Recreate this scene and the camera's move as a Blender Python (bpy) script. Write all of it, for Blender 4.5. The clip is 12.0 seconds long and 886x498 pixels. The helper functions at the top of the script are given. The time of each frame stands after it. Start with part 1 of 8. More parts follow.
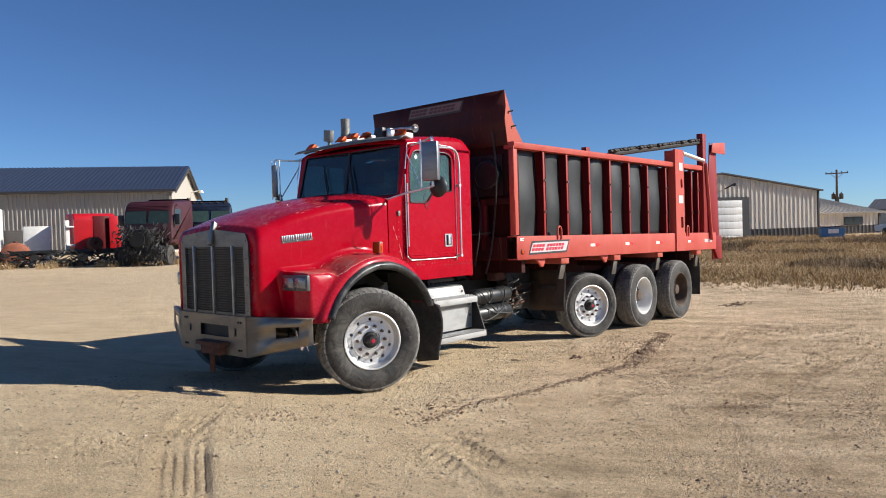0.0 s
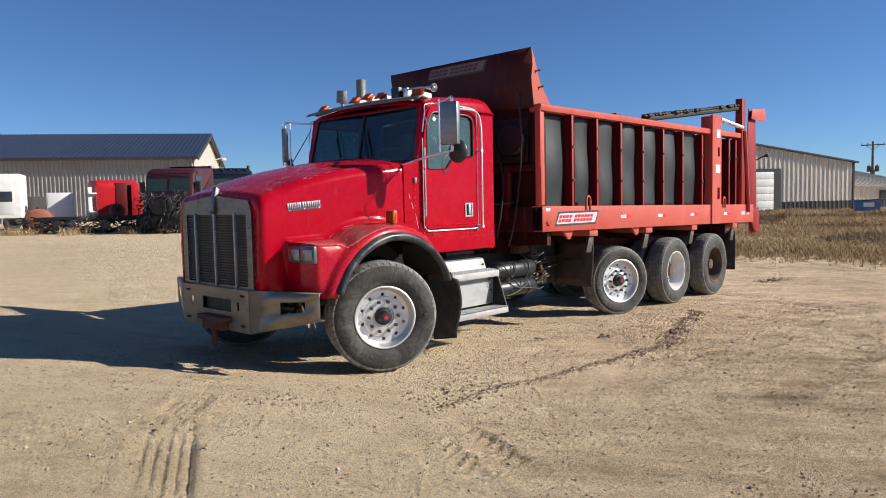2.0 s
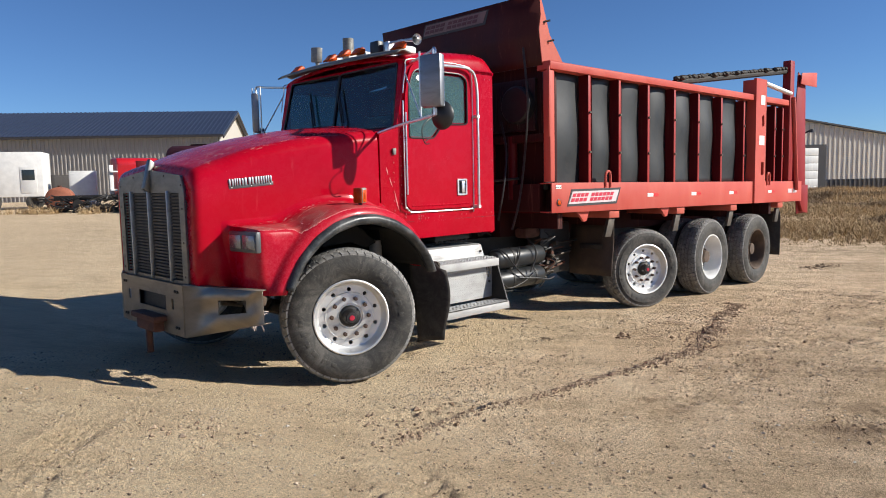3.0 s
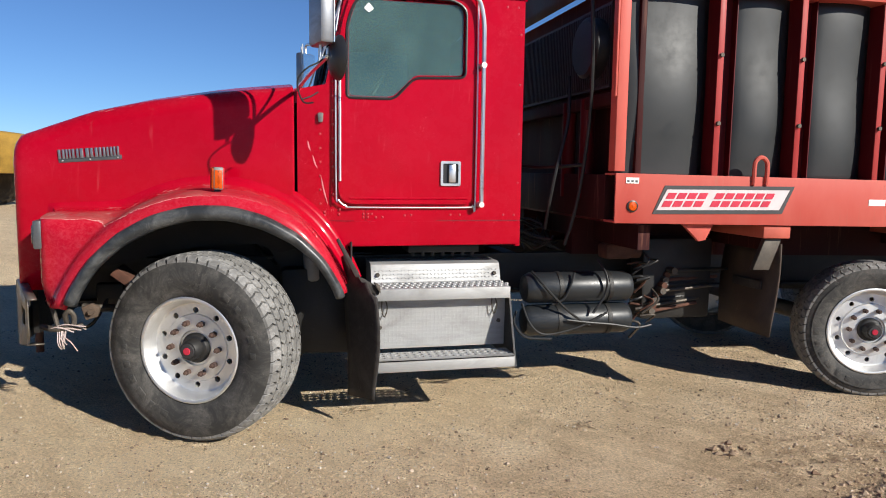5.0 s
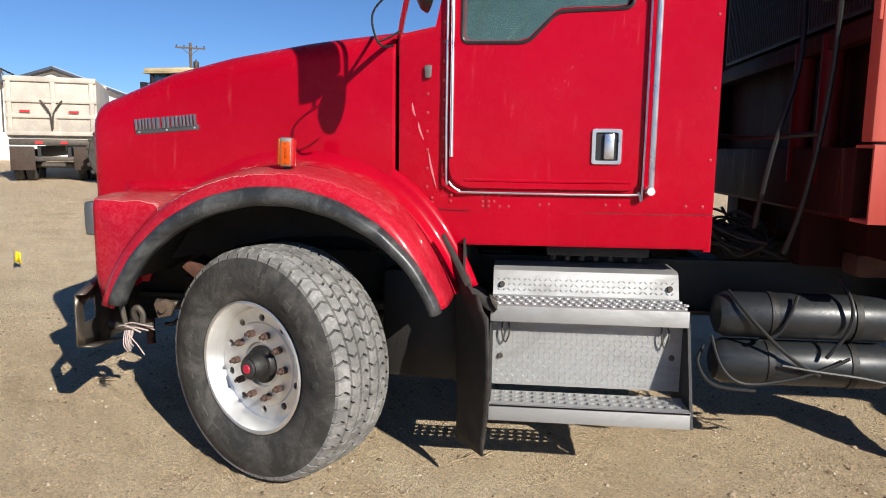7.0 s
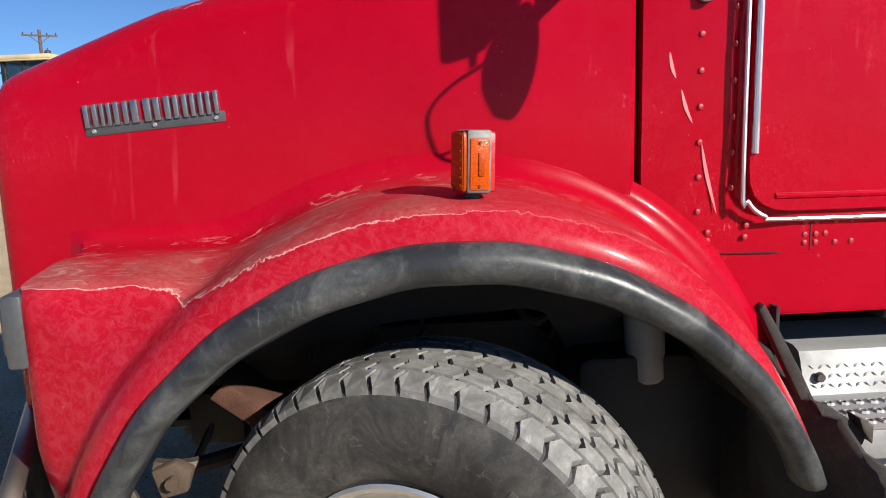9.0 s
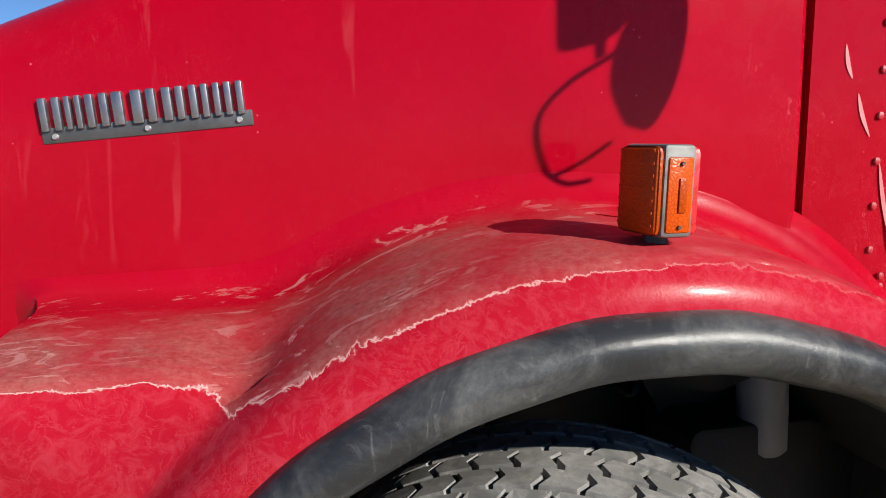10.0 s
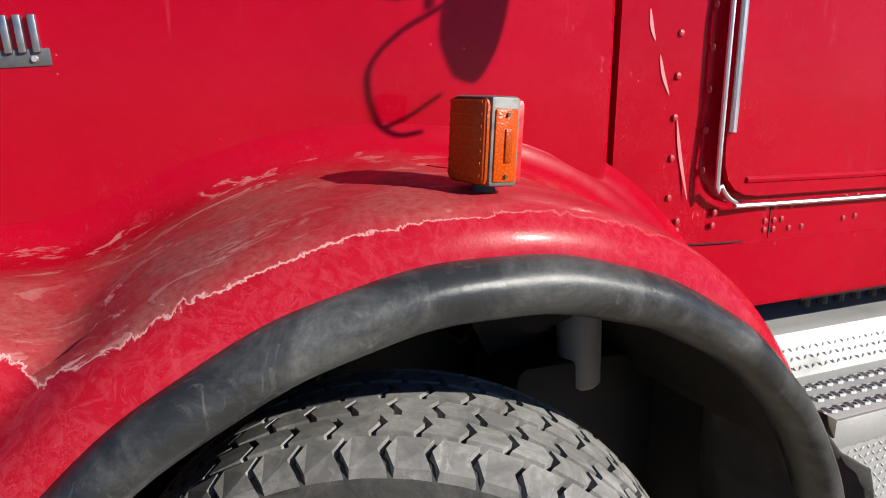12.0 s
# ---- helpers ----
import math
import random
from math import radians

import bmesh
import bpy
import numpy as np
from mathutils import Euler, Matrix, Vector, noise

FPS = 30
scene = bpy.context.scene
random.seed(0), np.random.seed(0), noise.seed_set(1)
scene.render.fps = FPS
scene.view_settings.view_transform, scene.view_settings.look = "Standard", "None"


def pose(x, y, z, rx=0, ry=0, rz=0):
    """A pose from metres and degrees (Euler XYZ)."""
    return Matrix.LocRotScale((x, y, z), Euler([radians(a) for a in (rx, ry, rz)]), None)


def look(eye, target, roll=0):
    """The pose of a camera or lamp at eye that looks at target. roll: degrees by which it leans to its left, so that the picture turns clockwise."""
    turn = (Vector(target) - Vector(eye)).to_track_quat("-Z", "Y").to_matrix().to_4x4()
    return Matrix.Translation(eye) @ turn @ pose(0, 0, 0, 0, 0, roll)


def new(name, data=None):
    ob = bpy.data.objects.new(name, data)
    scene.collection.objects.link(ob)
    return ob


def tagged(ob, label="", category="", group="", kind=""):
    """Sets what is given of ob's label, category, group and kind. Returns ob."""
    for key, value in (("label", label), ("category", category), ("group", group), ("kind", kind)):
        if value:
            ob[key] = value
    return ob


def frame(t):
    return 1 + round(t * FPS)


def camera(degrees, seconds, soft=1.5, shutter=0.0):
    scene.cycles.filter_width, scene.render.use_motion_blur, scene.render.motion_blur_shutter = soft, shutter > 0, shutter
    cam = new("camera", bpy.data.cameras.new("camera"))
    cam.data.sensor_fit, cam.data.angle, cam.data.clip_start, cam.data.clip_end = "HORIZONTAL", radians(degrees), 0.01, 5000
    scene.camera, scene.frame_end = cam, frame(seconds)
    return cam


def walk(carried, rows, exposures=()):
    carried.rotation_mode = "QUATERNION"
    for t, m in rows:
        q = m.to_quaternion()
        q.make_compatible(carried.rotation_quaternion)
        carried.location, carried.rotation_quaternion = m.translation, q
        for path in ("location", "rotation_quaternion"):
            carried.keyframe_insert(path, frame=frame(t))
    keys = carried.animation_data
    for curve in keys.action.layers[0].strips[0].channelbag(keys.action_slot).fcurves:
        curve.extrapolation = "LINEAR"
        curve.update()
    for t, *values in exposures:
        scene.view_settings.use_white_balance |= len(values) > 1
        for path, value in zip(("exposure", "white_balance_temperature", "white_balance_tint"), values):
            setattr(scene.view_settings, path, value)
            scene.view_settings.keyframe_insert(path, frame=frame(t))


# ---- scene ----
cam = camera(64.2, 12.0, soft=1.0)
PATH = [
    (0, (-4.761, -6.44, 1.649), (-3.264, -5.114, 1.601), -1.7),
    (0.5, (-4.765, -6.445, 1.652), (-3.27, -5.117, 1.595), -1.7),
    (1, (-4.762, -6.421, 1.65), (-3.273, -5.088, 1.574), -1.4),
    (1.5, (-4.678, -6.327, 1.626), (-3.205, -4.978, 1.523), -1.3),
    (2, (-4.317, -6.095, 1.635), (-2.868, -4.722, 1.504), -1.2),
    (2.5, (-3.838, -5.808, 1.585), (-2.419, -4.408, 1.425), -1.2),
    (2.7, (-3.593, -5.701, 1.592), (-2.188, -4.288, 1.422), -1.3),
    (4.3, (-0.721, -5.305, 1.619), (0.25, -3.575, 1.361), 0.1),
    (4.5, (-0.319, -5.272, 1.578), (0.503, -3.463, 1.349), 0.1),
    (5, (0.487, -5.172, 1.568), (0.941, -3.237, 1.348), 0.8),
    (5.5, (1.144, -4.986, 1.515), (1.261, -3.0, 1.319), 1.1),
    (6, (1.334, -4.752, 1.502), (1.253, -2.766, 1.283), 1.3),
    (6.5, (1.301, -4.475, 1.502), (1.118, -2.498, 1.263), 1.0),
    (6.7, (1.245, -4.313, 1.526), (1.044, -2.34, 1.27), 0.9),
    (8.3, (0.357, -3.166, 1.532), (0.31, -1.194, 1.207), -1.3),
    (8.5, (0.236, -2.979, 1.562), (0.239, -1.006, 1.23), -1.6),
    (9, (0.022, -2.551, 1.566), (0.149, -0.582, 1.243), -1.7),
    (9.5, (-0.175, -2.215, 1.565), (0.073, -0.256, 1.246), -1.6),
    (10, (-0.278, -2.059, 1.587), (0.077, -0.117, 1.269), -0.9),
    (10.5, (-0.334, -1.997, 1.588), (0.109, -0.075, 1.258), -0.0),
    (11, (-0.355, -1.975, 1.589), (0.175, -0.077, 1.251), 0.4),
    (11.5, (-0.352, -1.986, 1.59), (0.283, -0.124, 1.227), 0.3),
    (12, (-0.279, -2.059, 1.578), (0.517, -0.277, 1.139), 0.5),
]
walk(cam, [(t, look(eye, target, roll)) for t, eye, target, roll in PATH])

# ---- light ----
TO_SUN = Vector((0.43, -0.50, 0.36)).normalized()
sun_elevation = math.asin(TO_SUN.z)
world = bpy.data.worlds.new("sky")
scene.world = world
world.use_nodes = True
wn = world.node_tree.nodes
sky = wn.new("ShaderNodeTexSky")
sky.sky_type = "NISHITA"
sky.sun_disc = False
sky.sun_elevation = sun_elevation
sky.sun_rotation = math.atan2(TO_SUN.x, TO_SUN.y)
sky.altitude = 2200
sky.air_density = 1.0
sky.dust_density = 0.0
sky.ozone_density = 4.0
blue = wn.new("ShaderNodeMix")
blue.data_type, blue.blend_type = "RGBA", "MULTIPLY"
blue.inputs[0].default_value = 1.0
blue.inputs[7].default_value = (0.78, 1.0, 1.27, 1)
world.node_tree.links.new(sky.outputs[0], blue.inputs[6])
world.node_tree.links.new(blue.outputs[2], wn["Background"].inputs[0])
wn["Background"].inputs[1].default_value = 0.060
sun_data = bpy.data.lights.new("sun", "SUN")
sun_data.energy = 5.0
sun_data.angle = radians(0.55)
sun_data.color = (1.0, 0.955, 0.87)
sun = new("sun", sun_data)
sun.matrix_basis = look(TO_SUN * 60, (0, 0, 0))
scene.view_settings.exposure = 0.46


# ---- materials ----
class Nodes:
    """A small writer of node trees round one Principled shader."""

    def __init__(self, name):
        self.mat = bpy.data.materials.new(name)
        self.mat.use_nodes = True
        self.tree = self.mat.node_tree
        self.bsdf = self.tree.nodes["Principled BSDF"]

    def put(self, socket, value):
        if isinstance(value, bpy.types.NodeSocket):
            self.tree.links.new(value, socket)
        elif isinstance(value, (tuple, list)) and len(value) == 3 and socket.type == "RGBA":
            socket.default_value = (*value, 1)
        else:
            socket.default_value = value

    def set(self, **values):
        for key, value in values.items():
            self.put(self.bsdf.inputs[key.replace("_", " ")], value)
        return self

    def coord(self, which="Object"):
        return self.tree.nodes.new("ShaderNodeTexCoord").outputs[which]

    def scaled(self, vec, scale):
        n = self.tree.nodes.new("ShaderNodeMapping")
        self.put(n.inputs["Vector"], vec)
        n.inputs["Scale"].default_value = scale if isinstance(scale, tuple) else (scale,) * 3
        return n.outputs[0]

    def noise(self, vec, scale, detail=4.0, rough=0.55, warp=0.0):
        n = self.tree.nodes.new("ShaderNodeTexNoise")
        self.put(n.inputs["Vector"], vec)
        n.inputs["Scale"].default_value = scale
        n.inputs["Detail"].default_value = detail
        n.inputs["Roughness"].default_value = rough
        n.inputs["Distortion"].default_value = warp
        return n.outputs[0]

    def voronoi(self, vec, scale, feature="F1", out="Distance"):
        n = self.tree.nodes.new("ShaderNodeTexVoronoi")
        n.feature = feature
        self.put(n.inputs["Vector"], vec)
        n.inputs["Scale"].default_value = scale
        return n.outputs[out]

    def ramp(self, value, *stops, smooth=False):
        n = self.tree.nodes.new("ShaderNodeValToRGB")
        self.put(n.inputs[0], value)
        e = n.color_ramp.elements
        while len(e) < len(stops):
            e.new(0.5)
        for el, (at, col) in zip(e, stops):
            el.position = at
            el.color = (col, col, col, 1) if isinstance(col, (int, float)) else (*col, 1)
        if smooth:
            n.color_ramp.interpolation = "EASE"
        return n.outputs[0]

    def mix(self, fac, a, b, kind="MIX"):
        n = self.tree.nodes.new("ShaderNodeMix")
        n.data_type = "RGBA"
        n.blend_type = kind
        self.put(n.inputs[0], fac)
        self.put(n.inputs[6], a)
        self.put(n.inputs[7], b)
        return n.outputs[2]

    def math(self, op, a, b=0.0, c=0.0):
        n = self.tree.nodes.new("ShaderNodeMath")
        n.operation = op
        for socket, v in zip(n.inputs, (a, b, c)):
            self.put(socket, v)
        return n.outputs[0]

    def normal_z(self):
        n = self.tree.nodes.new("ShaderNodeNewGeometry")
        s = self.tree.nodes.new("ShaderNodeSeparateXYZ")
        self.tree.links.new(n.outputs["Normal"], s.inputs[0])
        return s.outputs[2]

    def xyz(self, vec):
        s = self.tree.nodes.new("ShaderNodeSeparateXYZ")
        self.put(s.inputs[0], vec)
        return s.outputs

    def bump(self, height, strength=0.3, distance=0.01):
        n = self.tree.nodes.new("ShaderNodeBump")
        self.put(n.inputs["Height"], height)
        n.inputs["Strength"].default_value = strength
        n.inputs["Distance"].default_value = distance
        self.put(self.bsdf.inputs["Normal"], n.outputs[0])
        return self


def plain(name, color, rough=0.5, metal=0.0, vary=0.25, scale=6.0, bump=0.15, coat=0.0, dist=0.004):
    """A painted, plastic or metal surface with mottling at two scales and a fine relief."""
    n = Nodes(name)
    v = n.coord()
    big = n.noise(v, scale, 3)
    fine = n.noise(v, scale * 14, 5, 0.65)
    both = n.math("ADD", n.math("MULTIPLY", big, 0.6), n.math("MULTIPLY", fine, 0.4))
    lo = tuple(c * (1 - vary) for c in color)
    hi = tuple(min(1, c * (1 + vary)) for c in color)
    n.set(Base_Color=n.ramp(both, (0.3, lo), (0.7, hi)), Metallic=metal)
    n.set(Roughness=n.ramp(fine, (0.3, max(0.03, rough - 0.08)), (0.7, min(1, rough + 0.1))))
    if coat:
        n.set(Coat_Weight=coat, Coat_Roughness=0.06)
    if bump:
        n.bump(fine, bump, dist)
    return n.mat


def lens(name, color):
    """Moulded plastic lens with a fine prism pattern under a thin grime."""
    n = Nodes(name)
    v = n.coord()
    prism_cells = n.voronoi(v, 160, "DISTANCE_TO_EDGE")
    grime = n.ramp(n.noise(v, 30, 6, 0.7), (0.5, 0.0), (0.75, 0.4))
    base = n.mix(n.ramp(prism_cells, (0.02, 0.55), (0.12, 0.0)), color, tuple(c * 0.45 for c in color))
    n.set(Base_Color=n.mix(grime, base, tuple(c * 0.6 + 0.02 for c in color)), Roughness=0.32, Specular_IOR_Level=0.22)
    n.bump(prism_cells, 0.4, 0.002)
    return n.mat


def glass(name, tint, rough=0.02, film=0.0):
    """Tinted glass; film is how much dried dust clouds it."""
    n = Nodes(name)
    cloud = n.math("MULTIPLY", n.ramp(n.noise(n.coord(), 3.0, 6, 0.6, 0.6), (0.3, 0.6), (0.7, 1.0)), film)
    n.set(Base_Color=tint, Roughness=rough, Transmission_Weight=n.math("SUBTRACT", 1.0, cloud), IOR=1.45)
    return n.mat


def red_paint():
    """Glossy crimson lacquer, scuffed and scratched, with dry dust where it lies flat."""
    n = Nodes("red_paint")
    v = n.coord()
    blotch = n.noise(v, 1.6, 4, 0.5, 0.6)
    base = n.ramp(blotch, (0.3, (0.345, 0.0002, 0.0105)), (0.72, (0.405, 0.0004, 0.0150)))
    # short pale scratches and chips in a few worn places
    where = n.ramp(n.noise(v, 3.1, 3), (0.50, 0.03), (0.64, 0.9))
    scratch = n.ramp(n.noise(n.scaled(v, (1, 1, 0.5)), 30, 9, 0.74, 2.6), (0.62, 0.0), (0.69, 0.7))
    runs = n.math("MULTIPLY", n.ramp(n.noise(n.scaled(v, (9, 9, 0.9)), 3.0, 5, 0.62, 0.7), (0.61, 0.0), (0.67, 0.12)), n.ramp(n.noise(v, 5.0, 3), (0.45, 0.0), (0.62, 1.0)))
    line = n.ramp(n.noise(n.scaled(v, (1.0, 1.0, 0.25)), 60, 3, 0.5, 4.0), (0.493, 0.0), (0.5, 0.55), (0.507, 0.0))
    chip = n.math("MULTIPLY", n.ramp(n.voronoi(v, 30), (0.035, 0.85), (0.06, 0.0)), n.ramp(n.noise(v, 7, 2), (0.56, 0.0), (0.6, 1.0)))
    marks = n.math("MAXIMUM", n.math("MULTIPLY", n.math("MAXIMUM", scratch, n.math("MULTIPLY", line, 0.8)), where), n.math("MAXIMUM", chip, runs))
    base = n.mix(marks, base, (0.66, 0.15, 0.17))
    # crazed lacquer on the flared arch
    far_out = n.ramp(n.math("ABSOLUTE", n.xyz(v)[1]), (0.99, 0.0), (1.06, 1.0))
    vein = n.ramp(n.noise(v, 17, 5, 0.62, 1.6), (0.48, 0.0), (0.5, 0.16), (0.52, 0.0))
    craze = n.math("MAXIMUM", vein, n.ramp(n.noise(v, 34, 7, 0.7, 1.2), (0.46, 0.03), (0.64, 0.15)))
    base = n.mix(n.math("MULTIPLY", craze, far_out), base, (0.72, 0.16, 0.20))
    # dust lies on what faces up, ends in a ragged dried edge, and is swept into streaks
    up = n.normal_z()
    ragged = n.noise(v, 11, 9, 0.72, 1.2)
    lie = n.math("ADD", up, n.math("MULTIPLY", n.math("SUBTRACT", ragged, 0.5), 0.55))
    cover = n.ramp(lie, (0.765, 0.0), (0.785, 0.68), (0.97, 0.78))
    streak = n.noise(n.scaled(v, (2.2, 8, 8)), 4.5, 8, 0.74, 2.2)
    patch = n.ramp(n.noise(v, 4.3, 5, 0.6, 0.8), (0.36, 0.25), (0.62, 1.0))
    # the shelf ahead of the wheel and the arch's front carry the most
    x, y, _ = n.xyz(v)
    outer = n.ramp(n.math("ADD", n.math("ABSOLUTE", y), n.math("MULTIPLY", n.math("SUBTRACT", ragged, 0.5), 0.12)), (0.90, 0.0), (1.03, 1.0))
    fore = n.ramp(n.math("MULTIPLY_ADD", x, 0.5, 0.5), (0.42, 1.0), (0.52, 0.75), (0.62, 0.22), (0.8, 0.16))
    dust = n.math("MULTIPLY", n.math("MULTIPLY", n.math("MULTIPLY", cover, outer), n.ramp(streak, (0.32, 0.62), (0.6, 1.1))), n.math("MULTIPLY", patch, fore))
    crust = n.math("MULTIPLY", n.math("MULTIPLY", n.ramp(n.noise(n.scaled(v, (1.5, 4.5, 4.5)), 3.4, 7, 0.66, 1.6), (0.565, 0.0), (0.585, 0.6)), cover), n.math("MULTIPLY", patch, fore))
    haze = n.math("MULTIPLY", n.ramp(n.math("ADD", up, n.math("MULTIPLY", n.math("SUBTRACT", ragged, 0.5), 0.3)), (0.15, 0.0), (0.75, 0.03)), n.ramp(n.noise(v, 2.3, 5, 0.6), (0.4, 0.3), (0.7, 1.0)))
    base = n.mix(haze, base, (0.50, 0.16, 0.17))
    speck = n.noise(v, 90, 6, 0.75)
    dust_color = n.ramp(speck, (0.3, (0.20, 0.055, 0.048)), (0.7, (0.44, 0.19, 0.155)))
    base = n.mix(dust, base, dust_color)
    # pale tide lines where the wet dust dried
    tide = n.math("MULTIPLY", n.ramp(lie, (0.752, 0.0), (0.772, 1.0), (0.792, 0.0)), n.math("MULTIPLY", n.ramp(n.math("ABSOLUTE", y), (0.98, 0.0), (1.04, 1.0)), fore))
    base = n.mix(tide, base, (0.74, 0.42, 0.39))
    n.set(Base_Color=n.mix(crust, base, (0.62, 0.35, 0.32)))
    gloss = n.ramp(n.noise(v, 14, 6, 0.7), (0.3, 0.2), (0.75, 0.36))
    n.set(Roughness=n.math("ADD", gloss, n.math("MULTIPLY", dust, 0.5)))
    n.set(Coat_Weight=n.math("MULTIPLY", n.math("SUBTRACT", 0.9, dust), 0.26), Coat_Roughness=0.06, Specular_IOR_Level=0.06)
    n.bump(n.math("ADD", n.math("MULTIPLY", n.noise(v, 9, 3), 0.6), n.math("ADD", n.noise(v, 240, 3), n.math("MULTIPLY", dust, 0.6))), 0.06, 0.003)
    return n.mat


def body_paint(name, color, fade, rough=0.5):
    """Faded, chalky red paint of the spreader box with rust freckles and runs."""
    n = Nodes(name)
    v = n.coord()
    tone = n.noise(n.scaled(v, (1.0, 1.0, 0.35)), 2.4, 5, 0.6, 0.4)
    base = n.ramp(tone, (0.28, color), (0.75, fade))
    freckle = n.math("MULTIPLY", n.ramp(n.noise(v, 48, 6, 0.75), (0.64, 0.0), (0.70, 0.8)), n.ramp(n.noise(v, 2.7, 3), (0.5, 0.0), (0.68, 1.0)))
    base = n.mix(freckle, base, (0.12, 0.035, 0.02))
    run = n.math("MULTIPLY", n.ramp(n.noise(n.scaled(v, (9, 9, 0.5)), 3, 5, 0.7), (0.58, 0.0), (0.75, 0.5)), 0.7)
    base = n.mix(run, base, (0.33, 0.14, 0.09))
    n.set(Base_Color=base, Roughness=n.ramp(tone, (0.3, rough), (0.7, rough + 0.2)), Specular_IOR_Level=0.22)
    n.bump(n.noise(v, 120, 5, 0.7), 0.12, 0.003)
    return n.mat


def dirt():
    """Dry packed yard dirt: pale yellow silt on one side, browner stony ground on the other, swept streaks and grit."""
    n = Nodes("packed_dirt")
    v = n.coord()
    broad = n.noise(v, 0.35, 6, 0.62, 0.4)
    mid = n.noise(v, 2.3, 8, 0.7, 0.5)
    fine = n.noise(v, 26, 9, 0.78)
    x, y, _ = n.xyz(v)
    across = n.math("MULTIPLY_ADD", x, 0.055, n.math("MULTIPLY", y, -0.083))
    stony = n.ramp(n.math("ADD", across, n.math("MULTIPLY", n.math("SUBTRACT", broad, 0.5), 0.35)), (0.16, 0.0), (0.40, 1.0))
    turned = n.tree.nodes.new("ShaderNodeMapping")
    n.put(turned.inputs["Vector"], v)
    turned.inputs["Rotation"].default_value = (0, 0, 0.95)
    swept = n.noise(n.scaled(turned.outputs[0], (0.22, 2.4, 1)), 2.6, 8, 0.72, 0.6)
    tone = n.math("ADD", n.math("MULTIPLY", broad, 0.3), n.math("ADD", n.math("MULTIPLY", mid, 0.4), n.math("MULTIPLY", swept, 0.3)))
    silt = n.ramp(tone, (0.36, (0.55, 0.41, 0.25)), (0.48, (0.76, 0.58, 0.37)), (0.62, (0.88, 0.71, 0.48)))
    stone = n.ramp(tone, (0.38, (0.31, 0.215, 0.135)), (0.46, (0.56, 0.41, 0.26)), (0.54, (0.73, 0.555, 0.37)), (0.64, (0.88, 0.72, 0.52)))
    base = n.mix(stony, silt, stone)
    beyond = n.ramp(n.math("MULTIPLY_ADD", y, 0.04, n.math("MULTIPLY", n.math("SUBTRACT", broad, 0.5), 0.3)), (0.12, 0.0), (0.6, 0.45))
    base = n.mix(beyond, base, (0.46, 0.345, 0.225))
    base = n.mix(n.math("MULTIPLY", n.ramp(fine, (0.36, 0.7), (0.48, 0.0)), n.ramp(stony, (0.0, 0.2), (1.0, 0.75))), base, (0.25, 0.17, 0.11))
    grain = n.noise(v, 70, 10, 0.9)
    base = n.mix(n.ramp(stony, (0.0, 0.70), (1.0, 0.95)), base, n.ramp(grain, (0.36, 0.30), (0.5, 1.05), (0.64, 1.8)), "MULTIPLY")
    pale = n.math("MULTIPLY", n.ramp(n.voronoi(v, 55), (0.10, 0.8), (0.20, 0.0)), n.ramp(mid, (0.45, 0.05), (0.62, 0.8)))
    base = n.mix(pale, base, (0.72, 0.62, 0.50))
    n.set(Base_Color=base, Roughness=0.95, Specular_IOR_Level=0.12)
    h = n.math("ADD", n.math("ADD", n.math("MULTIPLY", fine, 0.9), n.math("MULTIPLY", grain, 0.8)), n.math("ADD", n.math("MULTIPLY", pale, 0.35), n.math("ADD", n.math("MULTIPLY", mid, 1.0), n.math("MULTIPLY", swept, 0.6))))
    n.bump(h, 1.0, 0.045)
    return n.mat


def islands(name, *stops):
    """Each loose lump or blade takes its own tone."""
    n = Nodes(name)
    own = n.tree.nodes.new("ShaderNodeNewGeometry").outputs["Random Per Island"]
    fine = n.noise(n.coord(), 60, 5, 0.7)
    n.set(Base_Color=n.mix(n.ramp(fine, (0.4, 0.4), (0.6, 0.0)), n.ramp(own, *stops), (0.12, 0.085, 0.06)), Roughness=0.92, Specular_IOR_Level=0.15)
    n.bump(fine, 0.5, 0.006)
    return n.mat


def rubber(name, color, scale=7.0, dusty=0.4, rough=0.8, dust_color=(0.23, 0.21, 0.185)):
    """Black rubber with blotches and smears of dry dust."""
    n = Nodes(name)
    v = n.coord()
    smear = n.noise(v, scale, 8, 0.72, 0.9)
    fine = n.noise(v, 80, 6, 0.75)
    film = n.math("MULTIPLY", n.ramp(smear, (0.42, 0.0), (0.68, 1.0)), n.ramp(fine, (0.3, 0.35), (0.65, 1.0)))
    scuff = n.math("MULTIPLY", n.ramp(n.noise(n.scaled(v, (1, 1, 0.3)), 35, 7, 0.7, 1.0), (0.6, 0.0), (0.7, 0.5)), dusty)
    base = n.mix(n.math("MULTIPLY", film, dusty), color, dust_color)
    n.set(Base_Color=n.mix(scuff, base, tuple(c * 1.3 for c in dust_color)), Roughness=n.ramp(film, (0.0, rough - 0.12), (1.0, min(1.0, rough + 0.12))), Specular_IOR_Level=0.35)
    n.bump(fine, 0.2, 0.003)
    return n.mat


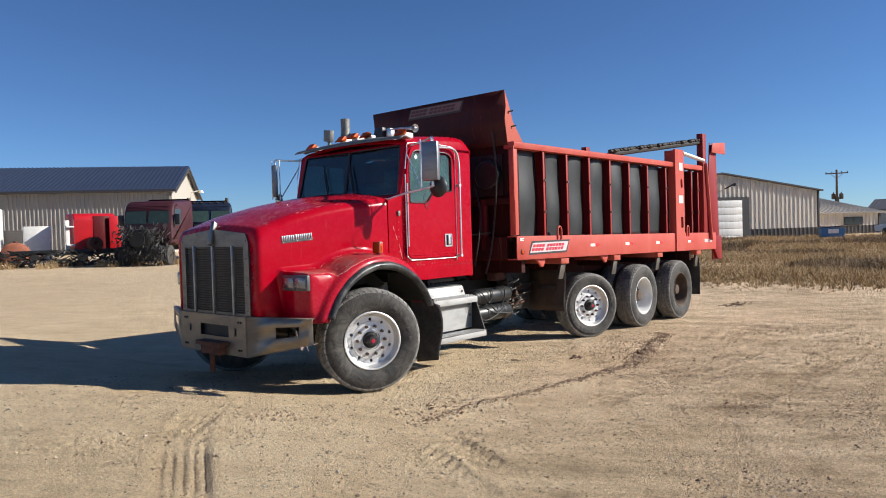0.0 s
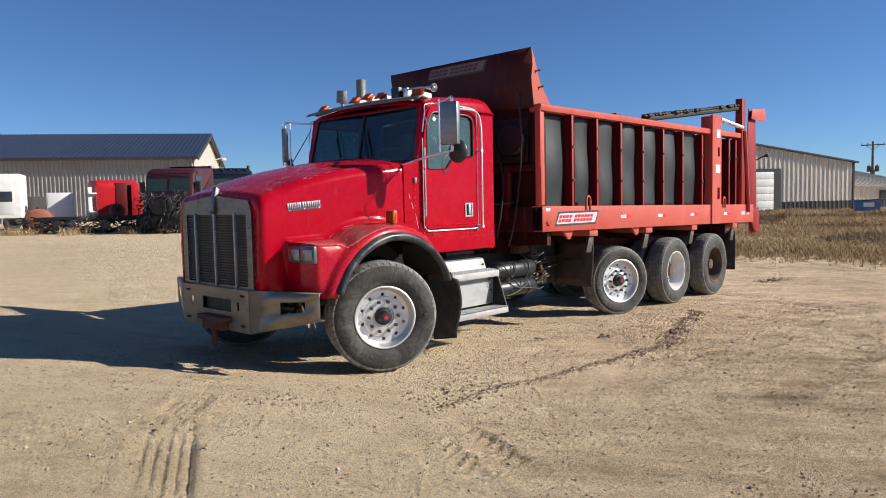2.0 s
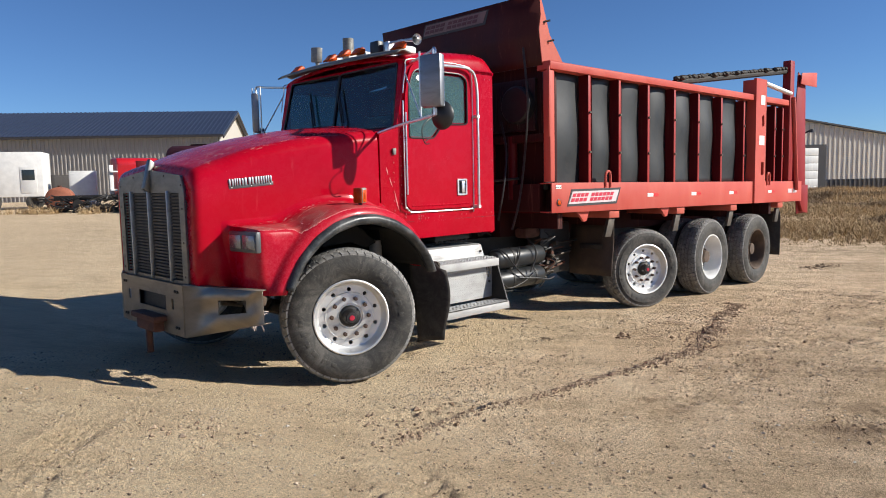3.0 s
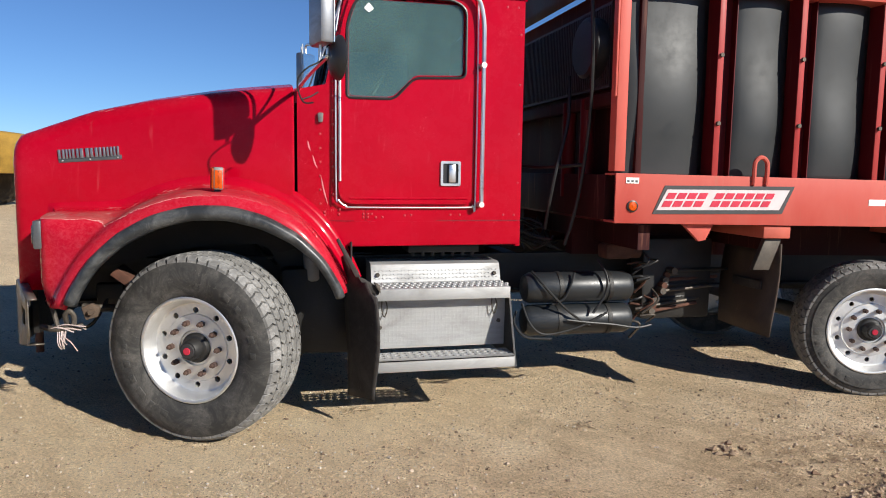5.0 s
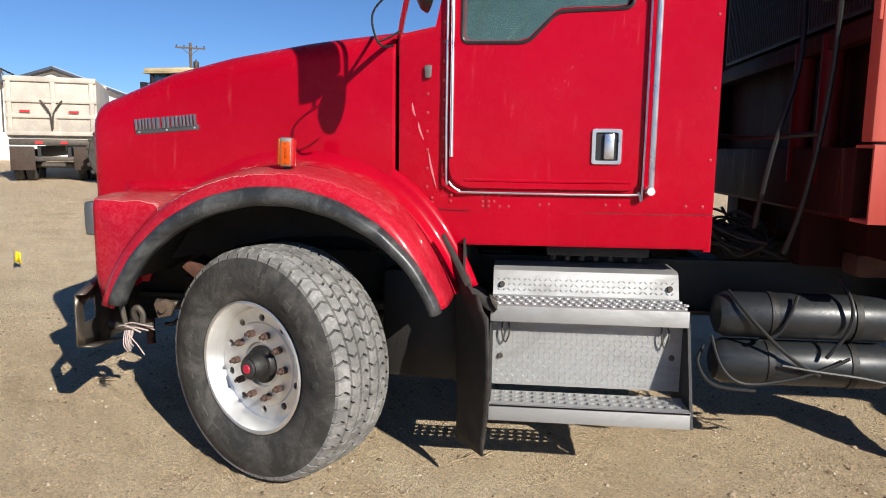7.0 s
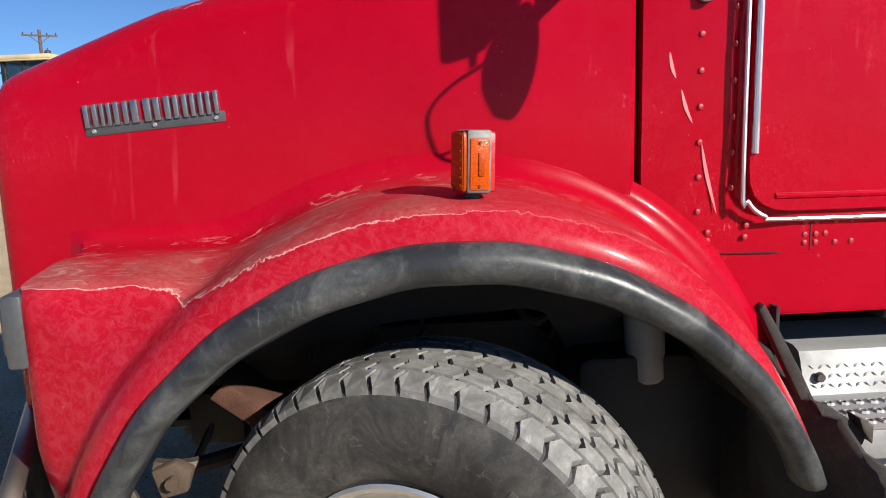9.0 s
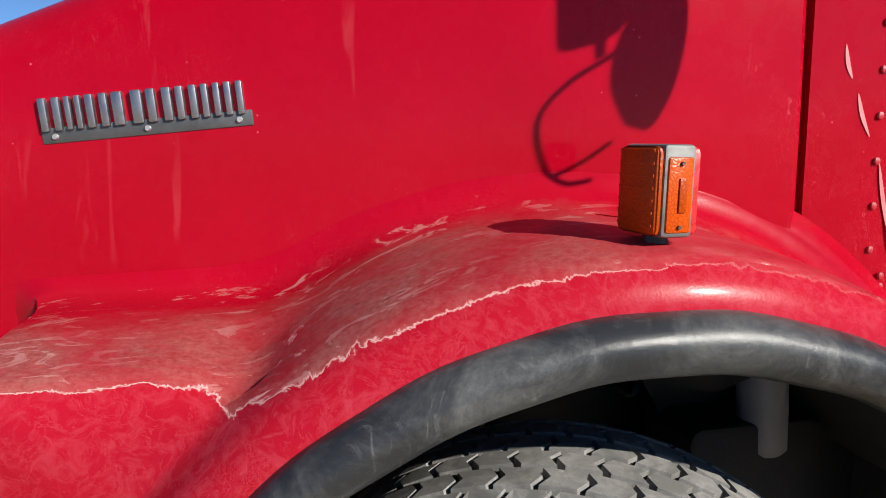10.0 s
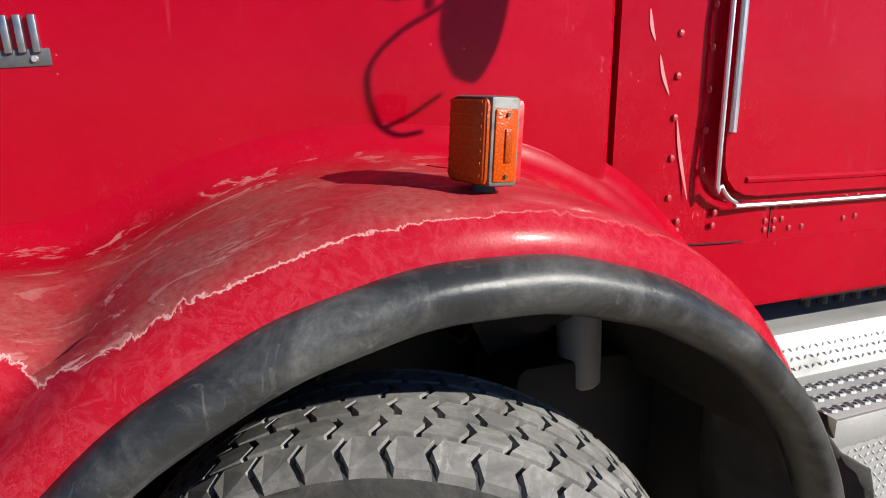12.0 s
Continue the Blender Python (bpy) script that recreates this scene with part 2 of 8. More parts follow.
def metal(name, color, rough, scale=5.0, stain=(0.25, 0.22, 0.19)):
    n = Nodes(name)
    v = n.coord()
    smear = n.noise(n.scaled(v, (1, 1, 2.5)), scale, 6, 0.65, 0.8)
    fine = n.noise(v, scale * 16, 5, 0.7)
    n.set(Base_Color=n.mix(n.ramp(smear, (0.45, 0.0), (0.8, 0.6)), color, stain), Metallic=1.0)
    n.set(Roughness=n.math("ADD", n.ramp(smear, (0.3, rough), (0.75, min(1, rough + 0.28))), n.math("MULTIPLY", fine, 0.08)))
    n.bump(fine, 0.06, 0.002)
    return n.mat


def siding(name, color, pitch, axis="X", rough=0.45):
    """Painted sheet metal with fine weathering (its ribs are geometry)."""
    n = Nodes(name)
    v = n.coord()
    run = n.noise(n.scaled(v, (1.2, 1.2, 0.12)), pitch, 5, 0.6)
    n.set(Base_Color=n.ramp(run, (0.3, tuple(c * 0.86 for c in color)), (0.7, tuple(min(1, c * 1.08) for c in color))), Roughness=rough)
    return n.mat


RED = red_paint()
SALMON = body_paint("faded_red_steel", (0.46, 0.062, 0.046), (0.54, 0.125, 0.095), 0.45)
# One red steel: ribs darkened for shade, gate and lips lightened as sunlit.
DARK_RED = body_paint("shaded_red_steel", (0.078, 0.002, 0.005), (0.105, 0.005, 0.008), 0.45)
GATE_RED = body_paint("gate_red_steel", (0.22, 0.010, 0.014), (0.29, 0.028, 0.026), 0.45)
LIP_RED = body_paint("sunlit_rib_red_steel", (0.30, 0.022, 0.022), (0.38, 0.05, 0.045), 0.45)
# Near-black red: shade behind the cab and under the box, put into the colour.
DEEP_SHADE_RED = body_paint("deep_shade_red_steel", (0.022, 0.003, 0.003), (0.042, 0.006, 0.006), 0.6)
# Rusty shield front with its shade in the colour; the sunlit gusset stays light.
SHIELD = body_paint("shaded_rusty_steel", (0.042, 0.007, 0.007), (0.085, 0.018, 0.014), 0.45)
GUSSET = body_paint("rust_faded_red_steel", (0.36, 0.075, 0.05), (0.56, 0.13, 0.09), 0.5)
DIRT = dirt()
CLOD = islands("dark_clod", (0.0, (0.20, 0.128, 0.082)), (0.5, (0.36, 0.252, 0.166)), (1.0, (0.53, 0.40, 0.28)))
DARK_CLOD = islands("damp_clod", (0.0, (0.15, 0.105, 0.07)), (0.5, (0.26, 0.18, 0.12)), (1.0, (0.40, 0.29, 0.195)))
GRIT = islands("pebble_stone", (0.0, (0.14, 0.098, 0.066)), (0.5, (0.38, 0.275, 0.185)), (0.85, (0.52, 0.41, 0.30)), (1.0, (0.74, 0.67, 0.58)))
FLAG_YELLOW = plain("yellow_flag_plastic", (0.80, 0.62, 0.02), 0.5, vary=0.1)
STRAW_DRY = plain("dry_stalk", (0.36, 0.27, 0.17), 0.85, vary=0.3, scale=20)
TYRE = rubber("tyre_rubber", (0.034, 0.033, 0.031), 6.0, 0.56)
TREAD = rubber("worn_tread_rubber", (0.15, 0.145, 0.136), 9.0, 0.9, 0.85, (0.39, 0.378, 0.357))
FLARE = rubber("flare_rubber", (0.026, 0.028, 0.030), 7.0, 0.34, 0.40, (0.30, 0.30, 0.29))
FLAP = rubber("flap_rubber", (0.020, 0.017, 0.016), 5.0, 0.25)
BROWN_FLAP = rubber("dusty_flap_rubber", (0.045, 0.030, 0.022), 4.0, 0.35, 0.8, (0.16, 0.11, 0.08))
POLY = plain("grey_poly_panel", (0.0095, 0.0115, 0.013), 0.5, vary=0.03, scale=0.5, bump=0)
CHROME = metal("chrome", (0.70, 0.70, 0.71), 0.2, 4.0, (0.5, 0.5, 0.5))
ALU = metal("polished_aluminium", (0.80, 0.80, 0.79), 0.36, 7.0, (0.66, 0.64, 0.60))
PLATE = metal("diamond_plate", (0.49, 0.49, 0.485), 0.60, 3.0, (0.40, 0.39, 0.37))
BUMPER = metal("dull_bumper_steel", (0.27, 0.235, 0.195), 0.33, 3.0, (0.19, 0.16, 0.125))
GRILLE = metal("dark_grille_chrome", (0.20, 0.195, 0.185), 0.28, 6.0, (0.12, 0.11, 0.10))
DULL_GREY = metal("weathered_aluminium", (0.27, 0.27, 0.26), 0.55, 14.0, (0.17, 0.16, 0.15))
MIRROR_SHELL = metal("brushed_mirror_shell", (0.26, 0.27, 0.29), 0.3, 5.0, (0.17, 0.17, 0.18))
STEEL_BAR = metal("grey_bar_metal", (0.42, 0.42, 0.42), 0.4, 6.0, (0.3, 0.29, 0.28))
STEEL = plain("dirty_steel", (0.10, 0.085, 0.07), 0.6, 0.6, 0.45, 9, 0.4)
LUG = plain("greasy_lug_steel", (0.10, 0.060, 0.046), 0.7, 0.2, 0.5, 12, 0.4)
RUST = plain("rusty_steel", (0.10, 0.042, 0.026), 0.85, 0.1, 0.5, 12, 0.5)
RIM_BROWN = plain("dusty_brown_rim", (0.10, 0.068, 0.048), 0.8, 0.1, 0.5, 8, 0.3)
FRAME = plain("greasy_frame_black", (0.013, 0.012, 0.011), 0.55, 0.0, 0.6, 6, 0.4)
BLACK = plain("black_plastic", (0.016, 0.016, 0.018), 0.42, 0.0, 0.4, 8, 0.15)
TANK = plain("black_tank_enamel", (0.018, 0.020, 0.022), 0.38, 0.0, 0.3, 5, 0.05)
HOSE = plain("black_hose", (0.012, 0.012, 0.012), 0.5, 0.0, 0.4, 10, 0.2)
WHITE = plain("white_paint", (0.72, 0.71, 0.68), 0.5, 0.0, 0.12, 4, 0.1)
RIM_WHITE = plain("white_rim_enamel", (0.70, 0.70, 0.68), 0.4, 0.0, 0.14, 6, 0.1)
SCRAPE = plain("scraped_paint", (0.60, 0.17, 0.18), 0.5, 0.0, 0.25, 40, 0.2)
RIVET = plain("worn_red_rivet", (0.36, 0.020, 0.030), 0.4, 0.0, 0.5, 30, 0.2)
PALE = plain("pale_bolt", (0.55, 0.45, 0.42), 0.6, 0.3, 0.3, 20, 0.2)
AMBER = lens("amber_lens", (0.60, 0.075, 0.002))
# Darker amber: shade put into the front lens; also the darker reflector panel.
AMBER_DEEP = lens("amber_turn_lens", (0.42, 0.055, 0.002))
CLEAR = plain("headlight_lens", (0.20, 0.205, 0.21), 0.08, 0.55, 0.2, 40, 0.4, coat=1.0)
REFLECT_RED = plain("red_reflective_tape", (0.60, 0.03, 0.03), 0.3)
REFLECT_WHITE = plain("white_reflective_tape", (0.85, 0.80, 0.74), 0.3)
LOGO_BLACK = plain("sign_border_black", (0.035, 0.033, 0.034), 0.5)
LOGO_WHITE = plain("sign_white", (0.60, 0.52, 0.52), 0.4, vary=0.12, scale=14)
LOGO_RED = plain("sign_red", (0.52, 0.02, 0.05), 0.4, vary=0.2, scale=10)
EMBLEM = metal("emblem_chrome", (0.36, 0.38, 0.41), 0.30, 30.0, (0.32, 0.33, 0.35))
EMBLEM_DARK = plain("emblem_strip", (0.10, 0.105, 0.11), 0.4, 0.4)
MIRROR = metal("mirror_glass", (0.9, 0.9, 0.9), 0.02, 2.0, (0.9, 0.9, 0.9))
GLASS = glass("tinted_glass", (0.16, 0.27, 0.26), film=0.30)
WINDSHIELD = glass("windshield_glass", (0.16, 0.25, 0.27), film=0.08)
CLOTH = plain("grey_seat_cloth", (0.06, 0.06, 0.065), 0.9, 0, 0.3, 12, 0.4)
FILTER = plain("white_filter_can", (0.34, 0.33, 0.31), 0.45, 0, 0.12, 8, 0.1)
LINER = plain("dusty_wheel_liner", (0.018, 0.016, 0.015), 0.8, 0, 0.6, 5, 0.3)
COOLER = plain("cooler_mesh", (0.035, 0.022, 0.024), 0.55, 0.3, 0.3, 30, 0.3)


# ---- mesh helpers ----
def part(name, bm, material, parent=None, label="", smooth=35):
    """One mesh object made from a bmesh."""
    bmesh.ops.recalc_face_normals(bm, faces=bm.faces)
    me = bpy.data.meshes.new(name)
    bm.to_mesh(me)
    bm.free()
    if material:
        me.materials.append(material)
    if smooth:
        me.polygons.foreach_set("use_smooth", [True] * len(me.polygons))
        me.set_sharp_from_angle(angle=radians(smooth))
    ob = new(name, me)
    ob.parent = parent
    return tagged(ob, label)


def share(ob, m, parent=None):
    """Another object on the same mesh, at pose m under the parent."""
    o = ob.copy()
    scene.collection.objects.link(o)
    o.parent = parent if parent else ob.parent
    o.matrix_basis = m
    return o


def thing(name, m, label, category, group="", kind=""):
    ob = new(name)
    ob.empty_display_size = 0.2
    ob.matrix_basis = m
    return tagged(ob, label, category, group, kind)


def box(bm, x0, x1, y0, y1, z0, z1, bevel=0.0, m=None, seg=2):
    c = Matrix.Translation(((x0 + x1) / 2, (y0 + y1) / 2, (z0 + z1) / 2)) @ Matrix.Diagonal((abs(x1 - x0), abs(y1 - y0), abs(z1 - z0), 1))
    r = bmesh.ops.create_cube(bm, size=1, matrix=(m @ c) if m else c)
    if bevel:
        edges = list({e for v in r["verts"] for e in v.link_edges})
        bmesh.ops.bevel(bm, geom=edges, offset=bevel, segments=seg, affect="EDGES", profile=0.5)
    return bm


def rod(bm, p, q, r, r2=None, seg=12, caps=True):
    p, q = Vector(p), Vector(q)
    turn = (q - p).to_track_quat("Z", "Y").to_matrix().to_4x4()
    bmesh.ops.create_cone(bm, cap_ends=caps, segments=seg, radius1=r, radius2=r if r2 is None else r2, depth=(q - p).length, matrix=Matrix.Translation((p + q) / 2) @ turn)
    return bm


def curve_points(points, steps=6):
    """A Catmull-Rom line through the points."""
    pts = [Vector(p) for p in points]
    out = []
    for i in range(len(pts) - 1):
        a, b, c, d = pts[max(0, i - 1)], pts[i], pts[i + 1], pts[min(len(pts) - 1, i + 2)]
        for k in range(steps):
            t = k / steps
            out.append(0.5 * ((2 * b) + (c - a) * t + (2 * a - 5 * b + 4 * c - d) * t * t + (3 * b - a - 3 * c + d) * t ** 3))
    return out + [pts[-1]]


def tube(bm, points, r, seg=8, closed=False):
    """A round tube along a line of points."""
    pts = [Vector(p) for p in points]
    rings, n = [], len(pts)
    side = Vector((0.31, 0.17, 0.93))
    for i, p in enumerate(pts):
        way = (pts[(i + 1) % n] - pts[i - 1]) if closed else (pts[min(n - 1, i + 1)] - pts[max(0, i - 1)])
        way.normalize()
        side = (side - way * side.dot(way))
        side = side.normalized() if side.length > 1e-4 else way.orthogonal().normalized()
        up = way.cross(side)
        rings.append([bm.verts.new(p + r * (math.cos(a) * side + math.sin(a) * up)) for a in (2 * math.pi * k / seg for k in range(seg))])
    for a, b in zip(rings, rings[1:] + (rings[:1] if closed else [])):
        for k in range(seg):
            bm.faces.new((a[k], a[(k + 1) % seg], b[(k + 1) % seg], b[k]))
    if not closed:
        bm.faces.new(rings[0][::-1])
        bm.faces.new(rings[-1])
    return bm


def lathe(bm, profile, seg=48, m=None, closed=False):
    """Turns a line of (radius, height) about z."""
    m = m or Matrix()
    rings = [[bm.verts.new(m @ Vector((r * math.cos(a), r * math.sin(a), h))) for a in (2 * math.pi * k / seg for k in range(seg))] for r, h in profile]
    pairs = list(zip(rings, rings[1:])) + ([(rings[-1], rings[0])] if closed else [])
    for a, b in pairs:
        for k in range(seg):
            bm.faces.new((a[k], a[(k + 1) % seg], b[(k + 1) % seg], b[k]))
    return bm


def prism(bm, outline, axis, lo, hi, bevel=0.0, m=None):
    """A flat outline pushed along an axis. The outline's two numbers are the other two axes in order."""
    def at(p, h):
        v = {"x": (h, p[0], p[1]), "y": (p[0], h, p[1]), "z": (p[0], p[1], h)}[axis]
        return m @ Vector(v) if m else Vector(v)
    a = [bm.verts.new(at(p, lo)) for p in outline]
    b = [bm.verts.new(at(p, hi)) for p in outline]
    bm.faces.new(a)
    bm.faces.new(b[::-1])
    k = len(a)
    for i in range(k):
        bm.faces.new((a[i], b[i], b[(i + 1) % k], a[(i + 1) % k]))
    if bevel:
        bmesh.ops.recalc_face_normals(bm, faces=bm.faces)
        edges = list({e for v in a + b for e in v.link_edges})
        bmesh.ops.bevel(bm, geom=edges, offset=bevel, segments=2, affect="EDGES", profile=0.5)
    return bm


def round_corners(outline, radius, steps=5):
    """The outline with its corners rounded; radius is one number or one for each corner."""
    out, n = [], len(outline)
    for i, p in enumerate(outline):
        r = radius[i] if isinstance(radius, (list, tuple)) else radius
        p, a, b = Vector(p), Vector(outline[i - 1]), Vector(outline[(i + 1) % n])
        r = min(r, (a - p).length * 0.48, (b - p).length * 0.48)
        s, e = p + (a - p).normalized() * r, p + (b - p).normalized() * r
        if r < 1e-4:
            out.append(tuple(p))
            continue
        for k in range(steps + 1):
            t = k / steps
            out.append(tuple((1 - t) ** 2 * s + 2 * t * (1 - t) * p + t * t * e))
    return out


def holed_plate(bm, outline, holes, axis, lo, hi):
    """A plate with holes through it."""
    edges = []
    for loop in (outline, *holes):
        vs = [bm.verts.new({"x": (lo, p[0], p[1]), "y": (p[0], lo, p[1]), "z": (p[0], p[1], lo)}[axis]) for p in loop]
        edges += [bm.edges.new((vs[i], vs[(i + 1) % len(vs)])) for i in range(len(vs))]
    r = bmesh.ops.triangle_fill(bm, use_beauty=True, use_dissolve=False, edges=edges)
    faces = [g for g in r["geom"] if isinstance(g, bmesh.types.BMFace)]
    ext = bmesh.ops.extrude_face_region(bm, geom=faces)
    shift = Vector({"x": (hi - lo, 0, 0), "y": (0, hi - lo, 0), "z": (0, 0, hi - lo)}[axis])
    bmesh.ops.translate(bm, vec=shift, verts=[g for g in ext["geom"] if isinstance(g, bmesh.types.BMVert)])
    return bm


def grid_faces(bm, rows, close=False):
    vs = [[bm.verts.new(p) for p in row] for row in rows]
    for a, b in zip(vs, vs[1:]):
        k = len(a)
        for i in range(k if close else k - 1):
            bm.faces.new((a[i], a[(i + 1) % k], b[(i + 1) % k], b[i]))
    return vs


def smoothstep(a, b, x):
    t = min(1.0, max(0.0, (x - a) / (b - a)))
    return t * t * (3 - 2 * t)


# ---- ground ----
def rise(x, y):
    r = 0.017 * math.hypot(max(0.0, y - 2.0), 0.45 * max(0.0, x - 12.0))
    r = r if r < 0.5 else 0.5 + 0.35 * math.tanh((r - 0.5) / 0.35)
    # the yard falls gently from the truck's nose to its tail, and swells ahead of the bumper
    k = max(0.0, -0.3 - x)
    swell = 0.30 * (1.0 - math.exp(-((0.6 * k) ** 1.2)))
    swell *= (0.35 + 0.65 * smoothstep(-4.5, -1.2, y)) * (1.0 - smoothstep(7.0, 15.0, y))
    return r + swell - 0.0135 * min(4.0, max(-10.0, x - 5.0))


def lines(lo, hi, step, far):
    """Grid lines, close together in the middle and ever wider towards the horizon."""
    left, right, d, a, b = [], [], step, lo, hi
    while a > -far:
        d *= 1.09
        a -= d
        left.append(a)
    d = step
    while b < far:
        d *= 1.09
        b += d
        right.append(b)
    return left[::-1] + list(np.arange(lo, hi + 1e-6, step)) + right


RIDGE = [(-0.97, -2.54), (0.14, -2.40), (0.74, -2.50), (1.4, -2.56), (2.25, -2.62), (2.78, -2.62), (3.8, -2.32), (4.75, -2.02), (6.3, -1.6)]
# tyre tracks: start, end, half width, kind of print
TRACKS = [((-3.05, -3.1), (-2.35, -1.85), 0.19, "ribs"), ((-2.45, -1.95), (-1.72, -1.12), 0.15, "ribs"), ((-1.05, -2.6), (-1.95, -4.35), 0.17, "chevrons"), ((-0.82, -2.7), (-1.65, -4.65), 0.15, "chevrons"),
          ((0.3, -1.45), (-0.62, -0.58), 0.13, "lugs"), ((-0.5, -0.66), (-2.4, 0.38), 0.14, "lugs"), ((-3.9, -1.25), (-1.7, -2.2), 0.16, "lugs"), ((-1.9, -2.1), (0.9, -2.3), 0.15, "lugs"),
          ((6.4, -1.4), (5.30, -3.7), 0.06, "groove"), ((5.4, -3.5), (4.85, -5.0), 0.06, "groove"), ((7.05, -1.2), (6.6, -5.4), 0.07, "groove"), ((0.2, -3.1), (8.5, -3.6), 0.22, "lugs"), ((1.2, -4.2), (9.5, -4.6), 0.22, "chevrons"), ((2.5, -1.9), (6.2, -2.0), 0.15, "lugs")]


def along_ridge(x):
    return float(np.interp(x, [a for a, _ in RIDGE], [b for _, b in RIDGE]))


def ground_height(x, y):
    z = rise(x, y)
    near = 1.0 - smoothstep(9.0, 22.0, math.hypot(x - 1.0, y + 2.0))
    if near <= 0:
        return z
    p = Vector((x, y, 0.0))
    rough = 0.55 + 0.45 * smoothstep(1.0, 4.0, 0.55 * x - 0.83 * y)
    z += near * (0.016 * noise.noise(p * 0.55) + 0.010 * noise.noise(p * 2.1) + rough * (0.008 * noise.noise(p * 6.3) + 0.005 * noise.noise(p * 15.0)))
    for (ax, ay), (bx, by), wide, kind in TRACKS:
        dx, dy = bx - ax, by - ay
        n = math.hypot(dx, dy)
        t = ((x - ax) * dx + (y - ay) * dy) / n
        d = ((x - ax) * dy - (y - ay) * dx) / n
        e = abs(d)
        if not (0 < t < n and e < wide * 1.6):
            continue
        if kind == "groove":
            lug = 1.6
        elif kind == "ribs":
            lug = 0.2 + 0.8 * (math.sin(d * 2 * math.pi / 0.062) > -0.2)
        elif kind == "chevrons":
            lug = 0.15 + 0.85 * (math.sin((t + 0.9 * e) * 2 * math.pi / 0.13) > 0)
        else:
            lug = 0.15 + 0.85 * (math.sin(t * 2 * math.pi / 0.12 + (math.pi if d > 0 else 0)) > 0.1) * (e > wide * 0.25)
        fade = smoothstep(0, 0.5, t) * smoothstep(0, 0.5, n - t) * max(0.0, min(1.0, 0.75 + 1.1 * noise.noise(p * 0.9 + Vector((wide * 9, 0, 0)))))
        z -= near * fade * {"chevrons": 0.019, "ribs": 0.020, "lugs": 0.016, "groove": 0.012}[kind] * lug * (1 - smoothstep(wide * 0.75, wide, e))
        z += near * fade * 0.010 * math.exp(-((e - wide * 1.12) / 0.045) ** 2)
    # churned ridge that curves along beside the truck
    if -1.4 < x < 6.8 and -3.6 < y < -0.9:
        d = abs(y - along_ridge(x))
        lump = max(0.0, 0.7 + 0.9 * noise.noise(p * 9.0)) * math.exp(-(d / 0.085) ** 2)
        z += 0.018 * lump * smoothstep(-1.4, 0.5, x) * (1 - smoothstep(4.2, 5.6, x))
    return z


gx, gy = lines(-4.0, 4.0, 0.021, 1400), lines(-5.0, -0.4, 0.021, 1400)
verts = [(x, y, ground_height(x, y)) for y in gy for x in gx]
w = len(gx)
faces = [(j * w + i, j * w + i + 1, (j + 1) * w + i + 1, (j + 1) * w + i) for j in range(len(gy) - 1) for i in range(w - 1)]
me = bpy.data.meshes.new("ground")
me.from_pydata(verts, [], faces)
me.materials.append(DIRT)
me.polygons.foreach_set("use_smooth", [True] * len(faces))
ground = tagged(new("ground", me), "dry tan packed-dirt yard with tyre tracks", "ground", kind="structure")


def scatter(name, label, category, spots, material, seed):
    """Angular lumps half sunk in the dirt, as one mesh: each spot is x, y, radius."""
    rng = random.Random(seed)
    vs, fs = [], []
    for x, y, r in spots:
        z = ground_height(x, y) + r * 0.25
        k = len(vs)
        a0 = rng.uniform(0, 6.28)
        for i in range(5):
            a = a0 + i * 1.2566 + rng.uniform(-0.4, 0.4)
            q = r * rng.uniform(0.7, 1.25)
            vs.append((x + q * math.cos(a), y + q * math.sin(a), z + r * rng.uniform(-0.35, 0.2)))
        vs.append((x + r * rng.uniform(-0.4, 0.4), y + r * rng.uniform(-0.4, 0.4), z + r * rng.uniform(0.45, 0.85)))
        vs.append((x, y, z - r))
        for i in range(5):
            fs += [(k + i, k + (i + 1) % 5, k + 5), (k + (i + 1) % 5, k + i, k + 6)]
    me = bpy.data.meshes.new(name)
    me.from_pydata(vs, [], fs)
    me.materials.append(material)
    return tagged(new(name, me), label, category, kind="stuff")


rng = random.Random(77)
spots = []
while len(spots) < 72000:
    x, y = rng.uniform(-4.8, 8.0), rng.uniform(-6.3, 1.0)
    right = smoothstep(0.6, 3.6, 0.55 * x - 0.83 * y)
    patch = noise.noise(Vector((x * 0.8, y * 0.8, 3.0))) + 0.7 * noise.noise(Vector((x * 2.5, y * 2.5, 8.0)))
    if rng.random() > (0.55 + 0.45 * right) * (0.6 + patch):
        continue
    spots.append((x, y, min(0.017, 0.0031 * math.exp(rng.gauss(0.12, 0.52)))))
scatter("pebble", "small pale and brown pebbles strewn over the dirt", "pebbles", spots, GRIT, 5)
spots = []
for _ in range(3800):
    x = -0.8 + 6.4 * rng.random() ** 0.8
    thick = 0.035 + 0.040 * smoothstep(1.2, 3.4, x)
    if noise.noise(Vector((x * 2.2, 6.0, 0))) > rng.uniform(-0.9, 0.9) - 0.45:
        spots.append((x, along_ridge(x) + rng.gauss(0.0, thick), min(0.026, (0.0046 + 0.0010 * smoothstep(1.2, 3.0, x)) * math.exp(rng.gauss(0.25, 0.5)))))
for cx, cy, wide, n in ((3.6, -2.35, 0.2, 60), (4.45, -2.05, 0.1, 30), (5.4, -2.5, 0.07, 30), (-1.5, -1.7, 0.15, 30), (-0.2, -2.2, 0.25, 70)):
    spots += [(cx + rng.gauss(0, wide), cy + rng.gauss(0, wide * 0.55), min(0.04, 0.008 * math.exp(rng.gauss(0.2, 0.5)))) for _ in range(n)]
for _ in range(260):
    spots.append((rng.uniform(-4.5, 9.0), rng.uniform(-6.0, 0.2), min(0.02, 0.005 * math.exp(rng.gauss(0.2, 0.5)))))
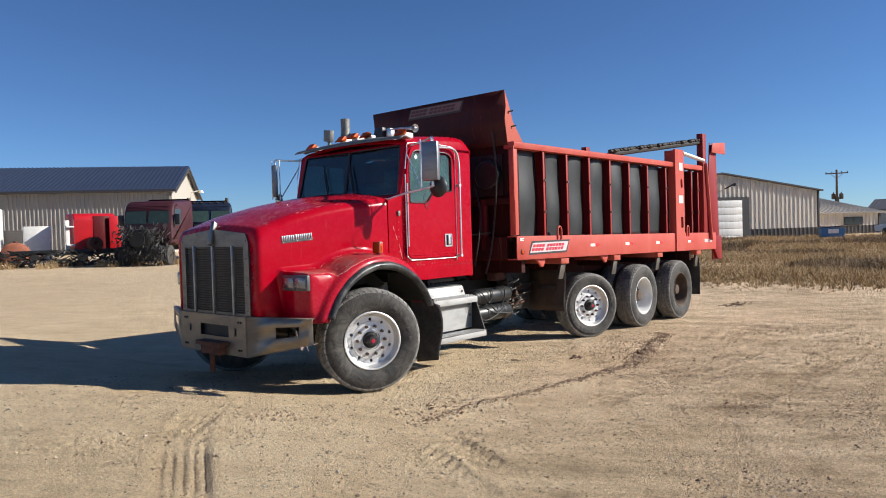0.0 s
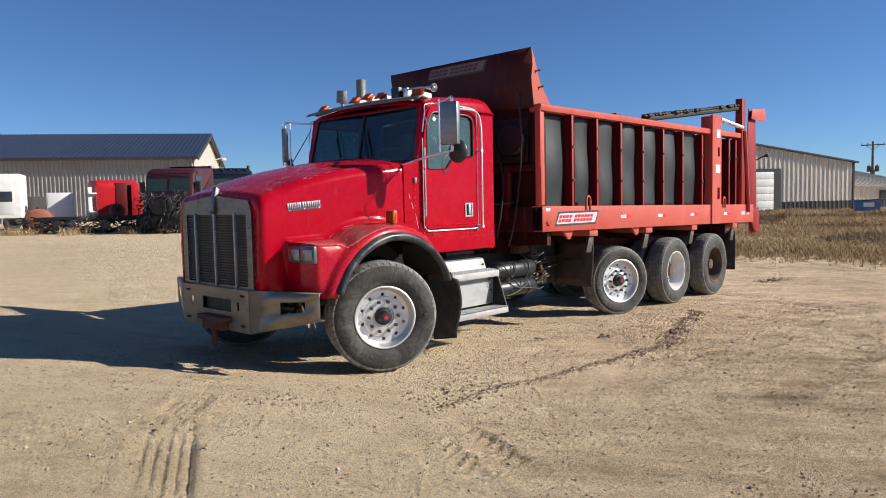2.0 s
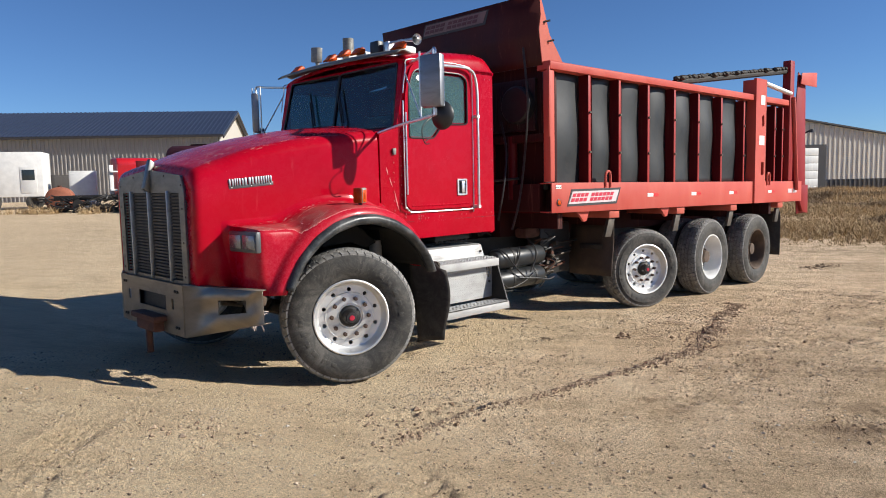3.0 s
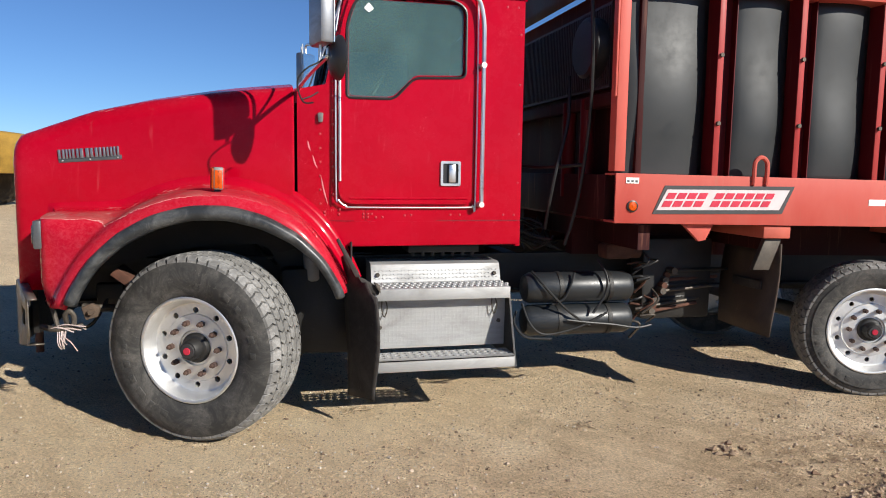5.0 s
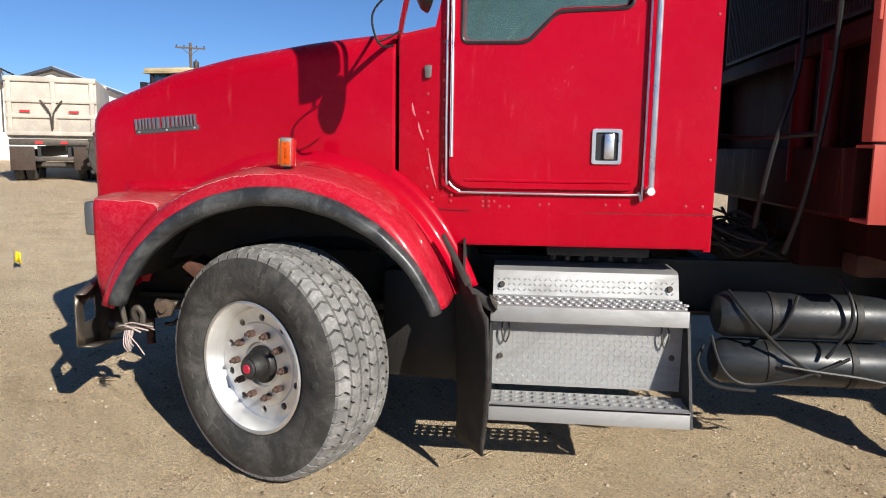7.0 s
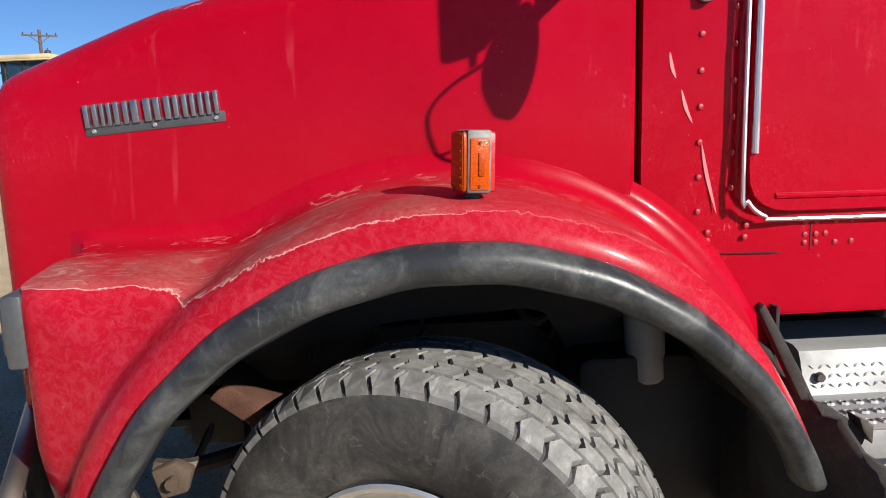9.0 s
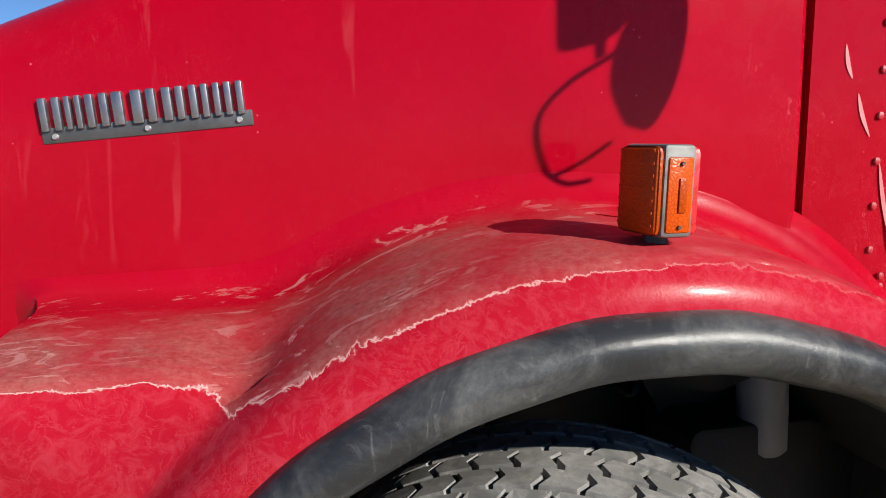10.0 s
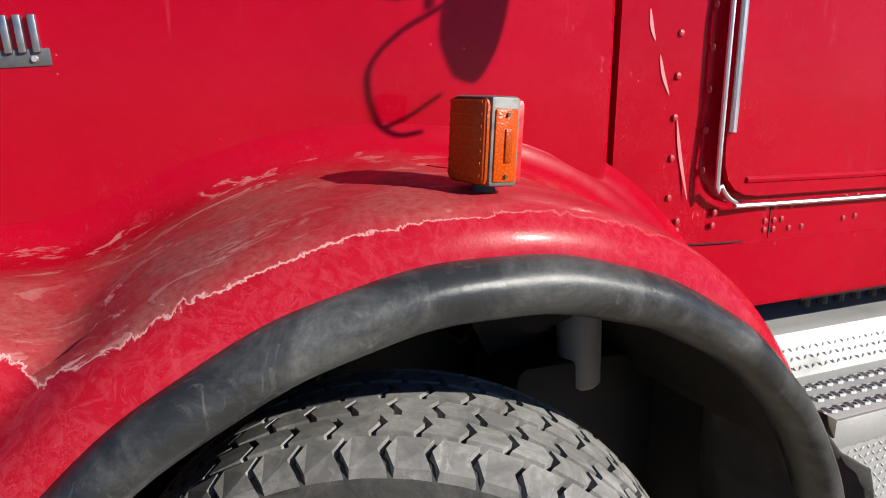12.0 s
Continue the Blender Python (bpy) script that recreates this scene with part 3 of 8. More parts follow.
scatter("clod", "crumbled clods of churned dirt along a ridge", "clods", spots, CLOD, 6)
spots = [(cx + rng.gauss(0, wide), cy + rng.gauss(0, wide * 0.5), min(0.035, 0.008 * math.exp(rng.gauss(0.2, 0.5)))) for cx, cy, wide, n in ((10.34, -1.22, 0.24, 200), (2.93, -1.80, 0.07, 40), (3.75, -2.30, 0.14, 50)) for _ in range(n)]
scatter("dark_clod", "small heaps of dark damp soil on the dirt", "clods", spots, DARK_CLOD, 7)

# small yellow marker flag and dry twigs on the dirt
t = thing("marker_flag", pose(-3.51, 1.99, ground_height(-3.51, 1.99)), "small yellow marker flag on a thin wire", "marker flag")
bm = bmesh.new()
tube(bm, [(0, 0, -0.02), (0.01, 0, 0.16)], 0.0025, 5)
part("wire", bm, STEEL, t)
bm = bmesh.new()
grid_faces(bm, [[(0.01 + 0.05 * u, 0.015 * math.sin(3 * u + k), 0.05 + 0.11 * k + 0.01 * math.sin(4 * u)) for u in (0, 0.5, 1.0, 1.5)] for k in (0, 0.5, 1)])
solid = part("flag", bm, FLAG_YELLOW, t, "creased yellow plastic flag").modifiers.new("thickness", "SOLIDIFY")
solid.thickness = 0.002
rng = random.Random(15)
for x, y, size, deg in ((0.95, -0.88, 0.16, 20), (-1.46, 0.0, 0.12, 70), (2.3, -1.33, 0.1, 130), (-1.2, -0.35, 0.1, 200)):
    bm = bmesh.new()
    for k in range(7):
        a = rng.uniform(-0.9, 0.9)
        q = Vector((size * (0.15 + 0.12 * k) - size * 0.5, rng.uniform(-0.01, 0.01), 0.01))
        tube(bm, curve_points([q, q + Vector((size * 0.2 * math.cos(a), size * 0.2 * math.sin(a), 0.015)), q + Vector((size * 0.45 * math.cos(a), size * 0.5 * math.sin(a), 0.012))], 3), 0.0022, 5)
    tube(bm, curve_points([(-size * 0.6, 0, 0.008), (0, 0.012, 0.014), (size * 0.6, -0.01, 0.008)], 4), 0.0035, 5)
    ob = part("dry_twig", bm, STRAW_DRY, None)
    ob.matrix_basis = pose(x, y, ground_height(x, y), 0, 0, deg)
    tagged(ob, "broken dry weed twig lying on the dirt", "twig", "dry twigs")

# ---- the dump truck: front to the rear along +x, centred on y = 0 ----
truck = thing("dump_truck", Matrix(), "red conventional dump truck with spreader box, parked on dry dirt", "truck")


def y_hood(x):
    return -(0.868 + 0.125 * x) + 0.024 * smoothstep(0.25, 0.58, x)


def along(table, x):
    return float(np.interp(x, [a for a, _ in table], [b for _, b in table]))


ARCH = (0.132, 0.615)
HOOD_TOP = [(-0.96, 1.70), (-0.93, 1.732), (-0.54, 1.873), (-0.22, 1.943), (0.16, 2.0), (0.62, 2.05)]


def hood_section(x, inset):
    """One cross-section of the hood, from the near bottom edge over the crown to the far one."""
    y, z, r = y_hood(x) + inset, along(HOOD_TOP, x) - inset * 0.8, 0.10
    low = 0.86
    if abs(x - ARCH[0]) < 0.79:
        low = max(low, ARCH[1] + math.sqrt(0.856 ** 2 - (x - ARCH[0]) ** 2))
    half = [(y, low + (1.58 - low) * k) for k in (0, 0.25, 0.5, 0.75, 1.0)]
    half += [(y + 0.004 + r * (1 - math.cos(a)), z - r + r * math.sin(a)) for a in (i * math.pi / 2 / 7 for i in range(0, 8))]
    crown = 0.045 + 0.035 * smoothstep(-0.9, 0.5, x)
    half += [(k * (y + r), z + crown * (1 - k * k)) for k in (0.8, 0.6, 0.4, 0.2)]
    near = [(x, yy, zz) for yy, zz in half]
    return near + [(x, 0, z + crown)] + [(x, -yy, zz) for yy, zz in reversed(half)]


bm = bmesh.new()
stations = [(-0.9605, 0.118), (-0.958, 0.05), (-0.955, 0.028), (-0.945, 0.012), (-0.925, 0.003)] + [(-0.9 + 0.075 * i, 0.0) for i in range(19)] + [(0.571, 0.0), (0.579, 0.006), (0.580, 0.03)]
grid_faces(bm, [hood_section(x, i) for x, i in stations])
hood = part("hood", bm, RED, truck, "sloped glossy red fibreglass hood, dusty on top")
solid = hood.modifiers.new("thickness", "SOLIDIFY")
solid.thickness, solid.offset = 0.012, 0.0



def soft_max(a, b, k):
    d = b - a
    return a if d < -k else b if d > k else a + (d + k) ** 2 / (4 * k)


def fender_reach(phi):
    """How far the fender's top lies from the wheel arch's centre, by the angle from straight up."""
    s, c = math.sin(phi), math.cos(phi)
    if phi >= -0.3:
        return 0.821
    shelf = -soft_max(-0.688 / max(c, 0.05), -0.848 / -s, 0.03)
    return soft_max(0.821, shelf, 0.045)


def fender(side):
    rows = []
    for i in range(82):
        phi = radians(-76.0 + 145.5 * i / 81)
        ro = fender_reach(phi)
        w = smoothstep(0.0, 0.10, ro - 0.821)
        slim = 1 - 0.50 * smoothstep(0.45, 1.15, phi)
        floor = 0.222 / math.cos(phi) if phi < 0 else 0.0

        def mix(a, b):
            return a + (b - a) * w

        cut = [(0.735, -1.285), (0.758, -1.282), (0.783, -1.272), (0.798, mix(-1.262, -1.262)), (0.810, mix(-1.248, -1.24)), (mix(0.817, 0.821), mix(-1.228, -1.215)),
               (mix(0.822, 0.835), mix(-1.20, -1.203)), (mix(0.826, ro - 0.05), mix(-1.17, -1.193)), (mix(0.829, ro - 0.022), mix(-1.135, -1.182)),
               (mix(0.832, ro - 0.006), mix(-1.09, -1.16)), (mix(0.834, ro), mix(-1.05, -1.125)), (ro + 0.014, -1.0), (ro + 0.016, -0.965)]
        row = []
        if floor > 0.735:
            end = float(np.interp(floor, [r for r, _ in cut], [y for _, y in cut]))
            cut = [(floor, end) if r < floor else (r, y) for r, y in cut]
        for r, y in cut:
            r = 0.735 + (r - 0.735) * slim
            row.append((ARCH[0] + r * math.sin(phi), side * -y, ARCH[1] + r * math.cos(phi)))
        for dr, dy in ((0.018, -0.075), (0.024, -0.048), (0.035, -0.026), (0.053, -0.010), (0.08, -0.002), (0.12, 0.006)):
            r = max(0.735 + (ro - 0.735) * slim + dr * (1 - 0.95 * smoothstep(0.9, 1.2, -phi)), floor)
            x = ARCH[0] + r * math.sin(phi)
            row.append((x, side * -(y_hood(x) + dy), ARCH[1] + r * math.cos(phi)))
        rows.append(row)
    bm = bmesh.new()
    grid_faces(bm, rows)
    ob = part("fender", bm, RED, truck, "flared red front fender with dried dust streaks on its shelf", smooth=50)
    m = ob.modifiers.new("thickness", "SOLIDIFY")
    m.thickness, m.offset = 0.01, 0.0
    bm = bmesh.new()
    rows = []
    cut = [(0.751, -1.262), (0.755, -1.285), (0.753, -1.305), (0.741, -1.322), (0.722, -1.331), (0.700, -1.329), (0.684, -1.318), (0.675, -1.300), (0.673, -1.27), (0.683, -1.245)]
    for i in range(67):
        phi = radians(-70 + 140 * i / 66)
        wob = 0.0012 * math.sin(i * 0.9)
        k = 0.92 - 0.22 * smoothstep(0.25, 1.1, -phi) - 0.32 * smoothstep(0.25, 1.1, phi)
        rows.append([(ARCH[0] + (0.755 - (0.755 - r) * k + wob) * math.sin(phi), side * -y, ARCH[1] + (0.755 - (0.755 - r) * k + wob) * math.cos(phi)) for r, y in cut])
    grid_faces(bm, rows)
    f = part("fender_flare", bm, FLARE, ob, "black rubber fender flare, scuffed", smooth=60)
    m = f.modifiers.new("thickness", "SOLIDIFY")
    m.thickness, m.offset = 0.006, 0.0
    # dark inner shell of the wheel well
    for name, a0, a1, rr, y_in in (("wheel_well_liner", -66, 35, 0.783, -0.52), ("wheel_well_liner", 36, 68, 0.768, -0.60)):
        bm = bmesh.new()
        rows = []
        for i in range(15):
            phi = radians(a0 + (a1 - a0) * i / 14)
            rows.append([(ARCH[0] + r * math.sin(phi), side * -y, ARCH[1] + r * math.cos(phi)) for r, y in ((0.716, -1.25), (rr - 0.03, -1.20), (rr, -1.1), (rr, y_in), (rr + 0.15, y_in + 0.01))])
        grid_faces(bm, rows)
        l = part(name, bm, LINER, ob, "dusty dark inner fender liner")
        m = l.modifiers.new("thickness", "SOLIDIFY")
        m.thickness = 0.006
    # headlight pod on the fender's front face
    bm = bmesh.new()
    m = pose(-0.738, side * 1.02, 1.212, 0, 0, side * -4) @ Matrix.Diagonal((1, 1.16, 0.87, 1))
    box(bm, -0.012, 0.03, -0.150, 0.150, -0.085, 0.085, 0.010, m)
    h = part("headlight", bm, EMBLEM_DARK, ob, "twin rectangular headlight in a dark grey bezel")
    for k in (-1, 1):
        bm = bmesh.new()
        box(bm, -0.022, -0.008, k * 0.072 - 0.064, k * 0.072 + 0.064, -0.058, 0.058, 0.008, m)
        part("lens", bm, CLEAR, h, "clear ribbed headlight lens")
    return ob


fender(1)
fender(-1)

# ---- turn lamp on the fender ----
def turn_lamp(side):
    m = pose(0.174, side * 1.185, 1.453, 0, 0, 0) @ pose(0, 0, 0.06, 0, 2, side * -9) @ Matrix.Diagonal((0.76, 0.86, 1.1, 1))
    f = side
    bm = bmesh.new()
    box(bm, -0.032, 0.032, -0.052, 0.052, -0.056, 0.053, 0.006, m)
    lamp = part("turn_lamp", bm, DULL_GREY, truck, "amber box turn lamp with aluminium housing on a stalk")
    for lo, hi, name, mat in ((-0.047, -0.028, "front_lens", AMBER_DEEP), (0.028, 0.040, "rear_lens", REFLECT_RED)):
        bm = bmesh.new()
        box(bm, lo, hi, -0.050, 0.050, -0.054, 0.050, 0.009, m)
        part(name, bm, mat, lamp)
    bm = bmesh.new()
    y = f * 0.055
    box(bm, -0.025, 0.025, min(y, y - f * 0.006), max(y, y - f * 0.006), -0.050, 0.038, 0.003, m)
    lens = part("side_lens", bm, AMBER, lamp, "amber side reflector lens")
    bm = bmesh.new()
    box(bm, -0.004, 0.011, min(y, y + f * 0.003), max(y, y + f * 0.003), -0.026, 0.014, 0.001, m)
    part("reflector_panel", bm, AMBER_DEEP, lamp)
    for k in range(7):
        z = -0.042 + 0.0145 * k
        bm = bmesh.new()
        box(bm, -0.0477, -0.045, -0.044, 0.044, z - 0.002, z + 0.002, 0.001, m)
        part("lens_rib", bm, AMBER_DEEP, lamp)
    for z in (-0.043, 0.031):
        bm = bmesh.new()
        rod(bm, m @ Vector((0.0, y, z)), m @ Vector((0.0, y + f * 0.004, z)), 0.0026, seg=8)
        part("screw", bm, STEEL, lamp)
    bm = bmesh.new()
    rod(bm, m @ Vector((0, 0, -0.054)), m @ Vector((0, 0, -0.070)), 0.016, 0.018, 16)
    box(bm, -0.036, 0.036, -0.022, 0.022, -0.080, -0.067, 0.004, m)
    part("foot", bm, BLACK, lamp, "black rubber lamp foot")


turn_lamp(1)
turn_lamp(-1)

# ---- name plate on the hood's side: letters stand as plain chrome blocks ----
def name_plate(side):
    ang = math.degrees(math.atan(-0.125))
    m = pose(-0.540, side * 0.7985, 1.615, 0, 0, 0) @ pose(0, 0, 0, 0, -4.5, -side * ang)
    f = side
    bm = bmesh.new()
    box(bm, -0.172, 0.172, min(0, f * 0.010), max(0, f * 0.010), -0.020, 0.006, 0.002, m)
    strip = part("name_plate", bm, EMBLEM_DARK, hood, "grey chrome maker's name plate, letters as plain blocks")
    x = -0.168
    for wide in (0.040, 0.032, 0.041, 0.054, 0.046, 0.040, 0.036, 0.036):
        bm = bmesh.new()
        bar = (wide - 0.006) * 0.36
        for x0 in (x, x + wide - 0.006 - bar):
            prism(bm, [(x0, 0.0), (x0 + bar, 0.0), (x0 + bar, 0.054), (x0, 0.054)], "y", min(0.002 * f, f * 0.016), max(0.002 * f, f * 0.016), 0.002, m)
        part("letter_block", bm, EMBLEM, strip)
        x += wide + 0.0015
    for k in (-0.15, 0.0, 0.15):
        bm = bmesh.new()
        rod(bm, m @ Vector((k, f * 0.009, -0.009)), m @ Vector((k, f * 0.014, -0.009)), 0.006, 0.004, 10)
        part("screw", bm, ALU, strip)


name_plate(1)
name_plate(-1)

# ---- grille and surround ----
bm = bmesh.new()
holed_plate(bm, [(-0.63, 0.88), (0.63, 0.88), (0.63, 1.60), (0.58, 1.69), (0.0, 1.745), (-0.58, 1.69), (-0.63, 1.60)], [[(-0.545, 0.92), (0.545, 0.92), (0.545, 1.565), (-0.545, 1.565)]], "x", -0.962, -0.982)
shell = part("grille_surround", bm, GRILLE, truck, "dull chrome grille surround")
bm = bmesh.new()
box(bm, -0.945, -0.935, -0.55, 0.55, 0.91, 1.57)
part("screen", bm, FRAME, shell)
bm = bmesh.new()
box(bm, -0.972, -0.95, -0.545, 0.545, -0.007, 0.007, 0.002, pose(0, 0, 0, 0, 0, 0))
slat = part("slat", bm, STEEL, shell, "grey horizontal grille slat")
slat.matrix_basis = pose(0, 0, 0.94)
for i in range(1, 26):
    share(slat, pose(0, 0, 0.94 + i * 0.0245))
bm = bmesh.new()
for a, b in ((-0.962, -1.0),):
    box(bm, b, a, -0.011, 0.011, 0.90, 1.58, 0.005)
bar = part("grille_bar", bm, STEEL_BAR, shell, "upright chrome grille bar")
for y in (-0.36, 0.0, 0.36):
    if y == -0.36:
        bar.matrix_basis = pose(0, y, 0)
    else:
        share(bar, pose(0, y, 0))
bm = bmesh.new()
prism(bm, [(-1.03, 1.60), (-0.98, 1.56), (-0.93, 1.80), (-0.97, 1.83)], "y", -0.03, 0.03, 0.008)
part("hood_ornament", bm, GRILLE, shell, "grey hood ornament on the grille peak")
for y, z in [(-0.59, k) for k in (0.95, 1.2, 1.45, 1.62)] + [(0.59, k) for k in (0.95, 1.2, 1.45, 1.62)] + [(-0.3, 1.69), (0.3, 1.69)]:
    bm = bmesh.new()
    rod(bm, (-0.982, y, z), (-0.987, y, z), 0.009, 0.006, 8)
    part("rivet", bm, STEEL, shell)

# ---- bumper ----
bm = bmesh.new()
holed_plate(bm, [(-0.60, 0.47), (0.60, 0.47), (0.60, 0.855), (-0.60, 0.855)], [[(-0.30, 0.64), (0.22, 0.64), (0.22, 0.755), (-0.30, 0.755)], [(-0.44, 0.66), (-0.40, 0.66), (-0.40, 0.74), (-0.44, 0.74)], [(0.40, 0.66), (0.44, 0.66), (0.44, 0.74), (0.40, 0.74)]], "x", -1.02, -1.012)
for s in (-1, 1):
    rows = []
    a, b = Vector((-1.016, s * 0.60, 0)), Vector((-0.755, s * 1.275, 0))
    for k in (0.0, 0.45, 0.80, 1.0):
        p = a.lerp(b, k)
        z0, z1 = 0.47 + 0.15 * k, 0.855 - 0.01 * k
        rows.append([(p.x, p.y, z) for z in (z0, z0 + (z1 - z0) * 0.38, z0 + (z1 - z0) * 0.72, z1)])
    vs = grid_faces(bm, rows)
    f = [x for x in bm.faces if all(v in (vs[1][1], vs[1][2], vs[2][1], vs[2][2]) for v in x.verts)]
    bmesh.ops.delete(bm, geom=f, context="FACES_ONLY")
    for z, k in ((0.47, 0.15), (0.855, -0.01)):
        lip = [bm.verts.new((p.x + 0.07 * (0.6 if k < 0 else 1), p.y - s * 0.02, z + k * t)) for t, p in ((0.0, a), (1.0, b))]
        e = vs[0][0 if k > 0 else 3], vs[3][0 if k > 0 else 3]
        bm.faces.new((e[0], e[1], lip[1], lip[0]))
bmesh.ops.translate(bm, vec=(0, 0, 0.04), verts=bm.verts)
bumper = part("bumper", bm, BUMPER, truck, "dull stainless front bumper with swept ends")
m = bumper.modifiers.new("thickness", "SOLIDIFY")
m.thickness = 0.008
bm = bmesh.new()
box(bm, -0.985, -0.95, -0.45, 0.45, 0.54, 0.86)
part("backing", bm, FRAME, bumper)
bm = bmesh.new()
box(bm, -1.12, -0.96, -0.30, 0.16, 0.595, 0.64, 0.008)
box(bm, -1.10, -0.98, -0.24, 0.10, 0.51, 0.60, 0.01)
part("tow_hitch", bm, RUST, bumper, "dark rusty tow hitch")
bm = bmesh.new()
rod(bm, (-1.07, -0.07, 0.54), (-1.07, -0.07, 0.33), 0.026, seg=12)
part("hitch_pin", bm, RUST, bumper, "rusty hitch pin")
for y in (-0.52, -0.48, 0.48, 0.52):
    for z in (0.57, 0.84):
        bm = bmesh.new()
        rod(bm, (-1.02, y, z), (-1.03, y, z), 0.011, seg=8)
        part("bolt", bm, FRAME, bumper)

# ---- cab ----
CAB_Y = 0.955


def cab_draw(x):
    return 0.15 * max(0.0, 0.90 - x)


WINDOW = round_corners([(0.885, 1.985), (1.165, 1.985), (1.285, 2.112), (1.60, 2.125), (1.60, 2.53), (1.52, 2.575), (0.955, 2.575), (0.885, 2.42)], [0.03, 0.04, 0.04, 0.04, 0.06, 0.05, 0.07, 0.2])
side_outline = [(0.602, 1.352), (0.70, 1.25), (0.84, 1.112), (0.90, 1.111), (1.97, 1.115), (1.97, 2.64), (0.90, 2.64), (0.885, 2.60), (0.765, 2.06), (0.602, 2.03)]
hole = round_corners([(0.90, 2.0), (1.16, 2.0), (1.29, 2.13), (1.585, 2.14), (1.585, 2.55), (0.95, 2.55), (0.90, 2.4)], 0.03)
cab = new("cab")
cab.empty_display_size = 0.2
cab.parent = truck
tagged(cab, "red day cab with riveted side panels")
def tapered(bm):
    """The cab's sides draw in towards the cowl."""
    for v in bm.verts:
        v.co.y -= math.copysign(cab_draw(v.co.x), v.co.y)
    return bm


for s in (-1, 1):
    bm = bmesh.new()
    holed_plate(bm, side_outline, [hole], "y", s * (CAB_Y - 0.035), s * CAB_Y)
    tapered(bm)
    part("cab_side", bm, RED, cab, "red riveted cab side")
bm = bmesh.new()
holed_plate(bm, [(-CAB_Y + 0.036, 1.10), (CAB_Y - 0.036, 1.10), (CAB_Y - 0.036, 2.64), (-CAB_Y + 0.036, 2.64)], [[(-0.55, 2.05), (0.55, 2.05), (0.55, 2.52), (-0.55, 2.52)]], "x", 1.955, 1.985)
part("rear_panel", bm, RED, cab, "red cab rear panel with a window opening")
bm = bmesh.new()
box(bm, 0.615, 0.65, -CAB_Y + 0.10, CAB_Y - 0.10, 1.12, 1.95)
part("firewall", bm, FRAME, cab, "black firewall under the cowl")
bm = bmesh.new()
prism(bm, [(0.587, 1.952), (0.652, 1.952), (0.652, 2.012), (0.80, 2.015), (0.80, 2.045), (0.587, 2.035)], "y", -CAB_Y + 0.085, CAB_Y - 0.085)
part("cowl", bm, RED, cab, "red cowl under the windshield")
ROOF = [(0.885, 2.655), (0.93, 2.70), (1.05, 2.735), (1.25, 2.765), (1.55, 2.79), (1.80, 2.80), (1.90, 2.785), (1.955, 2.74), (1.985, 2.66)]
rows = []
for x, z in ROOF:
    r = min(0.10, (z - 2.625))
    half = [(-CAB_Y, 2.60), (-CAB_Y, 2.63)] + [(-CAB_Y + 0.012 + r * 1.4 * (1 - math.cos(a)), z - r + r * math.sin(a)) for a in (i * math.pi / 2 / 6 for i in range(7))] + [(-0.5, z + 0.034), (-0.25, z + 0.05)]
    rows.append([(x, y, h) for y, h in half] + [(x, 0, z + 0.056)] + [(x, -y, h) for y, h in reversed(half)])
bm = bmesh.new()
grid_faces(bm, rows)
roof = part("roof", bm, RED, cab, "rounded red cab roof")
m = roof.modifiers.new("thickness", "SOLIDIFY")
m.thickness, m.offset = 0.012, -1
tilt = math.degrees(math.atan2(0.125, 0.60))
wm = pose(0.764, 0, 2.045, 0, tilt, 0)
bm = bmesh.new()
panes = [round_corners([(0.006, 0.04), (0.885, 0.04), (0.84, 0.60), (0.006, 0.60)], 0.03), round_corners([(-0.885, 0.04), (-0.006, 0.04), (-0.006, 0.60), (-0.84, 0.60)], 0.03)]
holed_plate(bm, [(-0.925, -0.03), (0.925, -0.03), (0.91, 0.625), (-0.91, 0.625)], panes, "x", 0.0, 0.03)
bmesh.ops.transform(bm, matrix=wm, verts=bm.verts)
part("windshield_frame", bm, RED, cab)
for p in panes:
    bm = bmesh.new()
    prism(bm, p, "x", 0.008, 0.014, 0, wm)
    g = part("windshield_pane", bm, WINDSHIELD, cab, "dark tinted split windshield pane", smooth=0)
    g.visible_shadow = False
    bm = bmesh.new()
    tube(bm, [wm @ Vector((-0.001, a, b)) for a, b in p], 0.008, 6, True)
    part("seal", bm, BLACK, cab)
for y in (-0.22, 0.25):
    bm = bmesh.new()
    tube(bm, [wm @ Vector(v) for v in ((-0.02, y, 0.0), (-0.03, y + 0.05, 0.12), (-0.03, y + 0.16, 0.36))], 0.008, 6)
    tube(bm, [wm @ Vector(v) for v in ((-0.02, y + 0.03, 0.12), (-0.022, y + 0.19, 0.46))], 0.009, 6)
    part("wiper", bm, BLACK, cab, "black windshield wiper")
bm = bmesh.new()
vis = []
for y in (-0.945, -0.91, -0.7, -0.35, 0, 0.35, 0.7, 0.91, 0.945):
    q = (y / 0.945) ** 2
    vis.append([(0.95, y, 2.715 + 0.05 * (1 - q)), (0.88, y, 2.735 + 0.035 * (1 - q)), (0.79 + 0.04 * q, y * 1.01, 2.728 + 0.02 * (1 - q)), (0.735 + 0.05 * q, y * 1.01, 2.70 + 0.005 * (1 - q))])
grid_faces(bm, vis)
v = part("sun_visor", bm, DULL_GREY, cab, "grey metal outside sun visor")
m = v.modifiers.new("thickness", "SOLIDIFY")
m.thickness = 0.012

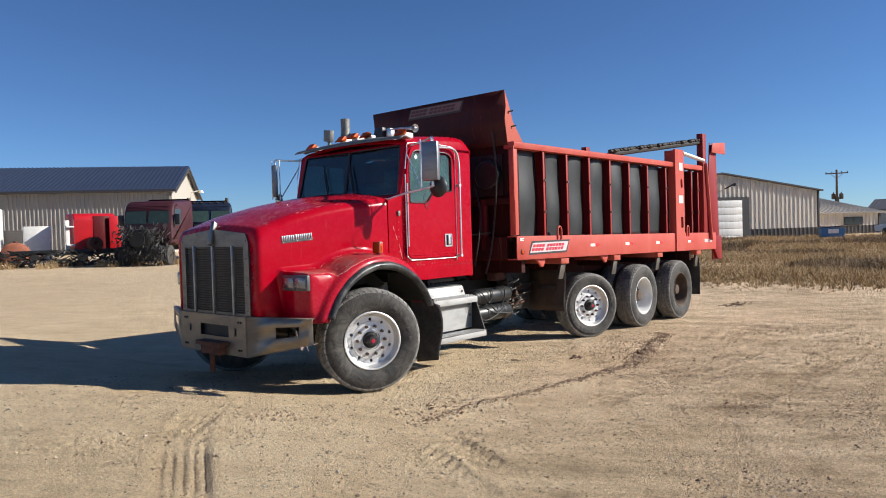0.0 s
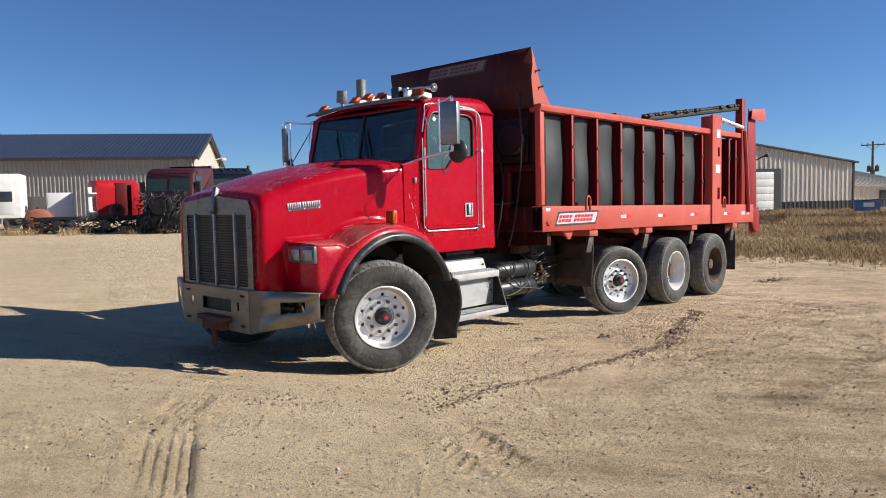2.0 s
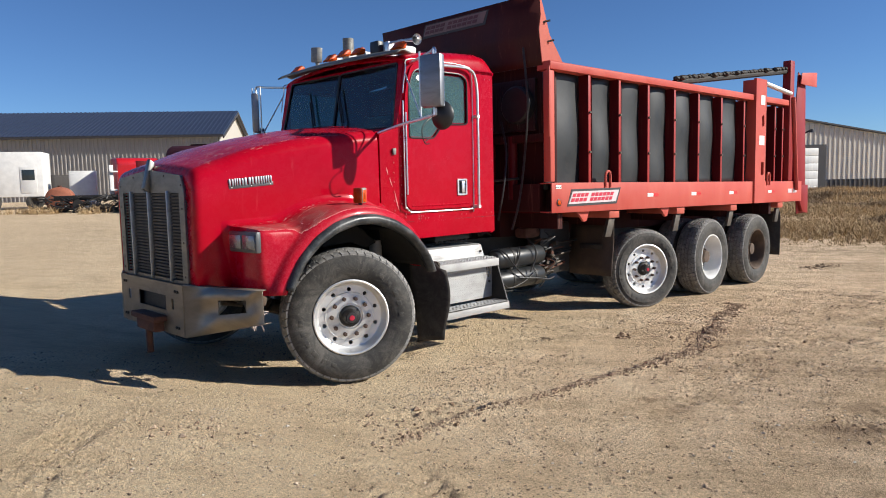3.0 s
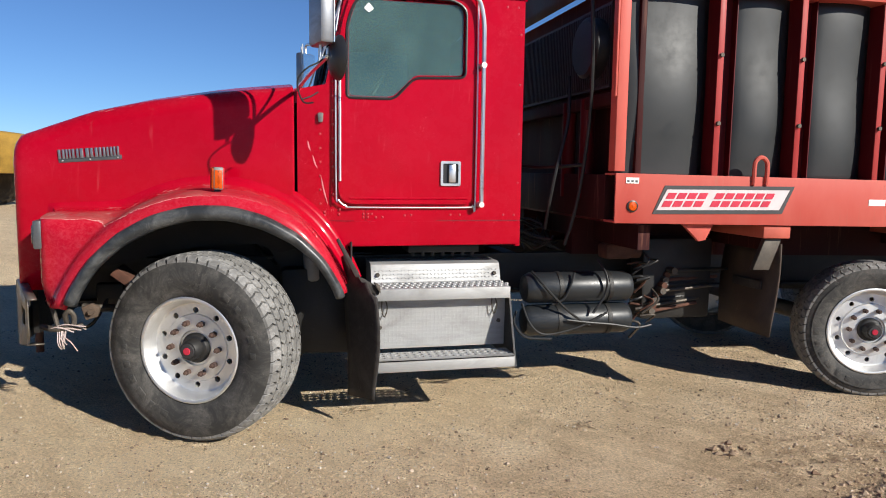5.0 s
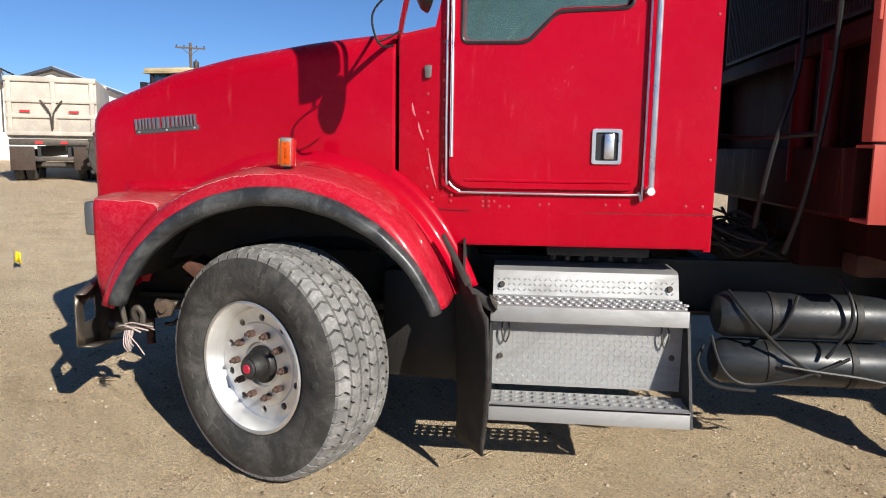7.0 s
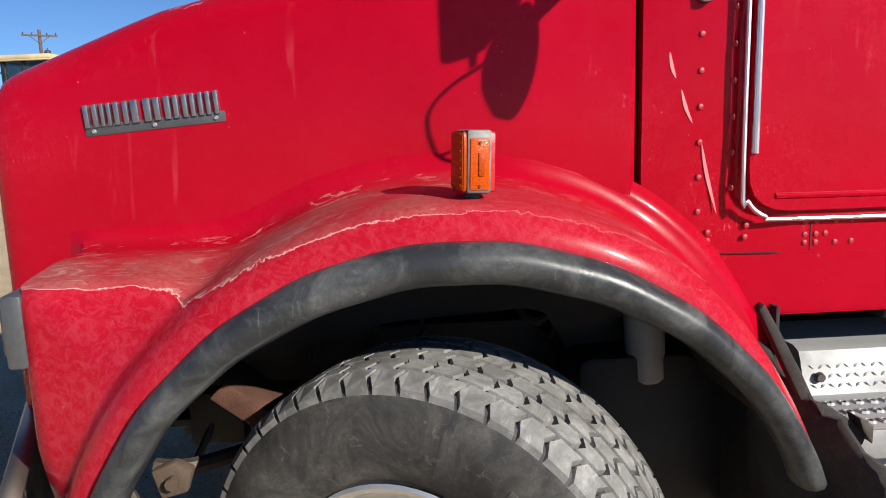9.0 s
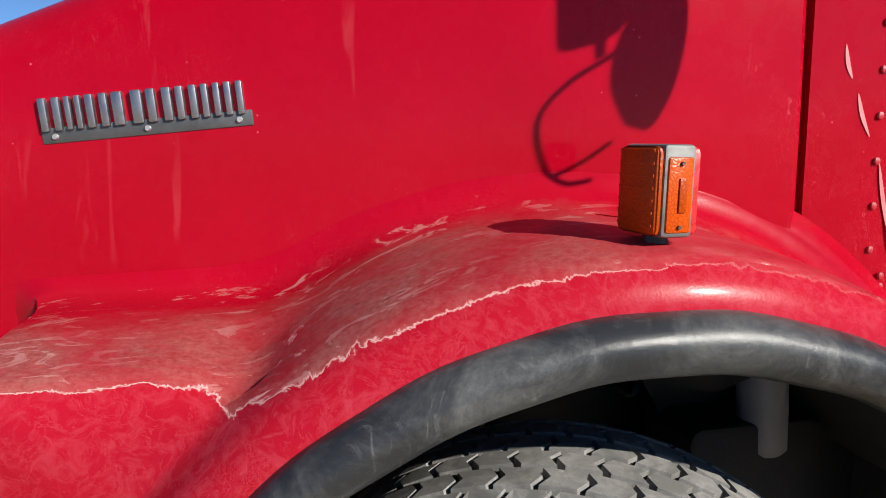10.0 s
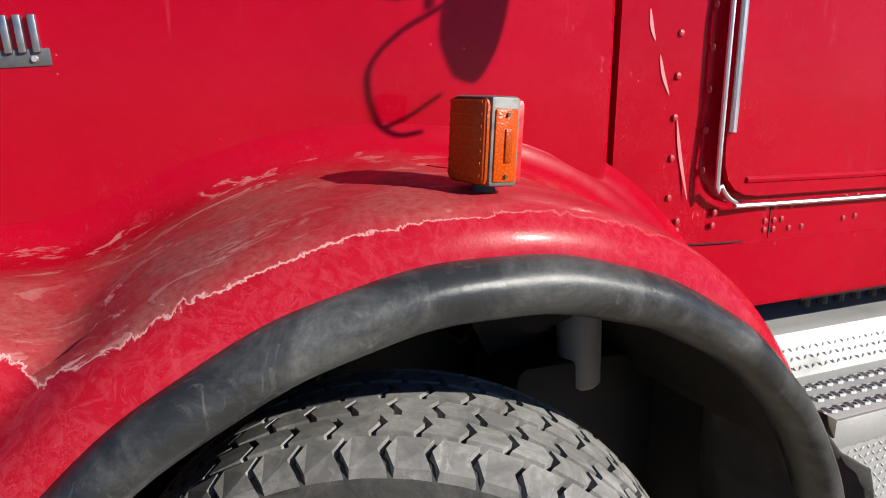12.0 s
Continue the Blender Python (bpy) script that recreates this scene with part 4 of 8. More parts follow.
# inside of the cab
bm = bmesh.new()
box(bm, 0.65, 1.95, -0.90, 0.90, 1.18, 1.24)
part("cab_floor", bm, CLOTH, cab)
bm = bmesh.new()
box(bm, 0.66, 1.0, -0.90, 0.90, 1.55, 2.0, 0.05)
part("dashboard", bm, CLOTH, cab)
for y in (-0.45, 0.45):
    bm = bmesh.new()
    box(bm, 1.25, 1.75, y - 0.25, y + 0.25, 1.5, 1.66, 0.05)
    box(bm, 1.66, 1.82, y - 0.24, y + 0.24, 1.6, 2.32, 0.06)
    part("seat", bm, CLOTH, cab, "dark grey cab seat")
bm = bmesh.new()
tube(bm, [Vector((1.05, -0.45, 2.0)) + Vector((math.sin(a) * 0.22 * 0.55, math.cos(a) * 0.23, math.sin(a) * 0.22 * 0.83)) for a in (i * math.pi / 12 for i in range(24))], 0.015, 8, True)
rod(bm, (1.05, -0.45, 2.0), (0.9, -0.45, 1.7), 0.03)
box(bm, 1.03, 1.07, -0.66, -0.24, 1.98, 2.02, 0.01)
part("steering_wheel", bm, BLACK, cab)
bm = bmesh.new()
box(bm, 1.962, 1.97, -0.56, 0.56, 2.04, 2.53)
g = part("rear_window", bm, GLASS, cab, smooth=0)
g.visible_shadow = False


def door(s):
    outline = round_corners([(0.835, 1.365), (1.655, 1.365), (1.655, 2.585), (1.60, 2.635), (0.93, 2.635), (0.84, 2.36)], [0.10, 0.06, 0.05, 0.05, 0.10, 0.3])
    bm = bmesh.new()
    holed_plate(bm, outline, [WINDOW], "y", s * (CAB_Y + 0.003), s * (CAB_Y + 0.016))
    d = part("door", bm, RED, truck, "red cab door with stepped window and chrome trim", smooth=30)
    bm = bmesh.new()
    prism(bm, WINDOW, "y", s * (CAB_Y - 0.006), s * (CAB_Y + 0.0), 0)
    g = part("window_pane", bm, GLASS, d, "green tinted side window", smooth=0)
    g.visible_shadow = False
    bm = bmesh.new()
    tube(bm, [(x, s * (CAB_Y + 0.016), z) for x, z in WINDOW], 0.008, 6, True)
    part("window_seal", bm, BLACK, d)
    line = [(0.822, 2.30), (0.822, 1.46), (0.835, 1.39), (0.88, 1.352), (0.95, 1.345), (1.60, 1.345), (1.655, 1.36), (1.672, 1.41), (1.672, 2.50), (1.65, 2.60), (1.58, 2.655), (0.93, 2.655), (0.86, 2.56), (0.822, 2.36)]
    bm = bmesh.new()
    tube(bm, curve_points([(x, s * (CAB_Y + 0.014), z) for x, z in line], 4), 0.0055, 8)
    part("door_trim", bm, CHROME, d, "thin chrome door trim")
    bm = bmesh.new()
    rod(bm, (0.845, s * (CAB_Y + 0.020), 1.50), (0.845, s * (CAB_Y + 0.020), 2.2), 0.008, seg=10)
    part("hinge", bm, CHROME, d, "long chrome piano hinge")
    bm = bmesh.new()
    holed_plate(bm, round_corners([(1.450, 1.477), (1.575, 1.477), (1.575, 1.627), (1.450, 1.627)], 0.012), [round_corners([(1.465, 1.492), (1.56, 1.492), (1.56, 1.612), (1.465, 1.612)], 0.008)], "y", s * (CAB_Y + 0.014), s * (CAB_Y + 0.026))
    h = part("door_handle", bm, CHROME, d, "recessed chrome door handle")
    bm = bmesh.new()
    box(bm, 1.465, 1.56, s * (CAB_Y + 0.014), s * (CAB_Y + 0.017), 1.492, 1.612)
    part("recess", bm, BLACK, d)
    bm = bmesh.new()
    box(bm, 1.500, 1.543, s * (CAB_Y + 0.016), s * (CAB_Y + 0.034), 1.497, 1.607, 0.006)
    part("paddle", bm, CHROME, d)
    # pressed bead near the door's lower edge
    bm = bmesh.new()
    tube(bm, [(0.90, s * (CAB_Y + 0.014), 1.40), (1.25, s * (CAB_Y + 0.014), 1.398), (1.62, s * (CAB_Y + 0.014), 1.40)], 0.008, 8)
    part("pressed_bead", bm, RED, d)
    return d


left_door = door(-1)
bm = bmesh.new()
prism(bm, round_corners([(0.985, 2.50), (1.015, 2.475), (1.045, 2.50), (1.015, 2.535)], 0.008), "y", -CAB_Y - 0.0015, -CAB_Y - 0.0006)
part("window_sticker", bm, WHITE, left_door, "small white sticker on the glass", smooth=0)
door(1)


def grab_bar(s):
    y = s * (CAB_Y + 0.055)
    bm = bmesh.new()
    tube(bm, curve_points([(1.70, y, 1.36), (1.70, y, 1.8), (1.70, y, 2.25), (1.695, y, 2.46), (1.66, y, 2.58), (1.58, y, 2.625), (1.42, y, 2.63), (1.20, y, 2.62)], 5), 0.0135, 10)
    b = part("grab_bar", bm, CHROME, truck, "bent chrome grab bar beside the door")
    for x, z in ((1.70, 1.365), (1.70, 2.20), (1.20, 2.62)):
        bm = bmesh.new()
        rod(bm, (x, s * (CAB_Y - 0.001), z), (x, y + s * 0.014, z), 0.019, 0.017, 10)
        part("bracket", bm, ALU, b)


grab_bar(-1)
grab_bar(1)

# rivets, seams and latch on the cab's near side
bm = bmesh.new()
bmesh.ops.create_uvsphere(bm, u_segments=8, v_segments=5, radius=0.0075, matrix=Matrix.Diagonal((1, 0.5, 1, 1)))
rivet = part("rivet", bm, RIVET, cab, "small round rivet head")
spots = [(0.733, 1.365 + 0.0815 * k) for k in range(6)] + [(0.806, 1.42 + 0.082 * k) for k in range(9)] + [(0.845, 1.33), (0.842, 1.303), (0.757, 1.315), (0.757, 1.295)]
spots += [(x, z) for x in (0.985, 1.012) for z in (1.335, 1.305, 1.285)] + [(1.035, 1.306), (1.06, 1.335), (1.10, 1.337), (1.06, 1.284), (1.10, 1.285), (1.235, 1.345), (1.235, 1.295), (1.275, 1.298), (1.275, 1.345), (1.52, 1.30), (1.58, 1.30), (1.86, 1.30), (1.93, 1.30), (1.86, 2.56), (1.93, 2.56), (1.95, 1.5), (1.95, 1.8), (1.95, 2.1), (1.95, 2.4)]
spots += [(1.02 + 0.26 * k, 1.252) for k in range(4)]
rivet.matrix_basis = pose(spots[0][0], -CAB_Y - 0.001 + cab_draw(spots[0][0]), spots[0][1])
for x, z in spots[1:]:
    share(rivet, pose(x, -CAB_Y - 0.001 + cab_draw(x), z))
bm = bmesh.new()
box(bm, 0.88, 1.982, -CAB_Y - 0.0015, -CAB_Y + 0.001, 1.2625, 1.265)
box(bm, 0.72, 0.88, -CAB_Y - 0.0015, -CAB_Y + 0.001, 1.2625, 1.265)
tapered(bm)
part("panel_seam", bm, FRAME, cab)
bm = bmesh.new()
box(bm, 0.998, 1.000, -CAB_Y - 0.0015, -CAB_Y + 0.001, 1.266, 1.345)
part("panel_seam", bm, FRAME, cab)
bm = bmesh.new()
holed_plate(bm, [(0.72, 1.235), (0.80, 1.16), (0.845, 1.118), (0.90, 1.117), (1.968, 1.12), (1.968, 1.26), (0.90, 1.26), (0.72, 1.26)], [], "y", -CAB_Y - 0.0005, -CAB_Y - 0.004)
tapered(bm)
part("sill_panel", bm, RED, cab, "red sill panel under the door")
bm = bmesh.new()
prism(bm, round_corners([(0.722, 1.84), (0.748, 1.84), (0.752, 1.895), (0.718, 1.895)], 0.008), "y", -CAB_Y - 0.018, -CAB_Y, 0.003)
tapered(bm)
part("hood_latch", bm, DULL_GREY, cab, "small dull aluminium hood latch")

# pale scrapes in the paint behind the hood
for line in ([(0.662, 1.735), (0.668, 1.70), (0.677, 1.675)], [(0.690, 1.65), (0.70, 1.61), (0.716, 1.572)], [(0.738, 1.525), (0.752, 1.45), (0.776, 1.36)]):
    bm = bmesh.new()
    pts = curve_points([(x, -CAB_Y - 0.0008 + cab_draw(x), z) for x, z in line], 5)
    k = len(pts) - 1
    grid_faces(bm, [[p + Vector((-0.0045 * math.sin(math.pi * (i + 0.3) / (k + 0.6)), 0, 0)) for i, p in enumerate(pts)], [p + Vector((0.0045 * math.sin(math.pi * (i + 0.3) / (k + 0.6)), 0, 0)) for i, p in enumerate(pts)]])
    part("paint_scrape", bm, SCRAPE, cab, "pale scrape through the red paint").visible_shadow = True

# ---- roof gear ----
for y in (-0.80, -0.22, 0.0, 0.22, 0.80):
    up = 0.075 - 0.06 * abs(y)
    bm = bmesh.new()
    box(bm, 0.955, 1.10, y - 0.055, y + 0.055, 2.712 + up * 0.6, 2.765 + up, 0.02)
    base = part("marker_light", bm, WHITE, truck, "amber roof marker light on a pale base")
    bm = bmesh.new()
    prism(bm, round_corners([(0.875, 2.725 + up), (0.975, 2.735 + up), (0.99, 2.785 + up), (0.95, 2.80 + up)], 0.018), "y", y - 0.057, y + 0.057, 0.01)
    part("lens", bm, AMBER, base)
bm = bmesh.new()
tube(bm, [(1.05, -0.52, 2.865), (1.0, -0.80, 2.84)], 0.012, 10)
lathe(bm, [(0.012, 0.0), (0.014, 0.18), (0.022, 0.25), (0.045, 0.29), (0.047, 0.292)], 20, look((1.01, -0.72, 2.85), (0.96, -1.05, 2.81)) @ pose(0, 0, 0, 180, 0, 0))
box(bm, 1.02, 1.10, -0.56, -0.48, 2.77, 2.88, 0.015)
part("air_horn", bm, CHROME, truck, "chrome trumpet air horn on the roof")
bm = bmesh.new()
box(bm, 0.98, 1.05, -0.46, -0.34, 2.75, 2.895, 0.012)
part("work_light", bm, BLACK, truck, "black square work light on the roof")
bm = bmesh.new()
box(bm, -0.03, 0.03, -0.09, 0.09, -0.07, 0.075, 0.012, pose(0.94, 0.46, 2.885, 9, 0, -14))
rod(bm, (0.95, 0.46, 2.74), (0.945, 0.46, 2.83), 0.02)
part("work_light", bm, DULL_GREY, truck, "grey square work light on a roof stalk")
bm = bmesh.new()
lathe(bm, [(0.0, 2.9), (0.072, 2.9), (0.072, 3.10), (0.066, 3.14), (0.066, 3.33), (0.059, 3.33), (0.059, 2.95)], 24, pose(2.05, 1.42, -0.0))
rod(bm, (2.05, 1.42, 1.1), (2.05, 1.42, 2.9), 0.066, seg=20)
part("exhaust_stack", bm, DULL_GREY, truck, "upright metal exhaust stack behind the cab")


def mirror(s):
    y = -1.455 if s < 0 else 1.33
    ahead, up = (-0.027, 0.02) if s < 0 else (0.0, 0.0)
    m = pose(0.745 + ahead, y, 2.375 + up, 0, 0, 16 if s < 0 else -38)
    bm = bmesh.new()
    box(bm, -0.045, 0.03, -0.095, 0.095, -0.205, 0.205, 0.018, m)
    house = part("mirror", bm, MIRROR_SHELL, truck, "tall chrome west-coast mirror")
    bm = bmesh.new()
    box(bm, 0.030, 0.034, -0.085, 0.085, -0.195, 0.195, 0, m)
    part("mirror_glass", bm, MIRROR, house)
    bm = bmesh.new()
    lathe(bm, [(0.0, -0.05), (0.05, -0.045), (0.09, -0.02), (0.10, 0.0), (0.09, 0.006), (0.0, 0.012)], 24, pose(0.825 + ahead, y + s * 0.02, 2.11 + up, 0, 90, s * -20) @ Matrix.Diagonal((1.15, 1.0, 1, 1)))
    part("spot_mirror", bm, BLACK, house, "round black convex spot mirror")
    arms = [curve_points([(0.92, s * (CAB_Y + 0.01), 2.62), (0.80, y - s * 0.12, 2.64), (0.745, y, 2.65), (0.745, y, 2.57)], 4),
            curve_points([(0.60, s * 0.90, 2.02), (0.66, y - s * 0.30, 2.08), (0.73, y - s * 0.02, 2.13), (0.745, y, 2.145), (0.745, y, 2.18)], 4),
            [(0.71, y - s * 0.14, 2.64), (0.71, y - s * 0.14, 2.12)], [(0.85, s * (CAB_Y + 0.02), 2.52), (0.71, y - s * 0.14, 2.13)],
            [(0.705, y + s * 0.02, 2.64), (0.705, y + s * 0.02, 2.13)], curve_points([(0.745, y, 2.18), (0.80, y, 2.17), (0.81, y, 2.12)], 3)]
    for line, r in zip(arms, (0.011, 0.012, 0.008, 0.007, 0.007, 0.010)):
        bm = bmesh.new()
        tube(bm, line, r, 8)
        part("mirror_arm", bm, CHROME, house, "chrome tube mirror arm")


mirror(-1)
mirror(1)
bm = bmesh.new()
tube(bm, curve_points([(0.745, -1.44, 2.15), (0.70, -1.445, 2.11), (0.645, -1.455, 2.08), (0.60, -1.455, 2.035), (0.59, -1.455, 1.99), (0.605, -1.455, 1.93), (0.63, -1.455, 1.902), (0.67, -1.455, 1.905)], 6), 0.0045, 6)
part("loose_wire", bm, HOSE, truck, "loose black wire dangling from the mirror arm")
bm = bmesh.new()
tube(bm, curve_points([(0.615, -1.455, 1.92), (0.655, -1.45, 1.935), (0.695, -1.445, 1.96)], 4), 0.004, 6)
part("loose_wire", bm, HOSE, truck)

# ---- wheels: local axis z points out of the wheel's face ----
def tyre_profile(r, w, bead):
    """(radius, height) round a tyre's section of tread width w."""
    h = w / 2
    return [(bead, -h * 0.82), (bead + 0.02, -h * 0.90), (bead + (r - bead) * 0.45, -h * 1.06), (r - 0.08, -h * 1.02), (r - 0.045, -h * 0.98), (r - 0.026, -h * 0.88), (r - 0.015, -h * 0.5), (r - 0.013, 0.0),
            (r - 0.015, h * 0.5), (r - 0.026, h * 0.88), (r - 0.045, h * 0.98), (r - 0.08, h * 1.025), (bead + (r - bead) * 0.62, h * 1.055), (bead + (r - bead) * 0.45, h * 1.06), (bead + 0.035, h * 0.98), (bead + 0.02, h * 0.90), (bead, h * 0.82)]


def tread_mesh(bm, r, w, rows, count, gap=0.10):
    """Staggered zig-zag tread blocks, each with its own edges."""
    band = w / rows
    step = 2 * math.pi / count
    for j in range(rows):
        v0, v1 = -w / 2 + band * (j + 0.04), -w / 2 + band * (j + 0.96)
        for k in range(count):
            a0 = step * (k + 0.5 * (j % 2)) + step * gap * 0.5
            a1 = a0 + step * (1 - gap)
            s = step * 0.24 * (1 if j % 2 else -1)
            flat = [(a0, v0), (a1, v0), (a1 + s, (v0 + v1) / 2), (a1, v1), (a0, v1), (a0 + s, (v0 + v1) / 2)]
            top, base = [], []
            mid_a, mid_v = (a0 + a1) / 2 + s / 2, (v0 + v1) / 2
            for a, v in flat:
                drop = 0.030 * (abs(v) / (w / 2)) ** 5
                base.append(bm.verts.new((math.cos(a) * (r - 0.019 - drop), math.sin(a) * (r - 0.019 - drop), v)))
                aa, vv = mid_a + (a - mid_a) * 0.90, mid_v + (v - mid_v) * 0.86
                top.append(bm.verts.new((math.cos(aa) * (r - drop), math.sin(aa) * (r - drop), vv)))
            bm.faces.new(top)
            for i in range(6):
                bm.faces.new((base[i], base[(i + 1) % 6], top[(i + 1) % 6], top[i]))


def ring_of_holes(count, at, radius, sides=12):
    return [[(at * math.cos(a) + radius * math.cos(b), at * math.sin(a) + radius * math.sin(b)) for b in (2 * math.pi * i / sides for i in range(sides))] for a in (2 * math.pi * (k + 0.5) / count for k in range(count))]


def circle(r, n=56):
    return [(r * math.cos(a), r * math.sin(a)) for a in (2 * math.pi * k / n for k in range(n))]


def wheel(m, r, w, style, label, bead=0.288):
    """style: alloy (disc near the face), dish (deep-set dual), with its own paint."""
    h = w / 2
    k = bead / 0.288
    bm = bmesh.new()
    if style == "alloy":
        face = h * 0.82 - 0.055
        lathe(bm, [(bead + 0.004, -h * 0.8), (bead - 0.02, -h * 0.6), (0.268 * k, 0.0), (0.270 * k, face - 0.02), (0.276 * k, face + 0.004), (bead, h * 0.80), (bead + 0.016, h * 0.93), (bead + 0.020, h * 0.965), (bead + 0.012, h * 0.985), (bead + 0.002, h * 0.97), (bead - 0.012, h * 0.80), (0.262 * k, face + 0.008), (0.255 * k, face + 0.004)], 56)
        holed_plate(bm, circle(0.268 * k), [circle(0.082, 24)] + ring_of_holes(10, 0.219 * k, 0.0165), "z", face - 0.014, face + 0.004)
        lathe(bm, [(0.19, face + 0.004), (0.185, face + 0.012), (0.10, face + 0.016), (0.095, face + 0.004)], 48)
        mat = ALU
    else:
        face = -h * 0.35
        mat = {"white": RIM_WHITE, "rust": RIM_BROWN}[style]
        lathe(bm, [(bead + 0.018, h * 0.93), (bead + 0.018, h * 0.975), (bead + 0.006, h * 0.98), (bead - 0.008, h * 0.85), (0.270, h * 0.45), (0.262, face + 0.06), (0.250, face + 0.02), (0.24, face)], 56)
        holed_plate(bm, circle(0.245), [circle(0.10, 24)] + ring_of_holes(5, 0.20, 0.026), "z", face - 0.012, face)
    rim = part("wheel", bm, mat, truck, label, smooth=30)
    rim.matrix_basis = m
    bm = bmesh.new()
    lathe(bm, tyre_profile(r, w, bead), 88)
    tyre = part("tyre", bm, TYRE, rim, "worn dusty black truck tyre", smooth=40)
    bm = bmesh.new()
    for i in (0, 1, 2, 3, 4, 14, 15, 16, 17, 18, 19):
        wide = 0.016 + 0.006 * (i % 3)
        box(bm, -0.018, 0.018, -wide, wide, -0.006, 0.002, 0.002, pose(0, 0, 0, 0, 0, 13 * i) @ pose(bead + (r - bead) * 0.45, 0, h * 1.056))
    tagged(part("raised_marking", bm, TYRE, tyre, "raised sidewall markings as plain bars"), kind="stuff")
    bm = bmesh.new()
    tread_mesh(bm, r, w * 0.985, 6, 50)
    part("tread", bm, TREAD, rim, "grey worn zig-zag tread blocks", smooth=0)
    if style == "alloy":
        bm = bmesh.new()
        lathe(bm, [(0.082, face - 0.01), (0.084, face + 0.012), (0.074, face + 0.03), (0.060, face + 0.035), (0.056, face + 0.075), (0.046, face + 0.088), (0.0, face + 0.09)], 28)
        part("hub", bm, FRAME, rim, "greasy black wheel hub")
        bm = bmesh.new()
        lathe(bm, [(0.040, face + 0.088), (0.038, face + 0.098), (0.0, face + 0.10)], 20)
        part("hub_cap", bm, LOGO_BLACK, rim)
        bm = bmesh.new()
        lathe(bm, [(0.021, face + 0.098), (0.019, face + 0.103), (0.0, face + 0.104)], 16)
        part("cap_centre", bm, LOGO_RED, rim, "faded red hub cap centre")
    else:
        bm = bmesh.new()
        lathe(bm, [(0.10, face), (0.095, face + 0.04), (0.08, face + 0.12), (0.0, face + 0.125)], 24)
        part("hub", bm, RIM_BROWN, rim, "dusty brown axle hub")
    bm = bmesh.new()
    rod(bm, (0, 0, 0), (0, 0, 0.030), 0.0165, seg=6)
    rod(bm, (0, 0, 0.03), (0, 0, 0.048), 0.009, seg=8)
    nut = part("lug_nut", bm, LUG if style == "alloy" else STEEL, rim, "rusty lug nut")
    for k in range(10):
        a = 2 * math.pi * k / 10
        p = pose(0.143 * math.cos(a), 0.143 * math.sin(a), face + (0.012 if style == "alloy" else 0.0))
        if k:
            share(nut, p)
        else:
            nut.matrix_basis = p
    return rim


OUT_LEFT, OUT_RIGHT = pose(0, 0, 0, 90, 0, 0), pose(0, 0, 0, -90, 0, 0)
STEER = -26.0
wheel(pose(0.085, -1.09, 0.586) @ pose(0, 0, 0, 0, 0, STEER) @ OUT_LEFT, 0.522, 0.352, "alloy", "steered front wheel with polished ten-hole alloy rim", 0.274)
wheel(pose(-0.085, 1.09, 0.586) @ pose(0, 0, 0, 0, 0, STEER) @ OUT_RIGHT, 0.522, 0.352, "alloy", "steered front wheel with polished ten-hole alloy rim", 0.274)
for x, z, r, style, label in ((4.51, 0.485, 0.487, "alloy", "lift axle wheel with polished alloy rim"), (6.12, 0.503, 0.52, "white", "dual rear wheel with deep white rim"), (7.60, 0.490, 0.526, "rust", "dual rear wheel with deep rusty rim")):
    for s, out in ((-1, OUT_LEFT), (1, OUT_RIGHT)):
        if style == "alloy":
            wheel(pose(4.615, s * 0.985, z) @ pose(0, 0, 0, 0, 0, -23) @ out, r, 0.29, style, label)
            continue
        wheel(pose(x, s * 1.06, z) @ out, r, 0.29, style, label)
        wheel(pose(x, s * 0.72, z) @ out, r, 0.29, "rust", "inner dual rear wheel")

# ---- chassis ----
for s in (-1, 1):
    bm = bmesh.new()
    prism(bm, [(s * 0.40, 0.72), (s * 0.49, 0.72), (s * 0.49, 0.74), (s * 0.42, 0.74), (s * 0.42, 0.98), (s * 0.49, 0.98), (s * 0.49, 1.0), (s * 0.40, 1.0)], "x", -0.9, 8.9)
    part("frame_rail", bm, FRAME, truck, "greasy black chassis rail")
for x in (-0.7, 0.75, 2.2, 3.4, 5.2, 6.7, 8.2):
    bm = bmesh.new()
    box(bm, x - 0.05, x + 0.05, -0.40, 0.40, 0.76, 0.96)
    part("cross_member", bm, FRAME, truck)
for x, z in ((0.0, 0.55), (4.56, 0.485), (6.12, 0.503), (7.60, 0.490)):
    bm = bmesh.new()
    rod(bm, (x, -0.95, z), (x, 0.95, z), 0.065, seg=14)
    if x > 5:
        bmesh.ops.create_uvsphere(bm, u_segments=16, v_segments=10, radius=0.2, matrix=Matrix.Translation((x, 0, z)))
    part("axle", bm, STEEL, truck, "dirty steel axle")
for s in (-1, 1):
    for k in range(4):
        bm = bmesh.new()
        tube(bm, curve_points([(-0.65 + 0.1 * k, s * 0.45, 0.70 - 0.02 * k), (0.0, s * 0.45, 0.60 - 0.025 * k), (0.65 - 0.1 * k, s * 0.45, 0.70 - 0.02 * k)], 5), 0.018, 6)
        part("spring_leaf", bm, STEEL, truck, "dirty spring leaf")
bm = bmesh.new()
box(bm, -0.75, 0.55, -0.36, 0.36, 0.78, 1.55, 0.08)
part("engine", bm, FRAME, truck, "dark greasy engine block")
bm = bmesh.new()
box(bm, -0.9, -0.72, -0.50, 0.50, 0.86, 1.60, 0.03)
part("radiator", bm, FRAME, truck)
bm = bmesh.new()
rod(bm, (0.5, 0, 0.85), (1.9, 0, 0.80), 0.25, 0.17, 20)
part("transmission", bm, FRAME, truck, "greasy transmission housing")
